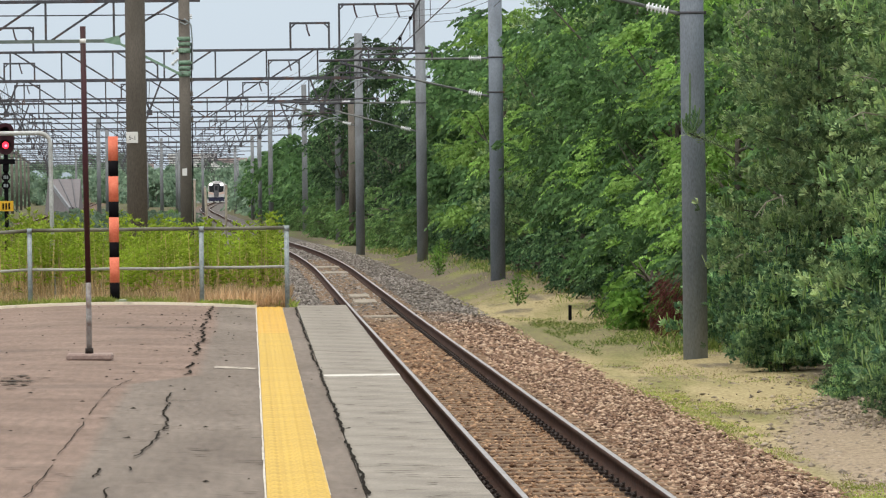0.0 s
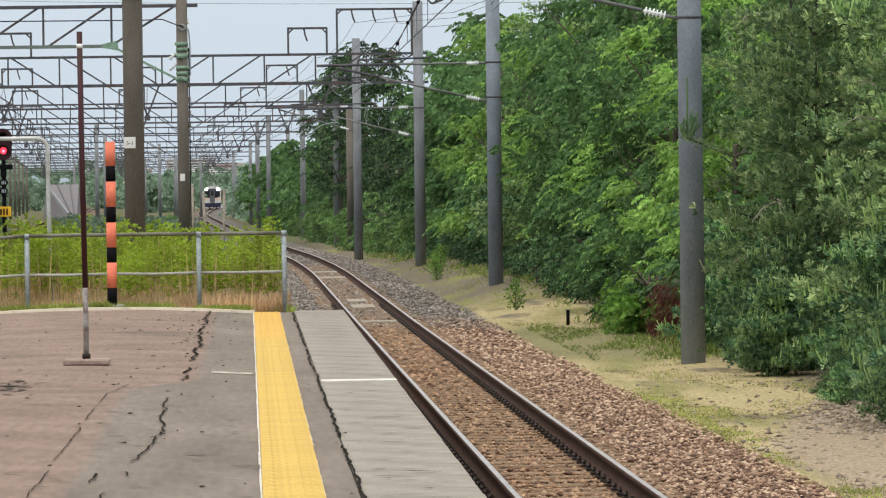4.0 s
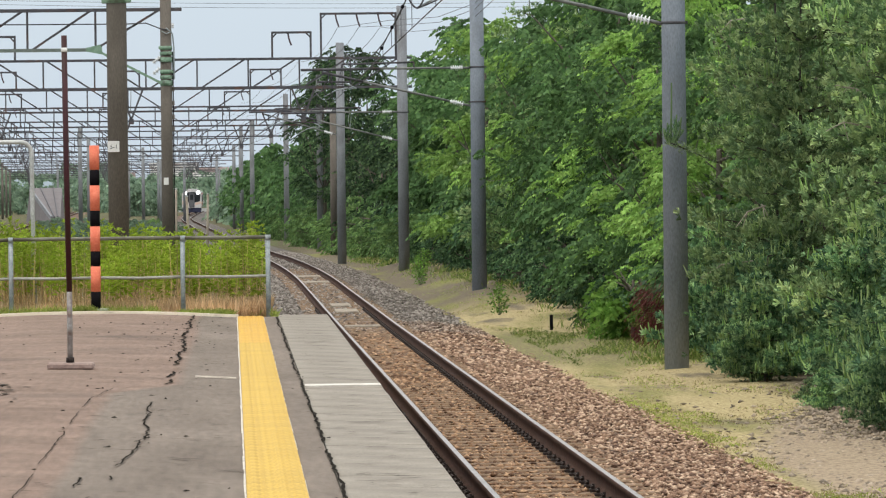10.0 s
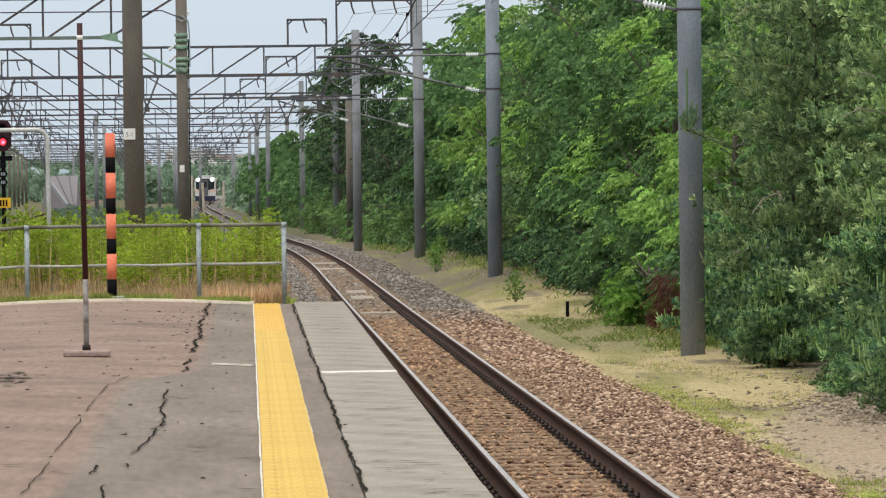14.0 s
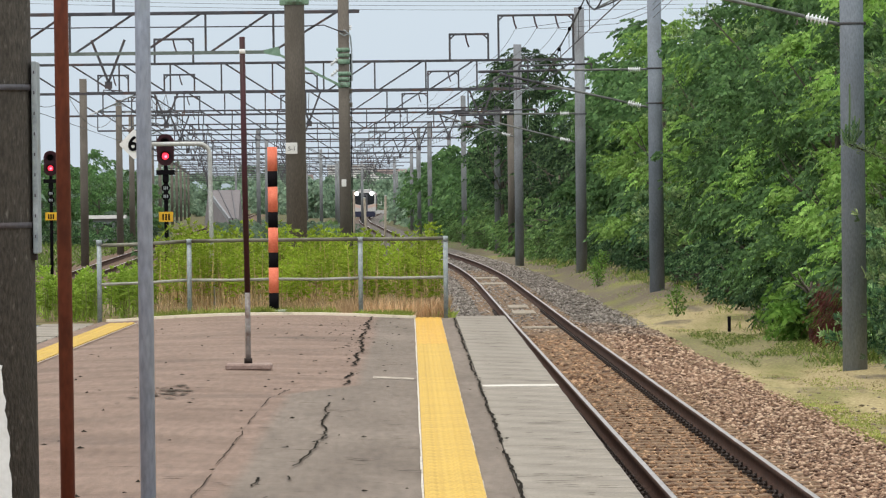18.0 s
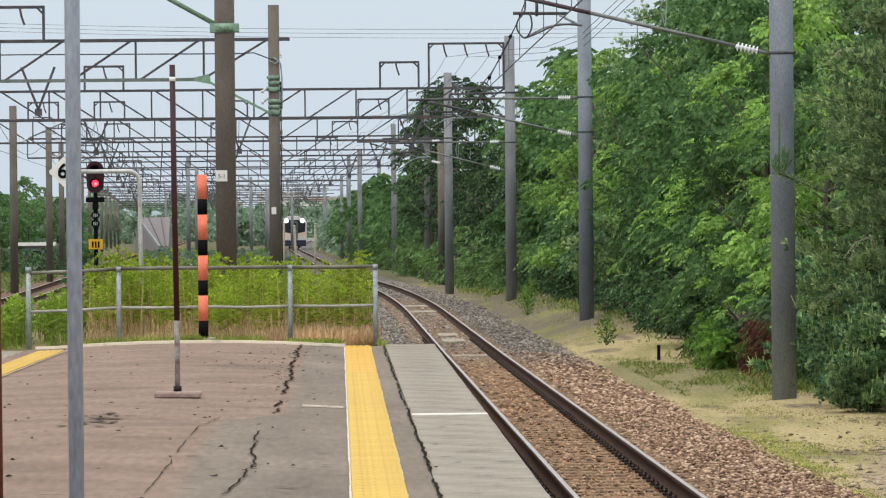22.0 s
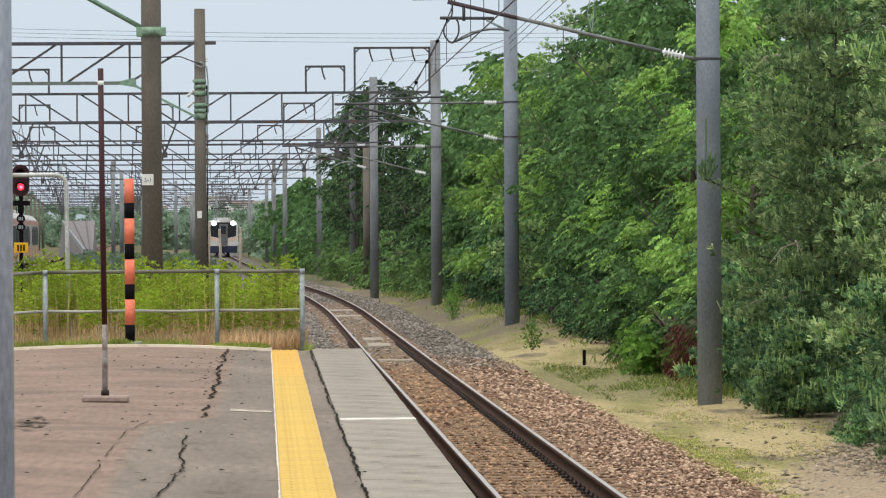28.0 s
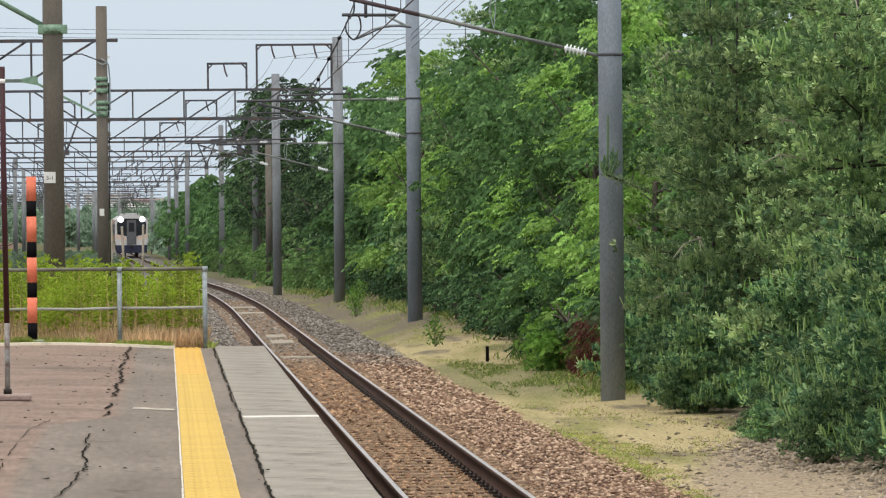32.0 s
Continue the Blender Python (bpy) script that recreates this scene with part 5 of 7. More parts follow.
right_ends = {127: -1.45, 173: 6.0, 217: 4.6}
for y in GANTRY:
    x1 = right_ends.get(y, track_main(y) + 4.0)
    x0 = -14.9 - max(0, y - 227) * 0.036
    g, top, low = gantry(y, x0, x1)
    if y > 140:
        xm = track_main(y)
        if y == 173:
            portal(g, 1.46, 2.785, top, 0.9, [2.0])
            portal(g, 3.14, 5.71, top, 1.53, [3.64, 4.36, 5.1])
            portal(g, -8.69, -7.36, top, 0.84, [-8.05])
        else:
            portal(g, xm - 0.86, xm + 0.46, top, 0.76, [xm])
        for xx in (track_left(y) + 1.0, track_through(y), (track_main(y) + track_left(y)) / 2):
            if xx > x0 + 1 and y != 173:
                portal(g, xx - 0.65, xx + 0.65, top, 0.74, [xx])
        for xx in (xm, track_left(y) + 1.0, (track_main(y) + track_left(y)) / 2):
            piece("hanger", HANGER, g, pose(xx, 0, low - 1.12))
    else:
        portal(g, -8.75, -7.4, top, 0.86, [-8.0])
        bm = B()
        tube(bm, [(x0, -0.1, low + 0.62), (-8, -0.1, low + 0.66), (-2.6, -0.1, low + 0.64), (-2.1, -0.1, low + 0.66), (-1.75, -0.13, low + 0.52), (-1.6, -0.16, low + 0.48)], 0.016, 6)
        part("cable", bm, WIRE, g)
        bm = B()
        q = [bm.verts.new((x, yy, z)) for yy in (-0.07, -0.04) for x, z in ((-3.62, low + 0.05), (-3.22, low + 0.14), (-3.2, low - 0.12), (-3.62, low - 0.04))]
        for f in ((0, 1, 2, 3), (7, 6, 5, 4), (0, 4, 5, 1), (1, 5, 6, 2), (2, 6, 7, 3), (3, 7, 4, 0)):
            bm.faces.new([q[i] for i in f])
        part("fork", bm, GREEN_STEEL, g, "green forked plate at the end of the lower beam")
        bm = B()
        bar(bm, (-3.24, -0.05, low + 0.1), (-1.78, -0.05, top - 0.02), 0.055)
        part("upper_brace", bm, STEEL, g)
        bm = B()
        bar(bm, (-3.24, -0.05, low - 0.07), (-1.7, -0.05, low - 0.87), 0.06)
        part("lower_brace", bm, GREEN_STEEL, g, "green painted brace down to the mast")
        for xx in (-7.55, -12):
            piece("hanger", HANGER, g, pose(xx, 0, low - 0.8))
    if y > 220 and y not in (500, 552, 662, 785):
        ex, ez = {262: (4.62, 7.31), 308: (3.38, 7.2), 355: (1.485, 6.25), 402: (3.25, 6.15)}.get(y, (x1 + random.uniform(-0.3, 0.3), zo(y) + random.uniform(7.2, 7.7)))
        pole(ex, y, ez, 0.175, 0.15, GREY_CONCRETE, "grey concrete pole carrying the end of a gantry", ())
    if y > 200:
        pole({217: -14.0, 262: -15.06, 308: -16.95}.get(y, x0), y, zo(y) + 7.75, 0.18, 0.16, BROWN_CONCRETE, "brown concrete pole of the far side of a gantry", ())

for x, y, h in ((-11.0, 368, 7.6), (-10.6, 376, 7.0), (-8.2, 470, 7.2), (-12.5, 520, 7.0), (-5.2, 560, 6.8), (-17, 600, 7.2), (-14, 690, 7.4), (-22, 640, 7.0)):
    pole(x, y, zo(y) + h, 0.165, 0.14, GREY_CONCRETE, "grey brown line pole between the tracks", ())
# further line poles beside the curving track, between the gantries
pole(4.88, 240, 4.98, 0.17, 0.15, BROWN_CONCRETE, "short dark concrete pole among the lineside trees", ())
pole(0.8, 390, 6.3, 0.16, 0.14, GREY_CONCRETE, "grey concrete line pole by the curving track", ())
for y in (430, 535):
    pole(track_main(y) + 3.0, y, zo(y) + random.uniform(6.2, 7.2), 0.16, 0.14, GREY_CONCRETE, "grey concrete line pole by the curving track", ())
    pole(track_main(y) - 3.4, y + 12, zo(y) + random.uniform(5.6, 7.0), 0.14, 0.12, GREY_CONCRETE, "slim grey line pole between the tracks", ())
for y in (217, 262, 308):
    cantilever({217: -14.0, 262: -15.06, 308: -16.95}[y], y, zo(y) + 7.1, -2.2)


def wire(name, pts, r=0.009, label="thin overhead wire"):
    cu = bpy.data.curves.new(name, "CURVE")
    cu.dimensions, cu.bevel_depth, cu.bevel_resolution = "3D", r, 1
    sp = cu.splines.new("POLY")
    sp.points.add(len(pts) - 1)
    for q, p in zip(sp.points, pts):
        q.co = (*p, 1)
    cu.materials.append(WIRE)
    return tagged(new(name, cu), label, "wire", "overhead wires")


def catenary(line, supports, zc):
    """Contact wire and sagging messenger wire from support to support, with droppers."""
    cpts, mpts = [], []
    for (a, b) in zip(supports, supports[1:]):
        for k in range(10):
            s = k / 10
            y = a + (b - a) * s
            x = line(y)
            cpts.append((x, y, zo(y) + zc))
            mpts.append((x, y, zo(y) + zc + 0.95 - 0.75 * 4 * s * (1 - s)))
    wire("contact_wire", cpts, 0.010, "straight contact wire over the track")
    wire("messenger_wire", mpts, 0.011, "sagging messenger wire over the track")


def droppers(line, a, b, zc):
    bm = B()
    for k in range(1, 10):
        s = k / 10
        y = a + (b - a) * s
        x, z = line(y), zo(y) + zc
        tube(bm, [(x, y, z), (x, y, z + 0.95 - 0.75 * 4 * s * (1 - s))], 0.006, 4, caps=False)
    tagged(new("droppers", mesh_of("droppers", bm, WIRE)), "thin vertical wires between contact and messenger wire", "wire", "overhead wires", "stuff")


SUP = [34, 78, 131, 173, 217, 262, 308, 355, 402, 450, 500, 552, 606, 662, 720, 785, 860]
catenary(lambda y: track_main(y) + 0.35, SUP, 5.15)
for a, b in ((34, 78), (78, 131), (131, 173), (173, 217), (217, 262)):
    droppers(lambda y: track_main(y) + 0.35, a, b, 5.15)
for a, b in ((131, 173), (173, 217), (217, 262)):
    droppers(lambda y: track_left(y) + 1.0, a, b, 5.15)
for x, y, z in ((2.91, 77.9, 4.87), (2.55, 130.9, 4.5)):
    knots = [(x + u, y, z + w) for u, w in ((0, 0), (0, -0.24), (-0.115, -0.41), (-0.11, -0.56), (0, -0.667), (0.1, -0.53), (0.095, -0.35), (0.035, -0.265))]
    loop = []
    for i in range(len(knots) - 1):
        p = [Vector(knots[min(max(i + k, 0), len(knots) - 1)]) for k in (-1, 0, 1, 2)]
        for u in (0, 0.2, 0.4, 0.6, 0.8):
            loop.append(tuple(0.5 * (2 * p[1] + (p[2] - p[0]) * u + (2 * p[0] - 5 * p[1] + 4 * p[2] - p[3]) * u ** 2 + (3 * p[1] - p[0] - 3 * p[2] + p[3]) * u ** 3)))
    wire("jumper_loop", loop, 0.015, "looped jumper wire at the bracket arm")
wire("jumper_cable", [(2.912, 77.9, 4.2), (3.05, 77.9, 4.25), (3.17, 77.9, 4.303), (3.28, 77.9, 4.355), (3.39, 77.9, 4.389), (3.5, 77.9, 4.402), (3.6, 77.9, 4.404), (3.8, 77.9, 4.385)], 0.014, "thick jumper cable sagging from the bracket arm")
for x, y, z, dx in ((2.9, 78, 4.98, 0.9), (2.85, 78, 4.55, -0.55)):
    string = thing("insulator_string", "string of small dark insulators on a wire", "insulator", group="overhead wires")
    for k in range(4):
        bm = B()
        c = Vector((x + dx * k * 0.3, y, z + abs(dx) * 0.2 * k if dx > 0 else z - 0.32 * k))
        bmesh.ops.create_icosphere(bm, subdivisions=1, radius=0.034, matrix=Matrix.Translation(c))
        part("bead", bm, BLACK, string)
    bm = B()
    tube(bm, [(x, y, z), (x + dx * 1.2, y, z + (0.2 * dx * 4 if dx > 0 else -1.28))], 0.009, 5)
    part("wire", bm, WIRE, string)
catenary(lambda y: track_left(y) + 1.0, SUP[2:], 5.15)
catenary(track_through, SUP[2:], 5.15)
catenary(lambda y: (track_main(y) + track_left(y)) / 2, SUP[3:], 5.15)
for dx, end in ((3.72, 6.2), (4.44, 6.05), (5.18, 5.85)):
    pts = [(6.55, 78, end + 1.0), (6.45, 104, end + 0.3), (6.4, 131, end), (6.05 + 0.07 * dx - 0.3, 145, end + 0.12), (0.5 * (6.2 + dx), 156, end + 0.4)]
    for a, b in zip(SUP[3:], SUP[4:9]):
        for k in range(8):
            u = k / 8
            y = a + (b - a) * u
            pts.append((track_main(y) + dx - track_main(173), y, zo(y) + 8.2 - 0.3 * 4 * u * (1 - u)))
    wire("feeder_wire", pts, 0.008, "sagging feeder wire beside the track")
for k in range(3):
    pts = [(x, 900 + 0.2 * x, 35.2 - k * 0.75 - 0.0009 * k * x + 0.0006 * (x - 20) ** 2 * 0.3) for x in np.linspace(-140, 120, 40)]
    wire("power_line", pts, 0.035, "distant power line across the sky")


def building(name, x, y, w, d, h, roof_h, wall, roof, label, category, windows):
    """A small gabled building with wall, roof, windows and a door."""
    z0 = float(zr(y)) - 0.3
    b = thing(name, label, category, pose(x, y, z0))
    bm = B()
    box(bm, -w / 2, w / 2, 0, d, -0.2, h, 0.02)
    wl_ = part("wall", bm, wall, b)
    bm = B()
    e = 0.35
    p = [bm.verts.new(q) for q in ((-w / 2 - e, -e, h), (w / 2 + e, -e, h), (w / 2 + e, d / 2, h + roof_h), (-w / 2 - e, d / 2, h + roof_h), (-w / 2 - e, d + e, h), (w / 2 + e, d + e, h))]
    bm.faces.new((p[0], p[1], p[2], p[3]))
    bm.faces.new((p[3], p[2], p[5], p[4]))
    bm.faces.new((p[0], p[4], p[5], p[1]))
    bm.faces.new((p[0], p[3], p[4]))
    bm.faces.new((p[1], p[5], p[2]))
    part("roof", bm, roof, b)
    for k in range(windows):
        xx = -w / 2 + w * (k + 0.5) / windows
        bm = B()
        box(bm, xx - 0.35, xx + 0.35, -0.03, 0.03, h * 0.45, h * 0.8, 0.01)
        part("window", bm, BLACK, wl_)


ROOF_GREY = surface("grey_sheet_roof", (0.24, 0.24, 0.23), (0.33, 0.33, 0.32), 2, 0.7, bump=0.1)
BROWN_SHEET = surface("brown_sheet_roof", (0.16, 0.12, 0.11), (0.22, 0.17, 0.155), 1, 0.8, bump=0.1)
building("trackside_hut", -19.85, 330, 1.8, 2.2, 1.75, 0.22, MID_CONCRETE, ROOF_GREY, "small trackside hut with pale walls and grey roof", "hut", 1)


def embankment():
    """The through line climbs away on a brown bank with a low wall along its far side, placed and tapered to fit the
    camera's view.
    """
    e = thing("embankment", "distant brown railway bank with a grey parapet", "embankment", kind="structure")
    rows = []
    for k in range(15):
        s = k / 14
        rows.append((-14.1 - 7.75 * s, 405 + 190 * s, -0.75 + 2.5 * s, 0.35 + 1.55 * s))
    bm = B()
    prev = None
    for x, y, z, w in rows:
        g = float(zr(y)) - 0.4
        q = [bm.verts.new(p) for p in ((x - w - 0.5, y, g), (x - w, y, z), (x + w, y, z), (x + w + 0.3, y, g))]
        if prev:
            for i in range(3):
                bm.faces.new((prev[i], prev[i + 1], q[i + 1], q[i]))
        else:
            bm.faces.new(q[::-1])
        prev = q
    bm.faces.new(prev)
    part("bank", bm, ROOF_BROWN, e)
    bm = B()
    prev = None
    for x, y, z, w in rows:
        q = [bm.verts.new((x - w + dx, y, z + dz)) for dx, dz in ((-0.08, -0.3), (-0.08, 0.12), (0.08, 0.12), (0.08, -0.3))]
        if prev:
            for i in range(3):
                bm.faces.new((prev[i], prev[i + 1], q[i + 1], q[i]))
        else:
            bm.faces.new(q)
        prev = q
    part("wall", bm, MID_CONCRETE, e, "grey parapet wall")
    for dx in (-0.35, 0.45):
        bm = B()
        tube(bm, [(x + dx * w, y, z + 0.06) for x, y, z, w in rows], 0.07, 5)
        part("rail", bm, STEEL, e)
    return e


# bank brown lightened: distance haze put into the colour
ROOF_BROWN = surface("hazy_bank_stone", (0.125, 0.112, 0.117), (0.18, 0.163, 0.168), 0.6, 0.9, bump=0.1)
embankment()

# far hills beyond the plain, distance haze put into their blue-grey
HILLS = surface("far_hills_haze_blue", (0.20, 0.25, 0.29), (0.26, 0.31, 0.35), 0.01, 1.0, bump=0.0)
hv, hf = [], []
for k in range(161):
    x = -1600 + k * 20
    h = 16 + 9 * noise.noise(Vector((x * 0.006, 0, 0))) + 5 * noise.noise(Vector((x * 0.03, 4, 0))) + 2 * noise.noise(Vector((x * 0.11, 9, 0)))
    for z, yy in ((-12, 3000), (h * 0.55, 3080), (h, 3200), (-12, 3500)):
        hv.append((x, yy, z))
for k in range(160):
    for i in range(3):
        hf.append((k * 4 + i, k * 4 + 4 + i, k * 4 + 5 + i, k * 4 + 1 + i))
tagged(new("backdrop", mesh_np("backdrop", hv, hf, [HILLS], smooth=True)), "low hills on the horizon, blue-grey with painted haze", "hills", kind="structure")
building("far_shed", -13.9, 880, 7.4, 6, 2.3, 0.7, WHITE, ROOF_GREY, "low white building under the distant trees", "building", 6)
for x, y, w, h in ((-33, 1400, 12, 8.0), (-17, 1500, 14, 11.0), (-9, 1600, 16, 10.0)):
    building("distant_house", x, y, w, 8, h, 1.4, WHITE if x % 2 else MID_CONCRETE, ROOF_GREY if x % 3 else BROWN_SHEET, "distant pale house beyond the tracks", "house", 4)


# ---- plants ----
rng = np.random.default_rng(7)


def unit(v):
    return v / np.maximum(np.linalg.norm(v, axis=-1, keepdims=True), 1e-9)


def blades(base, way, length, width, droop=0.0, flat=None):
    """Kite-shaped leaves: arrays of bases, directions, lengths and widths. Returns verts and quads."""
    n = len(base)
    way = unit(way)
    ref = rng.normal(size=(n, 3)) if flat is None else flat
    side = unit(np.cross(way, ref))
    mid = base + way * (length * 0.45)[:, None]
    tip = base + way * length[:, None]
    tip[:, 2] -= droop * length
    v = np.empty((n, 4, 3))
    v[:, 0], v[:, 2] = base, tip
    v[:, 1], v[:, 3] = mid + side * (width * 0.5)[:, None], mid - side * (width * 0.5)[:, None]
    f = np.arange(n * 4).reshape(n, 4)
    return v.reshape(-1, 3), f


def candles(base, way, length, r):
    """Three-sided upright shoots."""
    n = len(base)
    way = unit(way)
    a = unit(np.cross(way, np.tile([0.3, 1.0, 0.1], (n, 1))))
    b = np.cross(way, a)
    v = np.empty((n, 6, 3))
    for k in range(3):
        o = (a * math.cos(k * 2.094) + b * math.sin(k * 2.094)) * r[:, None]
        v[:, k], v[:, 3 + k] = base + o, base + way * length[:, None] + o * 0.75
    q = np.array([[0, 1, 4, 3], [1, 2, 5, 4], [2, 0, 3, 5]])
    f = (np.arange(n) * 6)[:, None, None] + q[None]
    return v.reshape(-1, 3), f.reshape(-1, 4)


def joined(pieces, name, mats):
    vs, fs, ix, o = [], [], [], 0
    for v, f, i in pieces:
        vs.append(v)
        if f.shape[1] == 4:
            f = np.concatenate([f[:, :3], f[:, [0, 2, 3]]])
        fs.append(f + o)
        ix.append(np.full(len(f), i))
        o += len(v)
    return mesh_np(name, np.concatenate(vs), np.concatenate(fs), mats, np.concatenate(ix))


def limbs(height, spread, n, lean=0.0):
    """A tapered trunk with rising limbs."""
    bm = B()
    top = Vector((lean, 0, height * 0.8))
    tube(bm, [(0, 0, -0.2), (lean * 0.3 + 0.08, 0.05, height * 0.4), top], 0.035 + height * 0.012, 8, 0.03)
    for k in range(n):
        a = k * 2.4 + rng.uniform(-0.4, 0.4)
        z0 = height * rng.uniform(0.2, 0.65)
        r = spread * rng.uniform(0.55, 1.0)
        p0 = Vector((lean * z0 / height, 0, z0))
        p2 = p0 + Vector((math.cos(a) * r, math.sin(a) * r, height * rng.uniform(0.1, 0.3)))
        p1 = p0.lerp(p2, 0.5) + Vector((0, 0, -0.1 * r + rng.uniform(-0.1, 0.2)))
        tube(bm, [p0, p1, p2], 0.045, 6, 0.012)
    return bm


def broad_crown(height, spread, low, boughs, per, size, name, mat, bunch=2.6):
    """Leaves in drooping sprays on flat layered pads along the boughs, with dark gaps under each pad."""
    pieces = []
    k = 14
    groups = max(6, round(boughs / bunch))
    for j in range(boughs):
        g = j % groups
        zc = min(1.0, max(0.0, (g + 0.5 + 0.6 * math.sin(g * 7.3)) / groups + rng.normal() * 0.025))
        prof = math.sin(math.pi * min(1, 0.22 + zc * 0.7)) ** 0.7
        a = g * 2.4 + 0.5 * math.sin(g * 3.1 + height) + rng.normal() * 0.28
        reach = spread * prof * (0.86 + 0.2 * math.sin(g * 5.7 + spread * 3)) * rng.uniform(0.85, 1.06)
        out = np.array([math.cos(a), math.sin(a), 0])
        lat = np.array([-math.sin(a), math.cos(a), 0])
        pads = 3
        sprays = max(1, round(per / (k * pads)))
        for q in range(pads):
            s = (0.5, 0.78, 1.0)[q] * rng.uniform(0.85, 1.08)
            hub = out * reach * s + lat * reach * rng.normal() * 0.26 + np.array([0, 0, low + (height - low) * zc + 0.22 * reach * s * (1 - 0.75 * s) + rng.normal() * 0.08])
            pr = spread * rng.uniform(0.12, 0.22) * (0.8 + 0.3 * prof)
            th = rng.uniform(0, 2 * np.pi, sprays)
            rr = np.sqrt(rng.uniform(0, 1, sprays))
            flat = np.column_stack([np.cos(th), np.sin(th), np.zeros(sprays)])
            slope = rng.normal(size=2) * 0.25
            so = hub + flat * (rr * pr)[:, None]
            so[:, 2] += 0.75 * pr * (1 - rr ** 2) * rng.uniform(0.2, 1.0, sprays) - 0.12 * pr * rr + (flat[:, :2] @ slope) * rr * pr + rng.normal(size=sprays) * 0.16 * pr
            sd = flat * 0.8 + out * 0.45 + rng.normal(size=(sprays, 3)) * np.array([0.4, 0.4, 0.42])
            sd[:, 2] += 0.1
            sd = unit(sd)
            u = np.linspace(0.05, 1, k)
            L = size * 3.4 * rng.uniform(0.6, 1.25, size=(sprays, 1, 1))
            pts = so[:, None, :] + sd[:, None, :] * (u[None, :, None] * L)
            pts[:, :, 2] -= (u ** 2 * 0.5)[None, :] * L[:, :, 0]
            sgn = np.where(np.arange(k) % 2, 1, -1)[None, :, None]
            side = unit(np.cross(sd, np.array([0, 0, 1.0])) + 1e-6)[:, None, :]
            way = side * sgn + sd[:, None, :] * 0.55 + rng.normal(size=pts.shape) * 0.2
            way[:, :, 2] -= 0.25
            m = sprays * k
            up = np.tile(np.array([0, 0, 1.0]), (m, 1)) + rng.normal(size=(m, 3)) * 0.3
            v, f = blades(pts.reshape(-1, 3), way.reshape(-1, 3), size * rng.uniform(0.75, 1.3, m), size * 0.6 * rng.uniform(0.75, 1.2, m), 0.2, np.cross(way.reshape(-1, 3), up))
            pieces.append((v, f, 0))
    return joined(pieces, name, [mat])


def pine_arms(height, spread, low):
    """Whorls of branches: height, heading, reach and lift of each, and the trunk mesh that carries them."""
    small = height < 3
    levels = max(5, int((height - low) / (0.3 if small else 0.6)))
    arms = []
    bm = B()
    tube(bm, [(0, 0, -0.2), (0.05, 0.04, height * 0.5), (0.0, 0.0, height * 0.96)], 0.012 + height * 0.005, 8, 0.01)
    for i in range(levels):
        frac = (i + rng.uniform(0.3, 0.7)) / levels
        z = low + (height - low) * frac
        turn = rng.uniform(0, 6.28)
        n = 5
        for b in range(n):
            a = turn + b * 6.283 / n + rng.uniform(-0.3, 0.3)
            reach = spread * (1 - frac * 0.7) * rng.uniform(0.65, 1.15)
            lift = rng.uniform(-0.1, 0.22)
            if rng.random() < 0.32:
                continue
            arms.append((z, a, reach, lift))
            o = Vector((math.cos(a), math.sin(a), 0)) * reach
            tube(bm, [(0, 0, z)] + [o * u + Vector((0, 0, z + (lift + 0.12 * u) * reach * u)) for u in (0.3, 0.6, 0.92)], 0.012 + 0.008 * reach, 5, 0.006)
    return arms, bm


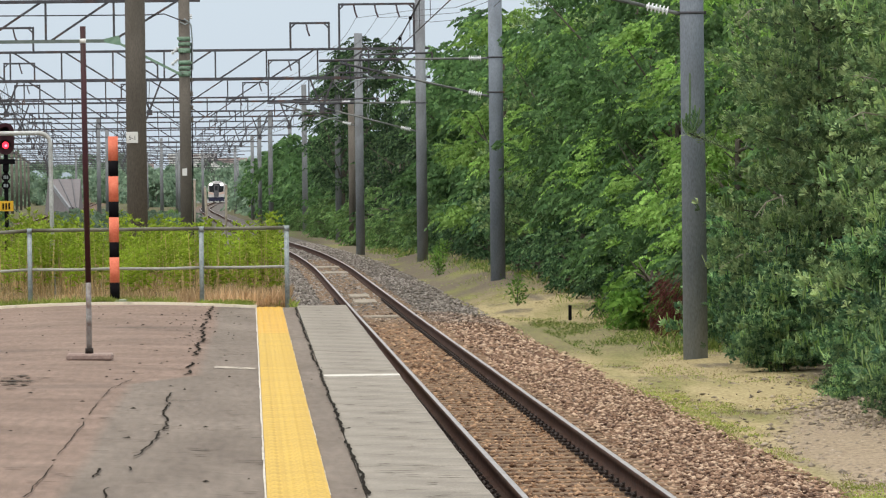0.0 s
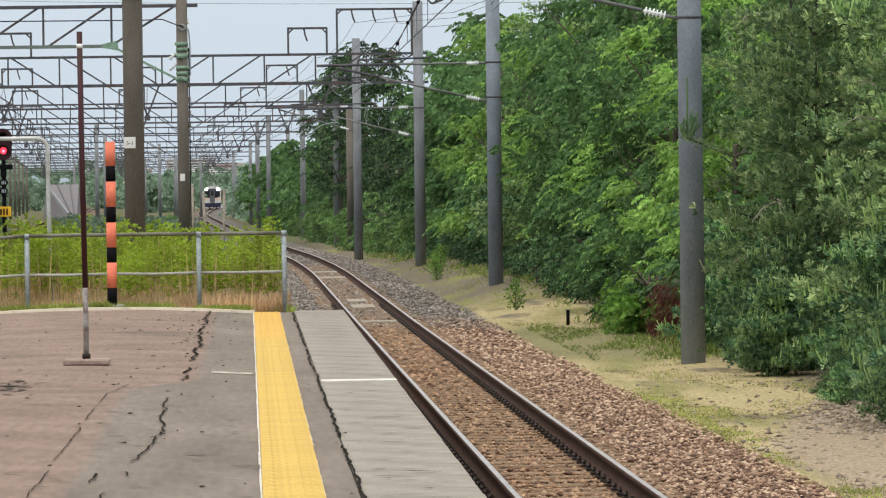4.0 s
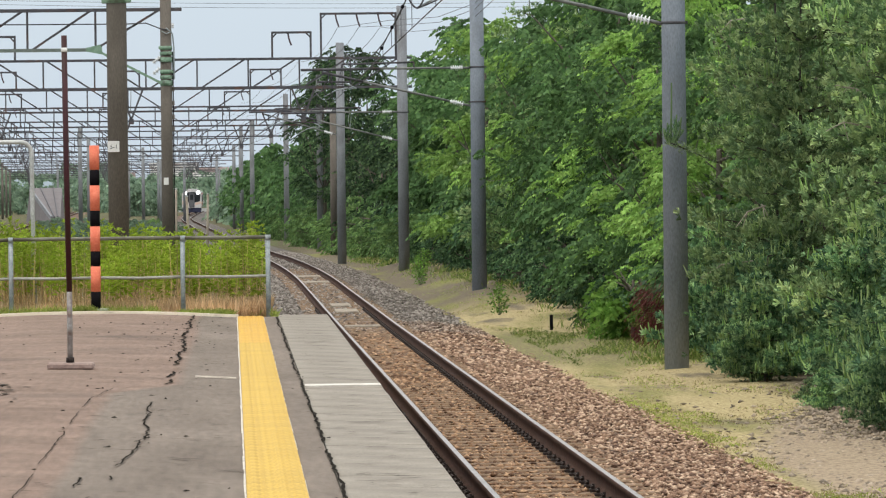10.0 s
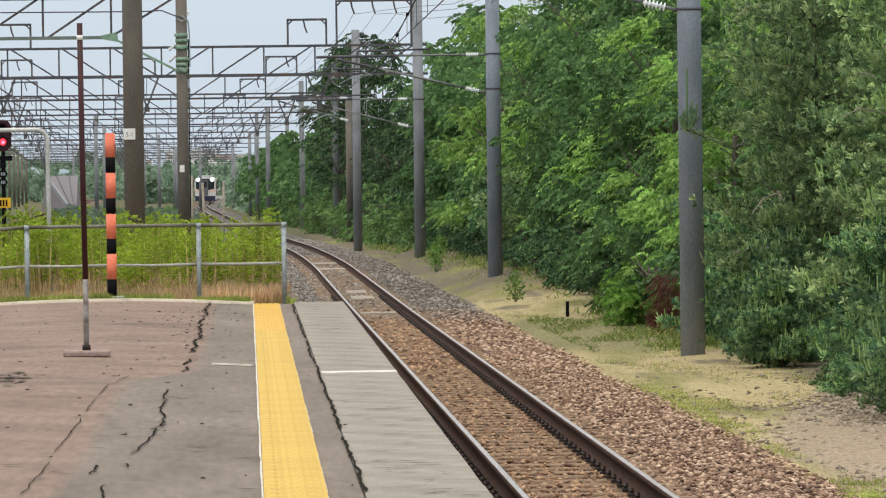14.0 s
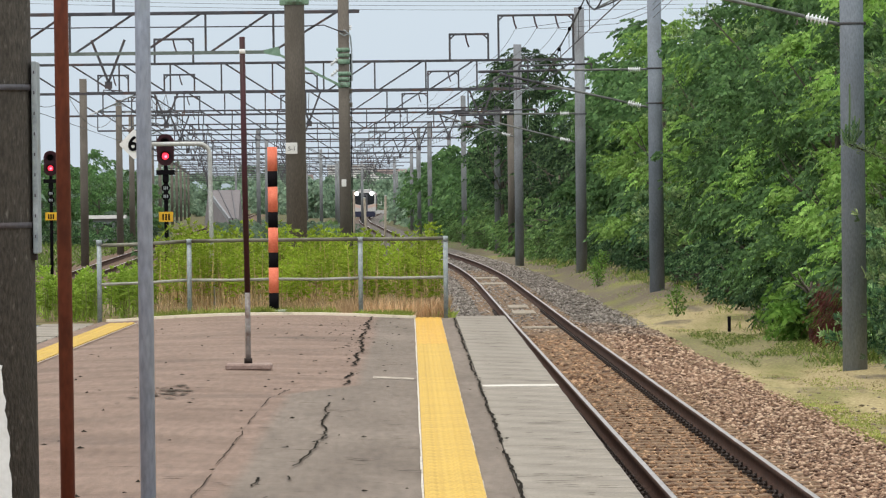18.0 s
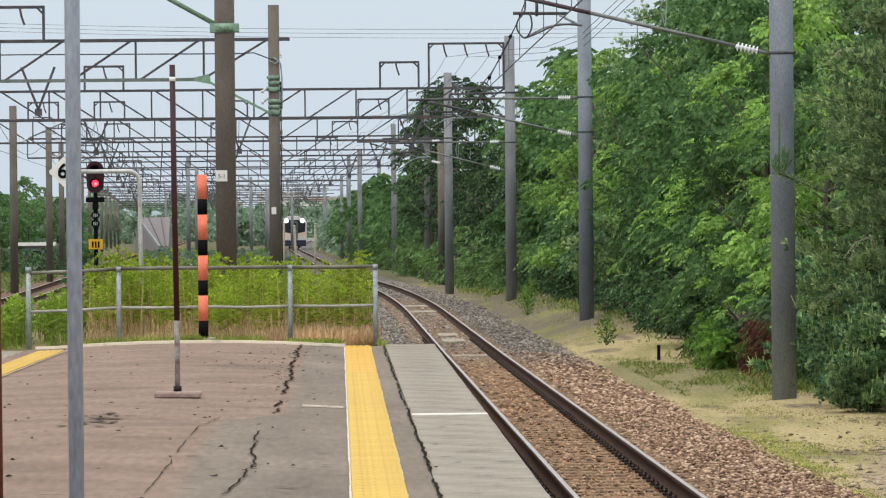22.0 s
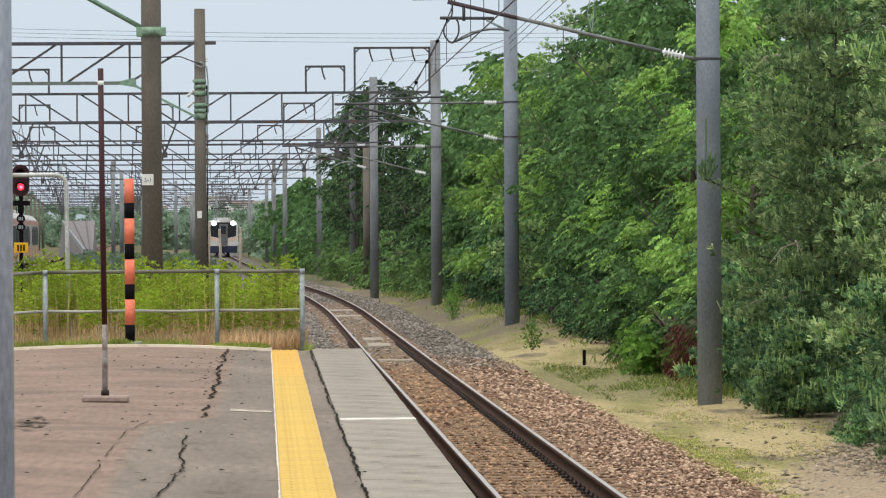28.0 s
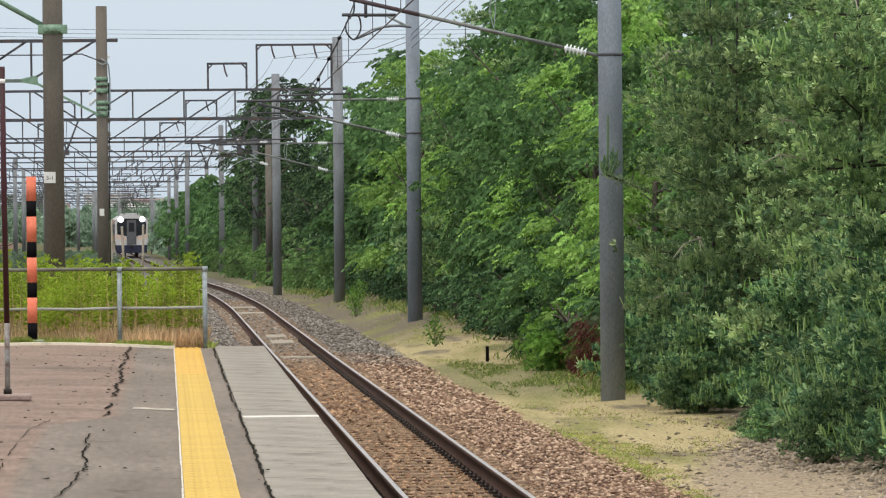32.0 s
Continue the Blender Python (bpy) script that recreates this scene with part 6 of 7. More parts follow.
def pine_crown(arms, shoots, small, name):
    """Small needle tufts standing up in flat pads on the branch ends, with pale upright candles."""
    tb, tw = [], []
    total = sum(r for _, _, r, _ in arms)
    for z, a, reach, lift in arms:
        out = np.array([math.cos(a), math.sin(a), 0])
        lat = np.array([-math.sin(a), math.cos(a), 0])
        count = max(6, round(shoots * reach / total))
        pads = 5
        for q in range(pads):
            s = (1.0, 0.78, 0.66, 0.42, 0.14)[q] * rng.uniform(0.9, 1.08)
            wide = (0.0, 0.34, -0.34, 0.1, 0.0)[q] * reach * rng.uniform(0.6, 1.2)
            hub = out * reach * s + lat * wide + np.array([0, 0, z + (lift + 0.12 * s) * reach * s + rng.normal() * 0.05])
            pr = (0.14 if small else 0.19) * rng.uniform(0.8, 1.4)
            for _ in range(count // pads):
                d = rng.normal(size=3) * np.array([1, 1, 0.36]) * pr
                if q == 4:
                    d[2] *= 4.5
                tb.append(hub + d)
                tw.append(out * 0.5 + d * 2.2 + np.array([0, 0, 0.6]) + rng.normal(size=3) * 0.22)
    tb, tw = np.array(tb), unit(np.array(tw))
    per = 14
    n = len(tb)
    axis = tw[:, None, :]
    out = rng.normal(size=(n, per, 3))
    out = unit(out - axis * (out * axis).sum(-1, keepdims=True))
    way = unit(out + axis * rng.uniform(0.4, 2.4, size=(n, per, 1)))
    length = rng.uniform(0.045, 0.1, size=(n, per, 1))
    side = unit(np.cross(way, rng.normal(size=way.shape))) * rng.uniform(0.009, 0.014, size=(n, per, 1))
    v = np.empty((n, 1 + 2 * per, 3))
    v[:, 0] = tb
    tip = tb[:, None, :] + way * length + axis * rng.uniform(0, 0.05, size=(n, per, 1))
    v[:, 1::2], v[:, 2::2] = tip + side, tip - side
    tri = np.stack([np.zeros(per, int), 1 + 2 * np.arange(per), 2 + 2 * np.arange(per)], -1)
    f = (np.arange(n) * (1 + 2 * per))[:, None, None] + tri[None]
    pieces = [(v.reshape(-1, 3), f.reshape(-1, 3), 0)]
    pick = rng.random(n) < (0.07 if small else 0.03)
    each = 4
    cn = int(pick.sum()) * each
    cb = np.repeat(tb[pick], each, axis=0) + rng.normal(size=(cn, 3)) * 0.045
    up = np.repeat(tw[pick] * 0.25, each, axis=0) + np.array([0, 0, 1.0]) + rng.normal(size=(cn, 3)) * 0.14
    v, f = candles(cb, up, rng.uniform(0.1, 0.24, cn), rng.uniform(0.011, 0.017, cn))
    pieces.append((v, f, 1))
    return joined(pieces, name, [NEEDLE_DEEP if small else NEEDLE, CANDLE])


def tree(kind, height, spread, low, label, category, dense, mat=None, size=0.11, at=None, group="", per=476):
    t = thing("pine_tree" if kind == "pine" else ("shrub" if height < 2.6 else "broadleaf_tree"), label, category, at, group)
    if kind == "pine":
        arms, bm = pine_arms(height, spread, low)
        part("trunk", bm, PINE_BARK, t)
        me = pine_crown(arms, dense, height < 3, "crown")
        if height > 3:
            for k in range(6):
                a, z = k * 1.1 + 2.2, height * rng.uniform(0.15, 0.75)
                r0 = spread * (1 - z / height * 0.7)
                p0 = Vector((math.cos(a) * r0 * 0.5, math.sin(a) * r0 * 0.5, z + 0.15))
                p2 = Vector((math.cos(a + 0.2) * r0 * 1.02, math.sin(a + 0.2) * r0 * 1.02, z + rng.uniform(-0.3, 0.25)))
                bm = B()
                tube(bm, [p0, p0.lerp(p2, 0.6) + Vector((0, 0, 0.1)), p2], 0.016, 5, 0.005)
                q = p0.lerp(p2, 0.6) + Vector((0, 0, 0.1))
                tube(bm, [q, q + Vector((rng.uniform(-0.2, 0.2), rng.uniform(-0.2, 0.2), -0.25))], 0.009, 5, 0.004)
                part("dead_branch", bm, DEAD_WOOD, t, "pale bare dead branch")
    else:
        bm = limbs(height, spread * 0.85, 7, rng.uniform(-0.3, 0.3))
        part("trunk", bm, BARK, t)
        me = broad_crown(height, spread, low, dense, per, size, "crown", mat, 1.6 if mat is LEAF_DARK else 2.6)
    piece("crown", me, t)
    return t


def foot(y):
    """The edge of the undergrowth along the verge."""
    return float(np.interp(y, [84, 103, 118, 128, 135, 173, 215], [7.85, 7.5, 7.6, 7.6, 6.9, 6.2, 5.6]))


def place(proto, x, y, s=1.0, turn=0.0):
    c = copy_thing(proto, pose(x, y, verge_z(x, y), 0, 0, turn))
    c.scale = (s, s, s * float(rng.uniform(0.94, 1.08, 2)[1]))
    return c


pine_a = tree("pine", 7.6, 2.0, 0.5, "dense young pine with pale upright shoots", "tree", 4300, at=pose(9.1, 66, verge_z(9.1, 66)), group="lineside trees")
pine_b = tree("pine", 6.6, 1.8, 0.3, "bushy young pine with pale upright shoots", "tree", 3700, at=pose(8.5, 74.5, verge_z(8.5, 75), 0, 0, 80), group="lineside trees")
pine_bush = tree("pine", 2.3, 1.25, 0.05, "low bushy pine sapling with pale shoots", "shrub", 1900, at=pose(8.5, 61.3, verge_z(8.5, 61.3)), group="lineside shrubs")
loc_a = tree("broad", 7.6, 2.5, 1.0, "leafy locust tree with drooping fresh green sprays", "tree", 27, LEAF, 0.118, pose(12.9, 93, verge_z(12.9, 93)), "lineside trees")
loc_b = tree("broad", 8.3, 2.7, 1.2, "tall locust tree with layered green sprays", "tree", 29, LEAF, 0.122, pose(13.4, 101, verge_z(13.4, 101)), "lineside trees")
oak_a = tree("broad", 6.6, 2.4, 0.6, "dark green broadleaf tree at the edge of the line", "tree", 21, LEAF_DARK, 0.18, pose(10.0, 124, verge_z(10, 124)), "lineside trees")
oak_b = tree("broad", 7.4, 2.5, 0.8, "dark green broadleaf tree leaning over the verge", "tree", 27, LEAF_DARK, 0.125, pose(9.6, 110, verge_z(9.6, 110)), "lineside trees")
shrub_a = tree("broad", 2.2, 1.2, 0.1, "leafy shrub at the foot of the trees, shade in its colour", "shrub", 9, LEAF_SHADE, 0.15, pose(9.3, 88, verge_z(9.3, 88)), "lineside shrubs", 224)
shrub_b = tree("broad", 2.0, 1.2, 0.1, "mid green leafy bush beside the far track", "shrub", 9, LEAF_MID, 0.16, pose(7.2, 181, verge_z(7.2, 181)), "lineside shrubs", 224)
vine = tree("broad", 1.9, 0.75, 0.12, "bright green leafy vine shrub beside the pole", "shrub", 4, LEAF_BRIGHT, 0.17, pose(8.7, 99, verge_z(8.7, 99)), "lineside shrubs")

# nearer pines
for x, y, s, turn in ((10.6, 62, 1.0, 50), (9.2, 57, 0.95, 170), (10.8, 71, 1.05, 220), (11.8, 66, 1.1, 10), (8.9, 82, 0.92, 290), (10.6, 79, 1.08, 140), (11.0, 55, 1.0, 85), (12.6, 75, 1.1, 200), (12.4, 60, 1.1, 260), (9.4, 51, 1.0, 40)):
    place(pine_a if rng.random() < 0.5 else pine_b, x, y, s, turn)
for x, y, s, turn in ((7.58, 71.5, 0.64, 30), (8.8, 69.5, 0.9, 190), (8.3, 57.0, 1.0, 100), (7.95, 54, 0.75, 200), (7.85, 73.5, 0.75, 250), (8.0, 77, 0.8, 330), (8.1, 83, 0.85, 60), (8.7, 50.5, 1.0, 140), (7.72, 60.0, 0.5, 10), (7.45, 63.2, 0.26, 80), (7.3, 61.6, 0.22, 130), (7.62, 61.5, 0.32, 20), (7.3, 56.0, 0.35, 160), (7.45, 72.0, 0.42, 220), (7.6, 74.5, 0.45, 300)):
    place(pine_bush, x, y, s, turn)
# broadleaf wall: an uneven front with bays, and a fuller row behind
y = 86.0
while y < 215:
    q = loc_a if rng.random() < (0.85 if y < 125 else 0.15) else (oak_b if y < 130 else oak_a)
    k = float(rng.uniform(0.76, 0.92)) if y < 118 else float(rng.uniform(0.9, 1.12)) if y < 130 else float(rng.uniform(1.0, 1.22))
    place(q, foot(y) + (3.1 if q is loc_a else 2.8) * k + float(rng.choice([0.0, 0.1, 0.3, 1.6, 2.2])), y, k, float(rng.uniform(0, 360)))
    y += float(rng.uniform(6.0, 9.0))
y = 88.0
while y < 215:
    place(loc_b if rng.random() < (0.6 if y < 130 else 0.25) else (oak_b if y < 130 else oak_a), 13.2 + float(rng.uniform(-0.8, 0.8)), y, float(rng.uniform(1.0, 1.25)) if y < 130 else float(rng.uniform(0.86, 1.05)), float(rng.uniform(0, 360)))
    y += 7.0
y = 84.0
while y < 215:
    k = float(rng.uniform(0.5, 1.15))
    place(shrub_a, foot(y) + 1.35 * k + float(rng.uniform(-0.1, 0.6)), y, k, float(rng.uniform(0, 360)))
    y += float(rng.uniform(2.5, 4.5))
for x, y, s in ((7.72, 91.5, 0.62), (7.55, 94.5, 0.8), (7.85, 99.5, 0.75)):
    place(vine, x, y, s, float(rng.uniform(0, 360)))
for q, x, y, s in ((oak_b, 10.4, 139, 1.15), (pine_a, 8.3, 139, 1.05), (oak_b, 9.4, 119.5, 1.12), (pine_b, 9.3, 131, 1.2), (oak_a, 8.2, 184, 1.12), (oak_b, 10.2, 127, 1.18), (oak_b, 10.0, 91, 0.98), (oak_b, 10.9, 98, 1.08), (oak_b, 8.3, 126.5, 0.7), (loc_a, 8.75, 98, 0.64), (loc_a, 8.45, 136, 0.86), (loc_a, 8.0, 155, 0.98), (loc_a, 9.3, 133, 0.88), (oak_b, 9.2, 110, 0.98), (oak_b, 9.0, 104, 0.9), (shrub_a, 7.75, 123, 0.62), (shrub_a, 7.55, 118.5, 0.5), (shrub_a, 8.1, 120, 0.85), (shrub_a, 7.9, 114.5, 0.55), (shrub_a, 8.0, 110, 0.6), (shrub_a, 7.35, 128.5, 0.5), (shrub_a, 7.6, 126, 0.62), (shrub_a, 7.75, 104, 0.6), (shrub_a, 7.7, 99, 0.55), (shrub_a, 7.75, 94.5, 0.5), (shrub_a, 7.05, 132.5, 0.4), (oak_a, 11.8, 140, 1.1), (oak_a, 11.4, 150, 1.12), (oak_a, 11.0, 160, 1.1), (oak_a, 10.6, 172, 1.12), (oak_a, 11.6, 133, 1.1), (oak_b, 10.4, 105, 1.05), (oak_b, 11.2, 119, 1.15), (loc_a, 9.4, 96, 0.84), (loc_a, 9.0, 107, 0.84), (loc_a, 9.3, 118, 0.8), (oak_b, 8.9, 125, 0.75), (loc_a, 10.6, 100, 1.0), (oak_a, 9.6, 129, 0.95), (oak_a, 9.0, 178, 1.15), (oak_a, 9.6, 188, 1.25), (oak_a, 9.3, 166, 1.1), (shrub_a, 9.0, 121.5, 0.6), (shrub_a, 9.0, 117, 0.7), (shrub_a, 8.3, 88, 0.5), (shrub_a, 8.2, 95, 0.55), (shrub_a, 8.15, 100, 0.55), (shrub_a, 8.3, 106, 0.5), (shrub_a, 8.7, 112, 0.55)):
    place(q, x, y, s, float(rng.uniform(0, 360)))
y = 178.0
while y < 340:
    place(shrub_b, track_main(y) + 4.0 + float(rng.uniform(-0.2, 1.2)), y, float(rng.uniform(0.4, 0.95)), float(rng.uniform(0, 360)))
    y += float(rng.uniform(3.0, 6.0))
# far trees along the curve, dark pines with gaps of sky
far_pine = thing("pine_tree", "tall dark pine with open branches and sky gaps", "tree", pose(4.8, 262, verge_z(4.8, 262)), "lineside trees")
bm = limbs(9.5, 2.2, 8)
part("trunk", bm, BARK, far_pine)
piece("crown", broad_crown(9.6, 1.9, 2.6, 30, 252, 0.17, "crown", LEAF_PINE, 1.0), far_pine)
for x, y, s in ((6.3, 268, 1.08), (5.2, 290, 0.95), (7.6, 280, 1.0)):
    place(far_pine, x, y, s, float(rng.uniform(0, 360)))
far_tree = thing("broadleaf_tree", "distant dark green tree beside the line", "tree", pose(8.4, 222, verge_z(8, 222)), "lineside trees")
bm = limbs(6.5, 2.0, 5)
part("trunk", bm, BARK, far_tree)
piece("crown", broad_crown(6.3, 2.4, 0.4, 18, 252, 0.2, "crown", LEAF_PINE, 1.3), far_tree)


def woods(name, spots, label, leaves, size, mat):
    """Many far trees, too far off to tell apart, as one mesh of leaves and stems."""
    me = broad_crown(6.3, 2.5, 0.3, 9, leaves, size, "wood", mat)
    v0 = np.empty(len(me.vertices) * 3, np.float32)
    me.vertices.foreach_get("co", v0)
    f0 = np.empty(len(me.loops), np.int32)
    me.loops.foreach_get("vertex_index", f0)
    v0, f0 = v0.reshape(-1, 3), f0.reshape(-1, 3)
    bpy.data.meshes.remove(me)
    stem = np.array([[-0.12, -0.12, -0.3], [0.12, -0.12, -0.3], [0, 0.14, -0.3], [0.02, 0, 4.6]])
    vs, fs, ix, o = [], [], [], 0
    for x, y, s in spots:
        a = rng.uniform(0, 6.28)
        turn = np.array([[math.cos(a), -math.sin(a), 0], [math.sin(a), math.cos(a), 0], [0, 0, 1]])
        base = np.array([x, y, verge_z(x, y)])
        for v, f, i in ((v0, f0, 0), (stem, np.array([[0, 1, 3], [1, 2, 3], [2, 0, 3]]), 1)):
            vs.append(v @ turn.T * (s * np.array([1, 1, rng.uniform(0.92, 1.1)])) + base)
            fs.append(f + o)
            ix.append(np.full(len(f), i))
            o += len(v)
    tagged(new(name, mesh_np(name, np.concatenate(vs), np.concatenate(fs), [mat, BARK], np.concatenate(ix))), label, "woods", kind="stuff")


# an added belt of trees blocks the sky light behind the lineside rows
spots, y = [], 46.0
while y < 215:
    spots += [(15.6 + rng.uniform(-0.8, 1.0), y, rng.uniform(0.95, 1.2)), (18.6 + rng.uniform(-0.8, 1.0), y + 2, rng.uniform(1.0, 1.25))]
    y += 4.2
woods("wood_behind", spots, "added wood that blocks sky light behind the lineside trees", 126, 0.5, LEAF_SHADE)
y = 226.0
while y < 300:
    place(shrub_b, track_main(y) + 5.0 + float(rng.uniform(-0.3, 0.6)), y + 3, float(rng.uniform(0.9, 1.35)), float(rng.uniform(0, 360)))
    for dx in (6.4, 9.6):
        place(far_tree, track_main(y) + dx + float(rng.uniform(-0.6, 1.0)), y, float(rng.uniform(0.75, 1.0)) * (1.0 if y < 245 else 0.85), float(rng.uniform(0, 360)))
    y += 6.0
spots = []
near_spots = []
while y < 640:
    for dx in (5.8, 9.5):
        (near_spots if y < 470 else spots).append((track_main(y) + dx + rng.uniform(-0.6, 1.0), y, rng.uniform(0.55, 0.8) if y < 330 or y > 470 else rng.uniform(0.85, 1.08)))
    y += 6.0
woods("curve_woods", near_spots, "dark green trees along the curving track", 168, 0.4, LEAF_DARK)
# trees beyond the tracks on the other side and across the distance
for k in range(70):
    y = rng.uniform(300, 1000)
    spots.append((-24 - (y - 300) * 0.06 - rng.uniform(0, 30), y, rng.uniform(0.8, 1.3)))
for k in range(16):
    spots.append((-42 + k * 1.1, rng.uniform(370, 420), rng.uniform(0.7, 0.95)))
for k in range(90):
    y = rng.uniform(520, 900)
    spots.append((track_left(y) - 6 - rng.uniform(0, 60), y, rng.uniform(0.4, 0.8)))
for k in range(9):
    spots.append((-16.2 + k * 0.65, rng.uniform(770, 830), rng.uniform(0.95, 1.15)))
for k in range(46):
    spots.append((-70 + k * 2.6, rng.uniform(930, 1300), rng.uniform(1.1, 1.9)))
scrub = []
for k in range(330):
    x, y = rng.uniform(-30, 0), rng.uniform(335, 385)
    if min(abs(x - track_main(y)), abs(x - track_through(y))) > 2.4:
        scrub.append((x, y, rng.uniform(0.12, 0.22) if x > -14.5 else rng.uniform(0.16, 0.4)))
woods("far_scrub", scrub, "low green scrub between the distant tracks", 56, 0.8, LEAF_HAZE)
woods("far_woods", spots, "distant woods along the railway, haze painted into the green", 84, 0.72, LEAF_HAZE)
for x, y, k in ((-25.2, 345, 0.85), (-23.6, 338, 0.82), (-22.2, 350, 0.9), (-21.0, 341, 0.8), (-19.4, 346, 0.72), (-24.4, 356, 0.95), (-18.3, 352, 0.6)):
    place(oak_a, x, y, k, float(rng.uniform(0, 360)))
for x, y, k in ((-21.0, 312, 0.85), (-19.9, 308, 0.75), (-18.9, 306, 0.8), (-17.9, 309, 0.8), (-17.0, 312, 0.5), (-22.6, 320, 0.8), (-15.6, 290, 0.5), (-14.0, 262, 0.42), (-12.8, 240, 0.4)):
    place(shrub_a, x, y, k, float(rng.uniform(0, 360)))
for k in range(26):
    y = float(rng.uniform(190, 520))
    x = track_main(y) - 2.8 - float(rng.uniform(0.0, 6.0))
    place(shrub_b, x, y, float(rng.uniform(0.22, 0.45)), float(rng.uniform(0, 360)))
sapling = thing("sapling", "small pale green sapling on the verge", "plant", pose(6.02, 113.5, verge_z(6.02, 113.5)), "verge saplings")
for k in range(7):
    bm = B()
    tube(bm, [(0, 0, -0.05), (rng.uniform(-0.2, 0.2), rng.uniform(-0.2, 0.2), rng.uniform(0.3, 0.6))], 0.008, 5, 0.004)
    part("stem", bm, BARK, sapling)
n = 240
c = np.column_stack([rng.normal(0, 0.13, n), rng.normal(0, 0.13, n), rng.uniform(0.03, 0.6, n)])
v, f = blades(c, np.column_stack([rng.normal(0, 1, n), rng.normal(0, 1, n), rng.uniform(0.1, 1, n)]), rng.uniform(0.06, 0.12, n), np.full(n, 0.04))
piece("leaves", mesh_np("leaves", v, f, [LEAF_BRIGHT]), sapling)
for x, y, s in ((7.15, 103, 0.6), (7.0, 97, 0.5), (5.6, 150, 0.9), (5.9, 158, 1.0), (6.3, 166, 1.1), (6.6, 124, 0.5)):
    place(sapling, x, y, s, float(rng.uniform(0, 360)))


def foot_weeds(n):
    """Rank green and straw weeds where the verge meets the undergrowth."""
    y = 82 + 134 * rng.uniform(0, 1, n) ** 1.5
    edge = np.array([foot(v) if v > 84 else np.interp(v, [62, 72, 80], [7.9, 7.3, 7.2]) for v in y])
    x = edge + rng.normal(0.05, 0.3, n)
    keep = np.array([noise.noise(Vector((a * 1.3, b * 0.25, 2))) > 0.02 for a, b in zip(x, y)])
    x, y = x[keep], y[keep]
    n = len(x)
    z = np.array([verge_z(a, b) for a, b in zip(x, y)]) - 0.02
    tall = 0.1 + 0.26 * rng.uniform(0, 1, n) ** 2
    way = np.column_stack([rng.normal(0, 0.45, n), rng.normal(0, 0.45, n), np.ones(n)])
    v, f = blades(np.column_stack([x, y, z]), way, tall, rng.uniform(0.012, 0.03, n), 0.25)
    straw = (rng.random(n) < 0.12).astype(int)
    return mesh_np("foot_weeds", v, f, [ROUGH_GRASS, STRAW], straw)


ROUGH_GRASS = leaf_material("rough_green_grass", (0.09, 0.14, 0.03), (0.15, 0.21, 0.05), (0.24, 0.3, 0.08), 0.4)
tagged(new("foot_weeds", foot_weeds(16000)), "rank green weeds along the foot of the trees", "weeds", kind="stuff")

# a pine branch with upright shoots reaching in front of the pole
sprig = thing("pine_branch", "pine branch tip with tall upright shoots in front of the pole", "branch", pose(6.58, 75.2, 2.05))
bm = B()
tube(bm, [(0.75, 0.3, -0.3), (0.4, 0.12, -0.16), (0.0, 0.0, 0.0)], 0.016, 6, 0.009)
part("twig", bm, PINE_BARK, sprig)
for u, w, h in ((-0.03, 0.0, 0.3), (0.03, 0.1, 0.9), (0.09, 0.02, 0.42), (0.15, 0.0, 0.38), (-0.08, 0.04, 0.22)):
    bm = B()
    tube(bm, [(u * 0.4, w * 0.3, 0.0), (u, w * 0.5, h * 0.5), (u * 1.15, w * 0.5, h)], 0.016, 6, 0.012)
    part("shoot", bm, NEEDLE, sprig, "dark green upright shoot")
n = 420
c = np.column_stack([rng.uniform(-0.05, 0.7, n), rng.normal(0.1, 0.07, n), np.zeros(n)])
c[:, 2] = -0.4 * c[:, 0] + rng.normal(0, 0.03, n)
v, f = blades(c, np.column_stack([rng.normal(0, 0.7, n), rng.normal(0, 0.7, n), rng.uniform(0.0, 1, n)]), rng.uniform(0.06, 0.11, n), np.full(n, 0.014))
piece("needles", mesh_np("needles", v, f, [NEEDLE]), sprig)
tufts = []
for u, w, h in ((-0.03, 0.0, 0.3), (0.09, 0.02, 0.42), (0.15, 0.0, 0.38), (-0.08, 0.04, 0.22), (0.22, 0.05, 0.2)):
    n = 90
    k = rng.uniform(0.05, 0.75, n)
    c = np.column_stack([u * (0.4 + 0.7 * k), np.full(n, w * 0.45), h * k])
    a = rng.uniform(0, 6.28, n)
    v, f = blades(c, np.column_stack([np.cos(a) * 0.5, np.sin(a) * 0.5, np.ones(n)]), rng.uniform(0.06, 0.1, n), np.full(n, 0.01))
    tufts.append((v, f, 0))
piece("shoot_needles", joined(tufts, "shoot_needles", [NEEDLE_DEEP]), sprig)
dead = thing("dead_fronds", "rust red dead pine branch hanging beside the pole", "branch", pose(7.22, 86, verge_z(7.2, 86)))
bm = B()
for p0, p1, p2 in (((0.3, 0.1, 1.25), (0.05, 0.0, 1.05), (-0.22, -0.05, 0.6)), ((0.25, 0.1, 1.05), (0.1, 0.0, 0.85), (-0.02, -0.05, 0.4)), ((0.3, 0.05, 0.9), (0.2, 0.0, 0.65), (0.12, -0.02, 0.3))):
    tube(bm, [p0, p1, p2], 0.012, 5, 0.005)
part("twigs", bm, PINE_BARK, dead)
pcs = []
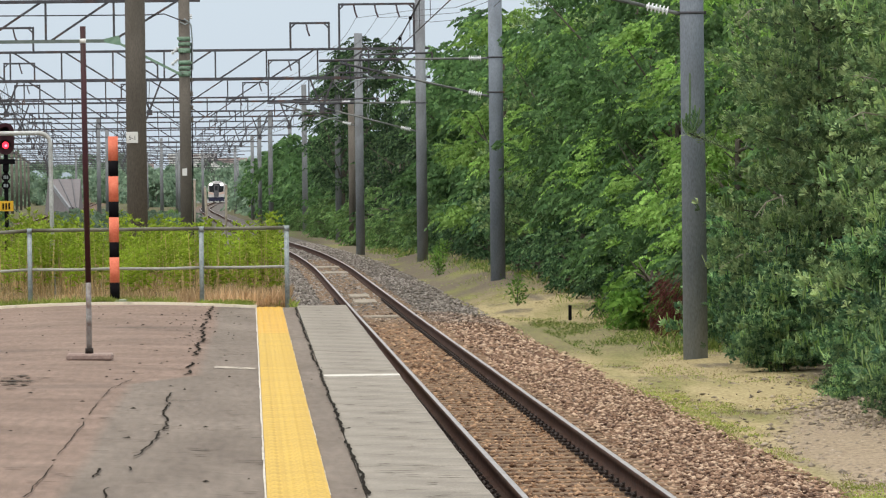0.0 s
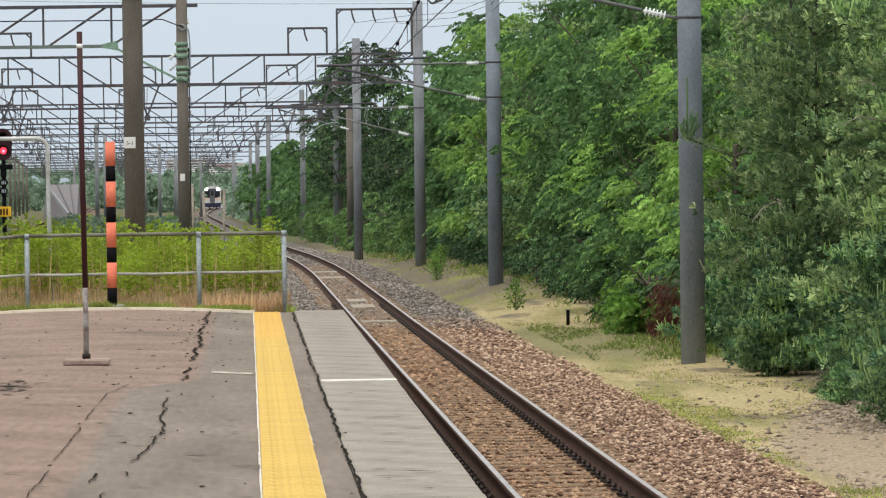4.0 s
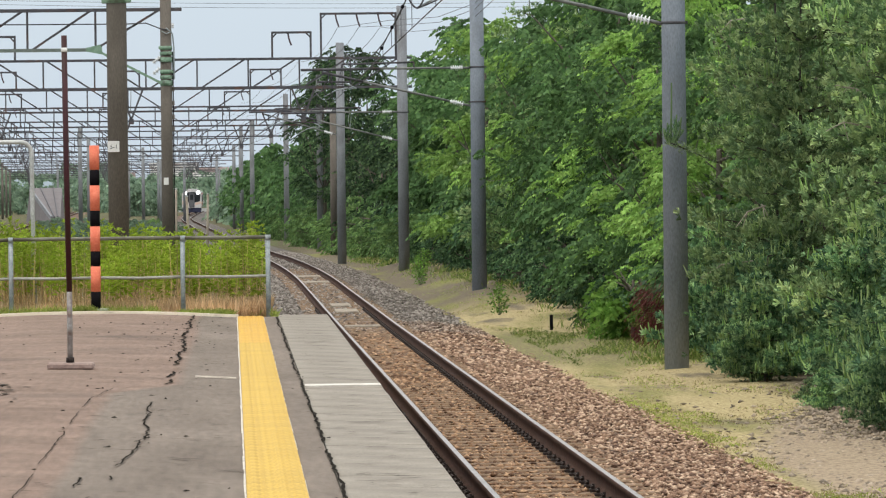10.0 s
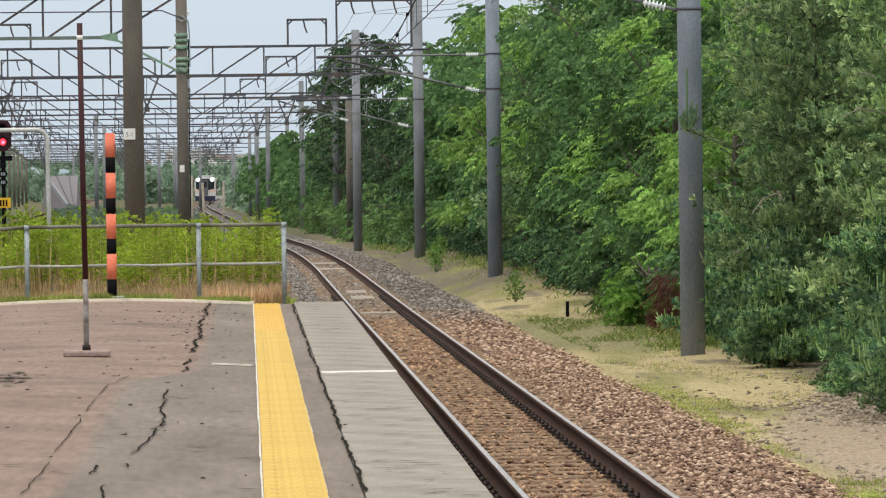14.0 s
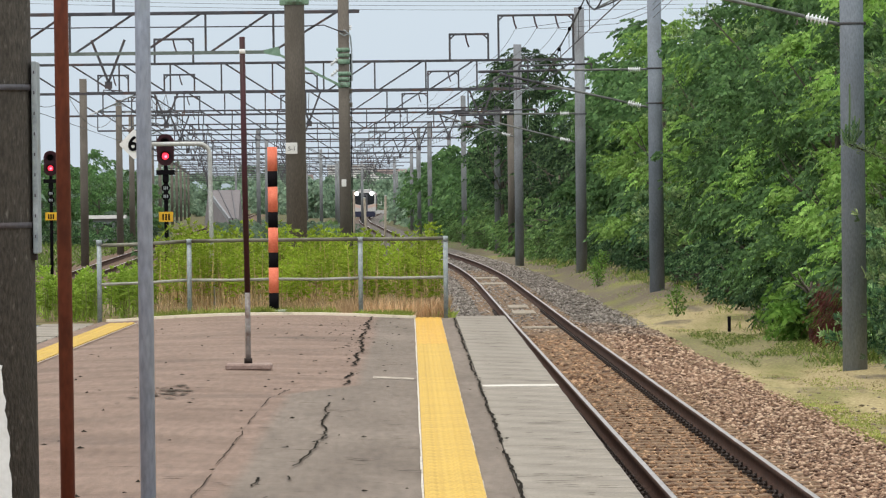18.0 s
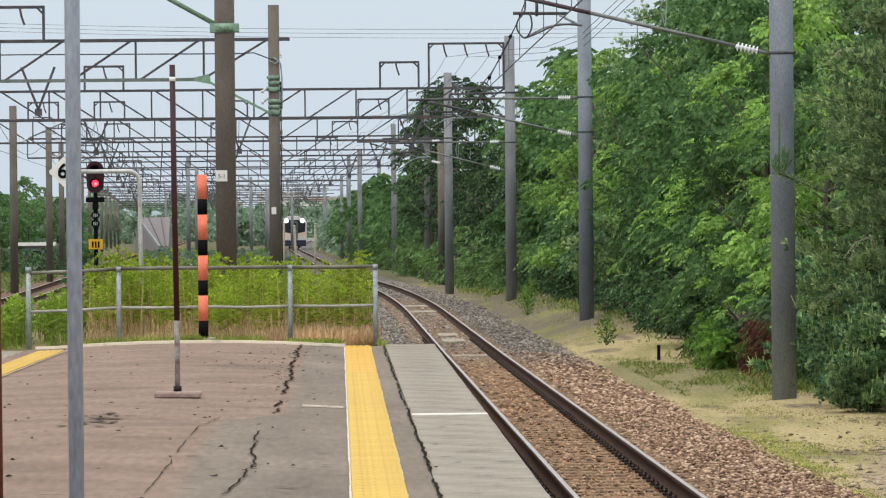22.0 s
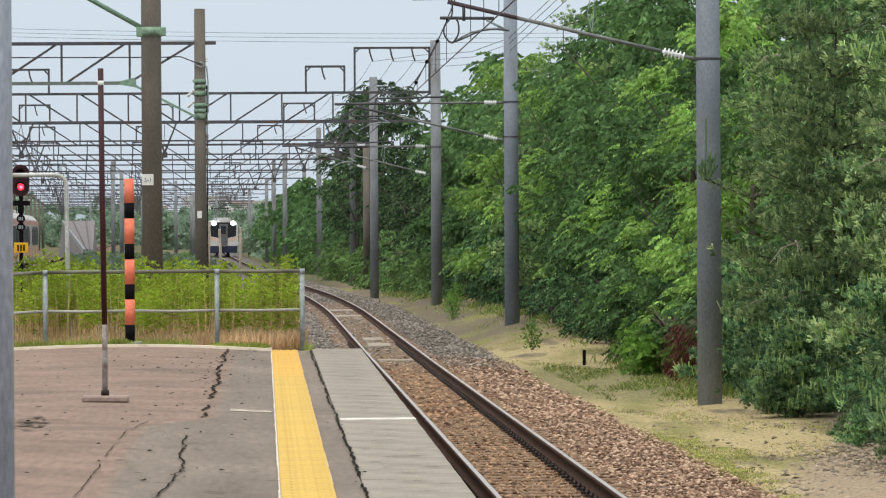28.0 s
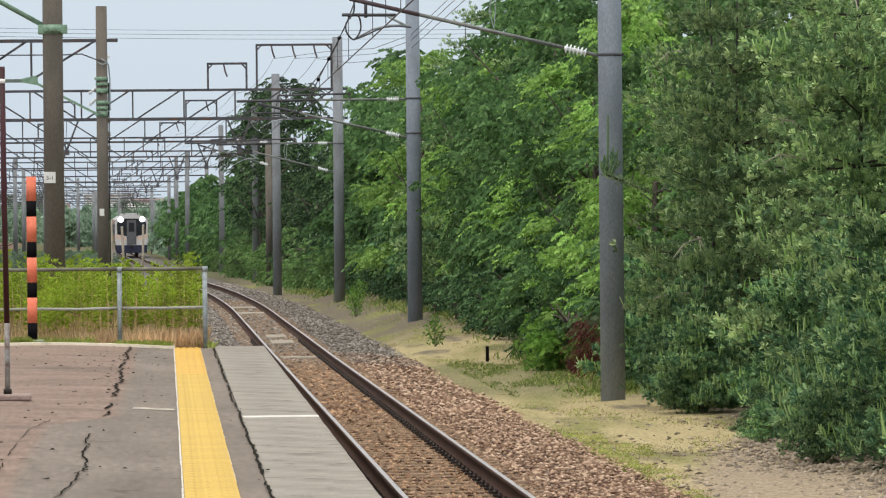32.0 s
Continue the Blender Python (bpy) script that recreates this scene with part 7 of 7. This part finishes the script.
for cx, cz, w, h, n in ((-0.16, 0.92, 0.1, 0.13, 260), (0.1, 0.85, 0.13, 0.18, 300), (-0.1, 0.52, 0.13, 0.14, 360), (0.1, 0.5, 0.1, 0.16, 260), (-0.26, 0.34, 0.06, 0.08, 100)):
    c = np.column_stack([rng.normal(cx, w, n), rng.normal(0, 0.1, n), rng.normal(cz, h, n)])
    lean = rng.normal(-0.35, 0.25)
    v, f = blades(c, np.column_stack([rng.normal(lean, 0.3, n), rng.normal(0, 0.3, n), -np.ones(n)]), rng.uniform(0.07, 0.17, n), np.full(n, 0.016))
    pcs.append((v, f, 0))
piece("fronds", joined(pcs, "fronds", [RED_FROND]), dead)


# tall weeds behind the railing
def weeds(name, count, clumps, xs, ys, deep, height, ground_at, mats):
    """Upright stems in clumps, dry below and whorled with drooping leaves above."""
    pcs = []
    cx = rng.uniform(*xs, clumps)
    cy = ys + rng.uniform(0, 1, clumps) ** 1.4 * deep
    tall = rng.uniform(height * 0.68, height * 1.2, clumps) + 0.07 * np.sin(cx * 2.3 + 1) - np.where(cx > -0.5, 0.1, 0) + (cy - ys) * 0.006
    which = rng.integers(0, clumps, count)
    x = cx[which] + rng.normal(0, 0.045, count)
    y = cy[which] + rng.normal(0, 0.07, count)
    keep = (x > xs[0] - 0.03) & (x < xs[1] + 0.02) & (y > ys - 0.4)
    x, y, which = x[keep], y[keep], which[keep]
    count = len(x)
    h = tall[which] * rng.uniform(0.86, 1.08, count)
    base = np.column_stack([x, y, [ground_at(a, b) for a, b in zip(x, y)]])
    lean = np.column_stack([(x - cx[which]) * 0.7 + rng.normal(0, 0.03, count), rng.normal(0, 0.05, count), np.ones(count)])
    v, f = blades(base, lean, h, np.full(count, 0.013))
    pcs.append((v, f, 2))
    per = 22
    low = (np.where(x > -0.5, 0.34, 0.46) + rng.uniform(-0.14, 0.12, count))[:, None]
    s = low + (1.0 - low) * rng.uniform(0, 1, (count, per)) ** 0.75
    a = rng.uniform(0, 2 * np.pi, (count, per))
    p = base[:, None, :] + lean[:, None, :] * (s * h[:, None])[:, :, None]
    way = np.stack([np.cos(a), np.sin(a), rng.uniform(0.1, 0.9, a.shape)], -1)
    m = count * per
    size = rng.uniform(0.045, 0.1, a.shape) * (1.25 - 0.7 * (s - low) / (1 - low))
    v, f = blades(p.reshape(-1, 3), way.reshape(-1, 3), size.ravel(), rng.uniform(0.011, 0.019, m), 0.5)
    pcs.append((v, f, 0))
    per = 8
    a = rng.uniform(0, 2 * np.pi, (count, per))
    p = np.repeat((base + lean * (h * 0.97)[:, None])[:, None, :], per, axis=1)
    way = np.stack([np.cos(a) * 0.6, np.sin(a) * 0.6, rng.uniform(0.5, 1.1, a.shape)], -1)
    m = count * per
    v, f = blades(p.reshape(-1, 3), way.reshape(-1, 3), rng.uniform(0.04, 0.08, m), rng.uniform(0.014, 0.024, m), 0.1)
    pcs.append((v, f, 0))
    per = 12
    s = rng.uniform(0.02, 0.6, (count, per))
    a = rng.uniform(0, 2 * np.pi, (count, per))
    p = base[:, None, :] + lean[:, None, :] * (s * h[:, None])[:, :, None]
    way = np.stack([np.cos(a) * 0.5, np.sin(a) * 0.5, rng.uniform(-1.8, -0.2, a.shape)], -1)
    m = count * per
    v, f = blades(p.reshape(-1, 3), way.reshape(-1, 3), rng.uniform(0.03, 0.09, m), rng.uniform(0.006, 0.013, m), 0.2)
    pcs.append((v, f, 1))
    return joined(pcs, name, mats)


def dry_fringe(count):
    """Short dead stems and grass in front of the tall weeds, thicker towards the track."""
    x = 0.4 - 3.3 * rng.uniform(0, 1, count) ** 2.2
    y = 57.08 + rng.uniform(0, 1, count) * 0.9
    h = rng.uniform(0.12, 0.3, count) + np.where(x > -0.9, 0.05, 0)
    way = np.column_stack([rng.normal(0, 0.22, count), rng.normal(0, 0.2, count), np.ones(count)])
    v, f = blades(np.column_stack([x, y, np.full(count, -0.04)]), way, h, rng.uniform(0.008, 0.016, count), 0.12)
    return mesh_np("dry_fringe", v, f, [WEED_DRY])


tagged(new("dry_grass", dry_fringe(3000)), "dry brown grass in front of the weeds", "grass", kind="stuff")
tagged(new("weeds", weeds("weeds", 1250, 210, (-2.95, 0.36), 57.7, 9.0, 0.83, lambda a, b: -0.03, [WEED_LEAF, WEED_DRY, WEED_STEM])), "tall yellow-green weeds with dry brown stems behind the railing", "weeds", kind="stuff")


def side_bank(a, b):
    return float(np.interp(a, [-5.1, -4.5, -3.15], [-1.2, -0.12, -0.06]))


GREEN_WEED = leaf_material("green_weed_leaf", (0.15, 0.25, 0.03), (0.24, 0.36, 0.05), (0.35, 0.47, 0.09), 0.45)
OLIVE_STEM = surface("olive_weed_stem", (0.13, 0.15, 0.05), (0.21, 0.22, 0.08), 8, 0.8, bump=0.0, island=0.3)
tagged(new("side_weeds", weeds("side_weeds", 300, 42, (-4.5, -3.0), 57.1, 5.0, 0.6, side_bank, [GREEN_WEED, GREEN_WEED, OLIVE_STEM])), "upright green weeds on the slope beside the railing", "weeds", kind="stuff")
tagged(new("track_weeds", weeds("track_weeds", 520, 150, (-9.5, -3.6), 66.0, 70.0, 0.45, lambda a, b: float(zr(b)) - 0.3 if abs(a - track_through(b)) > 1.4 else -6.0, [GREEN_WEED, GREEN_WEED, OLIVE_STEM])), "green weeds between the far tracks", "weeds", kind="stuff")


def low_plants(name, n, xs, ys, zf, hmin, hmax, mat, label, power=1.0, wide=0.012, patchy=None):
    x = rng.uniform(*xs, n)
    y = ys[0] + (ys[1] - ys[0]) * rng.uniform(0, 1, n) ** power
    cut = -0.12 if patchy is None else patchy
    keep = np.array([noise.noise(Vector((a * 0.9, b * 0.22, 9))) + 0.5 * noise.noise(Vector((a * 5, b * 1.4, 3))) > cut for a, b in zip(x, y)])
    if xs[0] > 4:
        keep &= (x < np.maximum(5.6, 5.85 + 0.16 * (y - 55)) + rng.normal(0, 0.2, n)) | (y > 76) | (rng.random(n) < 0.08)
        if mat is STRAW:
            keep &= (y < 80) | (y > 100) | (rng.random(n) < 0.15)
    x, y = x[keep], y[keep]
    n = len(x)
    z = np.array([zf(a, b) for a, b in zip(x, y)])
    way = np.column_stack([rng.normal(0, 0.7, n), rng.normal(0, 0.7, n), np.ones(n)])
    v, f = blades(np.column_stack([x, y, z]), way, rng.uniform(hmin, hmax, n), np.full(n, wide), 0.15)
    tagged(new(name, mesh_np(name, v, f, [mat])), label, "grass", kind="stuff")


low_plants("straw_grass", 32000, (4.9, 7.9), (42, 122), lambda a, b: verge_z(a, b) - 0.01, 0.02, 0.055, STRAW, "dry blond grass on the verge", 1.5, 0.01)
low_plants("verge_grass", 52000, (4.9, 8.2), (42, 170), lambda a, b: verge_z(a, b) - 0.01, 0.02, 0.06, GREEN_GRASS, "green grass patches on the verge", 2.0, 0.012, 0.14)
low_plants("edge_grass", 9000, (4.85, 5.9), (44, 66), lambda a, b: verge_z(a, b) - 0.01, 0.015, 0.045, GREEN_GRASS, "short green grass along the ballast edge", 1.0, 0.01, 0.02)
low_plants("rough_grass", 9000, (5.5, 7.7), (80, 104), lambda a, b: verge_z(a, b) - 0.01, 0.03, 0.13, ROUGH_GRASS, "rough olive grass between the straw patches", 1.0, 0.012, -0.05)
low_plants("bank_grass", 5000, (-3.3, 0.5), (56.35, 57.3), lambda a, b: crown(a) - 0.02, 0.05, 0.17, GREEN_GRASS, "short green grass at the foot of the railing", 1.0, 0.01)
low_plants("grass_tuft_post", 900, (-1.74, -1.58), (56.36, 56.6), lambda a, b: 0.04, 0.07, 0.15, GREEN_GRASS, "green grass tuft round the foot of the striped post", 1.0, 0.013, -2.0)
low_plants("grass_tuft_crack", 2600, (-0.62, -0.02), (56.33, 56.55), lambda a, b: -0.01, 0.07, 0.15, GREEN_GRASS, "green grass tuft at the end of the crack", 1.0, 0.013, -2.0)
low_plants("field_weeds", 26000, (-26, -3.6), (60, 330), lambda a, b: float(zr(b)) - 0.25 if abs(a - track_left(b)) > 1.7 and abs(a - track_through(b)) > 1.7 else -5.0, 0.2, 0.6, FIELD_LEAF, "green weeds between the tracks", 1.5, 0.08)


# clods and small stones on the bare corner of the verge
def clods(n):
    y = 42 + 28 * rng.uniform(0, 1, n) ** 1.2
    x = 4.9 + 3.4 * rng.uniform(0, 1, n) ** 0.8
    keep = (x > np.maximum(5.6, 5.85 + 0.16 * (y - 55)) + rng.normal(0, 0.22, n)) | (rng.random(n) < 0.05)
    x, y = x[keep], y[keep]
    n = len(x)
    z = np.array([verge_z(a, b) for a, b in zip(x, y)])
    dirs = np.array([[1, 0, 0], [-1, 0, 0], [0, 1, 0], [0, -1, 0], [0, 0, 1], [0, 0, -1.0]])
    tris = np.array([[0, 2, 4], [2, 1, 4], [1, 3, 4], [3, 0, 4], [2, 0, 5], [1, 2, 5], [3, 1, 5], [0, 3, 5]])
    rad = (0.008 + 0.045 * rng.uniform(0, 1, (n, 1, 1)) ** 3) * rng.uniform(0.6, 1.3, (n, 6, 1))
    v = np.column_stack([x, y, z])[:, None, :] + unit(dirs[None] + rng.normal(size=(n, 6, 3)) * 0.3) * rad * np.array([1.2, 1.2, 0.7])
    f = (np.arange(n) * 6)[:, None, None] + tris[None]
    return mesh_np("clods", v.reshape(-1, 3), f.reshape(-1, 3), [CLOD])


CLOD = surface("soil_clod", (0.2, 0.16, 0.12), (0.36, 0.3, 0.235), 8, 0.95, bump=0.3, island=0.45)
tagged(new("soil_clods", clods(15000)), "loose soil clods and pebbles on the bare verge", "soil", kind="stuff")


# ballast stones: real stones over the bed
def stones(n, y0, y1, power, size):
    y = y0 + (y1 - y0) * rng.uniform(0, 1, n) ** power
    u = rng.uniform(-2.35, 2.5, n)
    cx = np.interp(y, STATIONS, [track_main(s) for s in STATIONS])
    x = cx + u
    keep = (np.abs(np.abs(u) - 0.566) > 0.08) & (x > 1.0)
    x, y, u = x[keep], y[keep], u[keep]
    n = len(x)
    zt = np.interp(u, [-2.5, -1.55, -1.0, 0, 1.0, 1.55, 2.5], [-0.295, -0.2, -0.192, -0.188, -0.192, -0.19, -0.29])
    z = zr(y) + zt + rng.uniform(-0.012, 0.018, n) - np.where((np.abs(u) < 1.0) & (rng.random(n) > 0.36), 0.015, 0)
    dirs = np.array([[1, 0, 0], [-1, 0, 0], [0, 1, 0], [0, -1, 0], [0, 0, 1], [0, 0, -1.0]])
    tris = np.array([[0, 2, 4], [2, 1, 4], [1, 3, 4], [3, 0, 4], [2, 0, 5], [1, 2, 5], [3, 1, 5], [0, 3, 5]])
    rad = size * rng.uniform(0.6, 1.2, (n, 6, 1)) * rng.uniform(0.6, 1.4, (n, 1, 1))
    d = unit(dirs[None] + rng.normal(size=(n, 6, 3)) * 0.28)
    v = np.column_stack([x, y, z])[:, None, :] + d * rad * np.array([1.05, 1.05, 0.6])
    f = (np.arange(n) * 6)[:, None, None] + tris[None]
    return mesh_np("stones", v.reshape(-1, 3), f.reshape(-1, 3), [STONES])


tagged(new("ballast_stones_near", stones(9000, -8, 24, 1.0, 0.034)), "loose rusty brown ballast stones along the track", "stones", kind="stuff")
tagged(new("ballast_stones", stones(64000, 24, 72, 1.25, 0.034)), "loose rusty brown ballast stones along the track", "stones", kind="stuff")
tagged(new("ballast_stones_far", stones(40000, 72, 250, 1.5, 0.05)), "loose grey ballast stones along the track", "stones", kind="stuff")


# ---- trains ----
T_WHITE = surface("train_white", (0.52, 0.5, 0.5), (0.6, 0.58, 0.58), 2, 0.4, bump=0.0)
T_STEEL = surface("train_stainless", (0.36, 0.35, 0.34), (0.44, 0.43, 0.42), 2, 0.5, 0.2, bump=0.0, stretch=(1, 0.2, 3))
T_PINK = surface("train_rose_stripe", (0.38, 0.19, 0.17), (0.44, 0.23, 0.2), 2, 0.5, bump=0.0)
T_ORANGE = surface("train_orange_stripe", (0.5, 0.26, 0.14), (0.58, 0.33, 0.19), 2, 0.5, bump=0.0)
T_GLASS = surface("dark_train_glass", (0.015, 0.017, 0.02), (0.03, 0.033, 0.037), 2, 0.5, bump=0.0, spec=0.12)
T_PEACH = surface("train_peach_panel", (0.62, 0.46, 0.38), (0.7, 0.53, 0.44), 2, 0.5, bump=0.0)
T_DARK = surface("train_underframe", (0.02, 0.02, 0.022), (0.05, 0.05, 0.05), 4, 0.8, bump=0.1)
T_ROOF = surface("train_roof_grey", (0.35, 0.35, 0.35), (0.45, 0.45, 0.45), 3, 0.7, bump=0.05)
T_NAVY = surface("train_navy_skirt", (0.02, 0.022, 0.05), (0.03, 0.034, 0.07), 3, 0.5, bump=0.0)
HEADLAMP = glow("white_headlamp", (1.0, 0.98, 0.94), 60.0)


def car(t, y0, first, lit):
    """One car from y0 on; its near end (towards -y) has a cab when it is the first."""
    L, w = 19.5, 1.475
    prof = [(-1.40, 1.0), (-w, 1.25), (-w, 2.95), (-1.40, 3.28), (-1.1, 3.52), (-0.5, 3.64), (0.5, 3.64), (1.1, 3.52), (1.40, 3.28), (w, 2.95), (w, 1.25), (1.40, 1.0)]
    bm = B()
    rings = [[bm.verts.new((x, yy, z)) for x, z in prof] for yy in (y0 + (0.25 if first else 0), y0 + L)]
    for i in range(len(prof)):
        k = (i + 1) % len(prof)
        f = bm.faces.new((rings[0][i], rings[0][k], rings[1][k], rings[1][i]))
        f.material_index = 1 if 3 <= i <= 7 else 0
    bm.faces.new(rings[0][::-1])
    bm.faces.new(rings[1])
    body = part("car_body", bm, [T_STEEL, T_ROOF], t, "stainless steel car body with grey roof")
    for s in (-1, 1):
        xs = s * (w + 0.004)
        for z0, z1, mt, nm in ((2.98, 3.2, T_PINK, "upper_stripe"), (1.28, 1.85, T_ORANGE, "lower_stripe")):
            bm = B()
            off = -0.004 if z0 > 2.9 else 0.0
            box(bm, min(xs - s * off, xs - s * (off + 0.03)), max(xs - s * off, xs - s * (off + 0.03)), y0 + 0.3, y0 + L - 0.05, z0, z1)
            part(nm, bm, mt, body)
        for k in range(3):
            yd = y0 + 2.6 + k * 6.7
            for dy in (0.02, 0.67):
                bm = B()
                box(bm, min(xs, xs + s * 0.006), max(xs, xs + s * 0.006), yd + dy, yd + dy + 0.6, 1.12, 2.93, 0.004)
                d = part("door", bm, T_STEEL, body, "sliding door leaf")
                bm = B()
                box(bm, min(xs, xs + s * 0.012), max(xs, xs + s * 0.012), yd + dy + 0.1, yd + dy + 0.5, 1.95, 2.75, 0.003)
                bm2 = B()
                e = yd - 0.03 if dy < 0.3 else yd + 1.29
                box(bm2, min(xs, xs + s * 0.01), max(xs, xs + s * 0.01), e, e + 0.05, 1.1, 2.95)
                part("door_glass", bm, T_GLASS, d)
                part("door_seal", bm2, T_DARK, d)
            if k < 2:
                for j in range(2):
                    yw = yd + 1.5 + j * 2.55
                    bm = B()
                    box(bm, min(xs, xs + s * 0.008), max(xs, xs + s * 0.008), yw, yw + 2.48, 1.88, 2.9, 0.003)
                    part("window", bm, T_GLASS, body)
    for yy in (y0 + 3.2, y0 + L - 3.2):
        bm = B()
        box(bm, -1.1, 1.1, yy - 1.4, yy + 1.4, 0.35, 0.85, 0.05)
        bogie = part("bogie", bm, T_DARK, t, "dark bogie frame")
        for dy in (-1.05, 1.05):
            for sx in (-0.566, 0.566):
                bm = B()
                tube(bm, [(sx - 0.06, yy + dy, 0.43), (sx + 0.06, yy + dy, 0.43)], 0.43, 18)
                part("wheel", bm, CLIP, bogie)
    bm = B()
    box(bm, -1.25, 1.25, y0 + 5.2, y0 + L - 5.2, 0.32, 1.0, 0.04)
    part("underfloor_box", bm, T_DARK, t)
    bm = B()
    box(bm, -0.8, 0.8, y0 + L / 2 - 2.4, y0 + L / 2 + 2.4, 3.58, 3.8, 0.05)
    part("roof_unit", bm, T_ROOF, t, "grey roof cooling unit")
    if first:
        yb = y0 - 0.02
        bm = B()
        fr = [(-1.40, 1.0), (-w, 1.3), (-w, 2.95), (-1.36, 3.35), (-1.0, 3.58), (-0.4, 3.68), (0.4, 3.68), (1.0, 3.58), (1.36, 3.35), (w, 2.95), (w, 1.3), (1.40, 1.0)]
        ra = [bm.verts.new((x * 0.97, yb - 0.12 + 0.0, z)) for x, z in fr]
        rb = [bm.verts.new((x, yb + 0.35, z)) for x, z in fr]
        bm.faces.new(ra)
        for i in range(len(fr)):
            k = (i + 1) % len(fr)
            bm.faces.new((ra[i], ra[k], rb[k], rb[i]))
        cab = part("cab_front", bm, T_WHITE, t, "white cab front with rounded corners")
        bm = B()
        gl = [(-1.25, 1.98), (-1.3, 2.9), (-1.15, 3.2), (-0.85, 3.36), (0.85, 3.36), (1.15, 3.2), (1.3, 2.9), (1.25, 1.98), (0.45, 1.8), (-0.45, 1.8)]
        ga = [bm.verts.new((x, yb - 0.15, z)) for x, z in gl]
        gb = [bm.verts.new((x, yb - 0.10, z)) for x, z in gl]
        bm.faces.new(ga)
        for i in range(len(gl)):
            k = (i + 1) % len(gl)
            bm.faces.new((ga[i], ga[k], gb[k], gb[i]))
        part("windscreen", bm, T_GLASS, cab)
        bm = B()
        box(bm, -0.42, 0.42, yb - 0.175, yb - 0.11, 1.05, 3.2, 0.02)
        dr = part("end_door", bm, T_ENDDOOR, cab, "grey end door")
        bm = B()
        box(bm, -0.24, 0.24, yb - 0.185, yb - 0.17, 2.2, 3.0, 0.01)
        part("door_glass", bm, T_GLASS, dr)
        for s in (-1, 1):
            bm = B()
            pts = [(s * 0.5, 1.74), (s * 1.42, 2.0), (s * 1.42, 1.62), (s * 0.5, 1.4)]
            a = [bm.verts.new((x, yb - 0.135, z)) for x, z in pts]
            b = [bm.verts.new((x, yb - 0.11, z)) for x, z in pts]
            bm.faces.new(a)
            for i in range(4):
                bm.faces.new((a[i], a[(i + 1) % 4], b[(i + 1) % 4], b[i]))
            part("peach_panel", bm, T_PEACH, cab, "pale peach panel")
            bm = B()
            disc(bm, (s * 0.95, yb - 0.175, 3.27), (0, 1, 0), 0.21, 0.06)
            lamp = part("headlamp", bm, HEADLAMP if lit else T_WHITE, cab, "lit white headlamp" if lit else "")
            bm = B()
            disc(bm, (s * 0.95, yb - 0.155, 3.27), (0, 1, 0), 0.24, 0.05)
            part("lamp_rim", bm, T_DARK, lamp)
        bm = B()
        box(bm, -1.38, 1.38, yb - 0.1, yb + 0.3, 0.3, 1.02, 0.04)
        part("skirt", bm, T_NAVY, t, "dark navy skirt")
        bm = B()
        box(bm, -0.12, 0.12, yb - 0.45, yb, 0.78, 1.0, 0.03)
        part("coupler", bm, T_DARK, t)
    else:
        bm = B()
        box(bm, -0.5, 0.5, y0 - 0.5, y0, 1.0, 3.3, 0.02)
        part("gangway", bm, T_DARK, t)
    bm = B()
    yp = y0 + 5.5
    for a, b in (((-0.6, yp - 0.5, 3.9), (-0.5, yp + 0.7, 4.35)), ((0.6, yp - 0.5, 3.9), (0.5, yp + 0.7, 4.35)), ((-0.5, yp + 0.7, 4.35), (-0.45, yp - 0.2, 4.75)), ((0.5, yp + 0.7, 4.35), (0.45, yp - 0.2, 4.75)), ((-0.8, yp - 0.2, 4.78), (0.8, yp - 0.2, 4.78)), ((-0.6, yp - 0.5, 3.65), (-0.6, yp - 0.5, 3.95)), ((0.6, yp - 0.5, 3.65), (0.6, yp - 0.5, 3.95))):
        tube(bm, [a, b], 0.03, 6)
    part("pantograph", bm, T_DARK, t)


T_ENDDOOR = surface("end_door_grey", (0.09, 0.09, 0.1), (0.13, 0.13, 0.14), 3, 0.5, bump=0.0)
oncoming = thing("oncoming_train", "white and orange electric train with lit headlamps coming along the track", "train")
for k in range(2):
    car(oncoming, k * 20.0, k == 0, True)
leaving = thing("leaving_train", "stainless electric train with orange stripe running away on the through line", "train")
for k in range(4):
    car(leaving, k * 20.0, k == 0, False)


def motions():
    """The trains run along their tracks."""
    rows = []
    for t in range(0, 33, 2):
        y = 896 - 14.0 * t
        a = math.degrees(math.atan2(-(track_main(y + 36) - track_main(y + 4)), 32))
        rows.append((t, pose(track_main(y + 3), y, float(zr(y + 10)), 0.1, 0, a)))
    walk(oncoming, rows)
    rows = []
    for t, y in ((0, -465), (8, -280), (16, -88), (20, 12), (22, 60), (23, 81.6), (24, 105.0), (25, 131.2), (26, 157.6), (28, 209), (30, 261), (32, 313)):
        a = math.degrees(math.atan(0.0235))
        rows.append((t, pose(track_through(y), y, float(zr(y + 30)), -0.1, 0, a)))
    walk(leaving, rows)


motions()
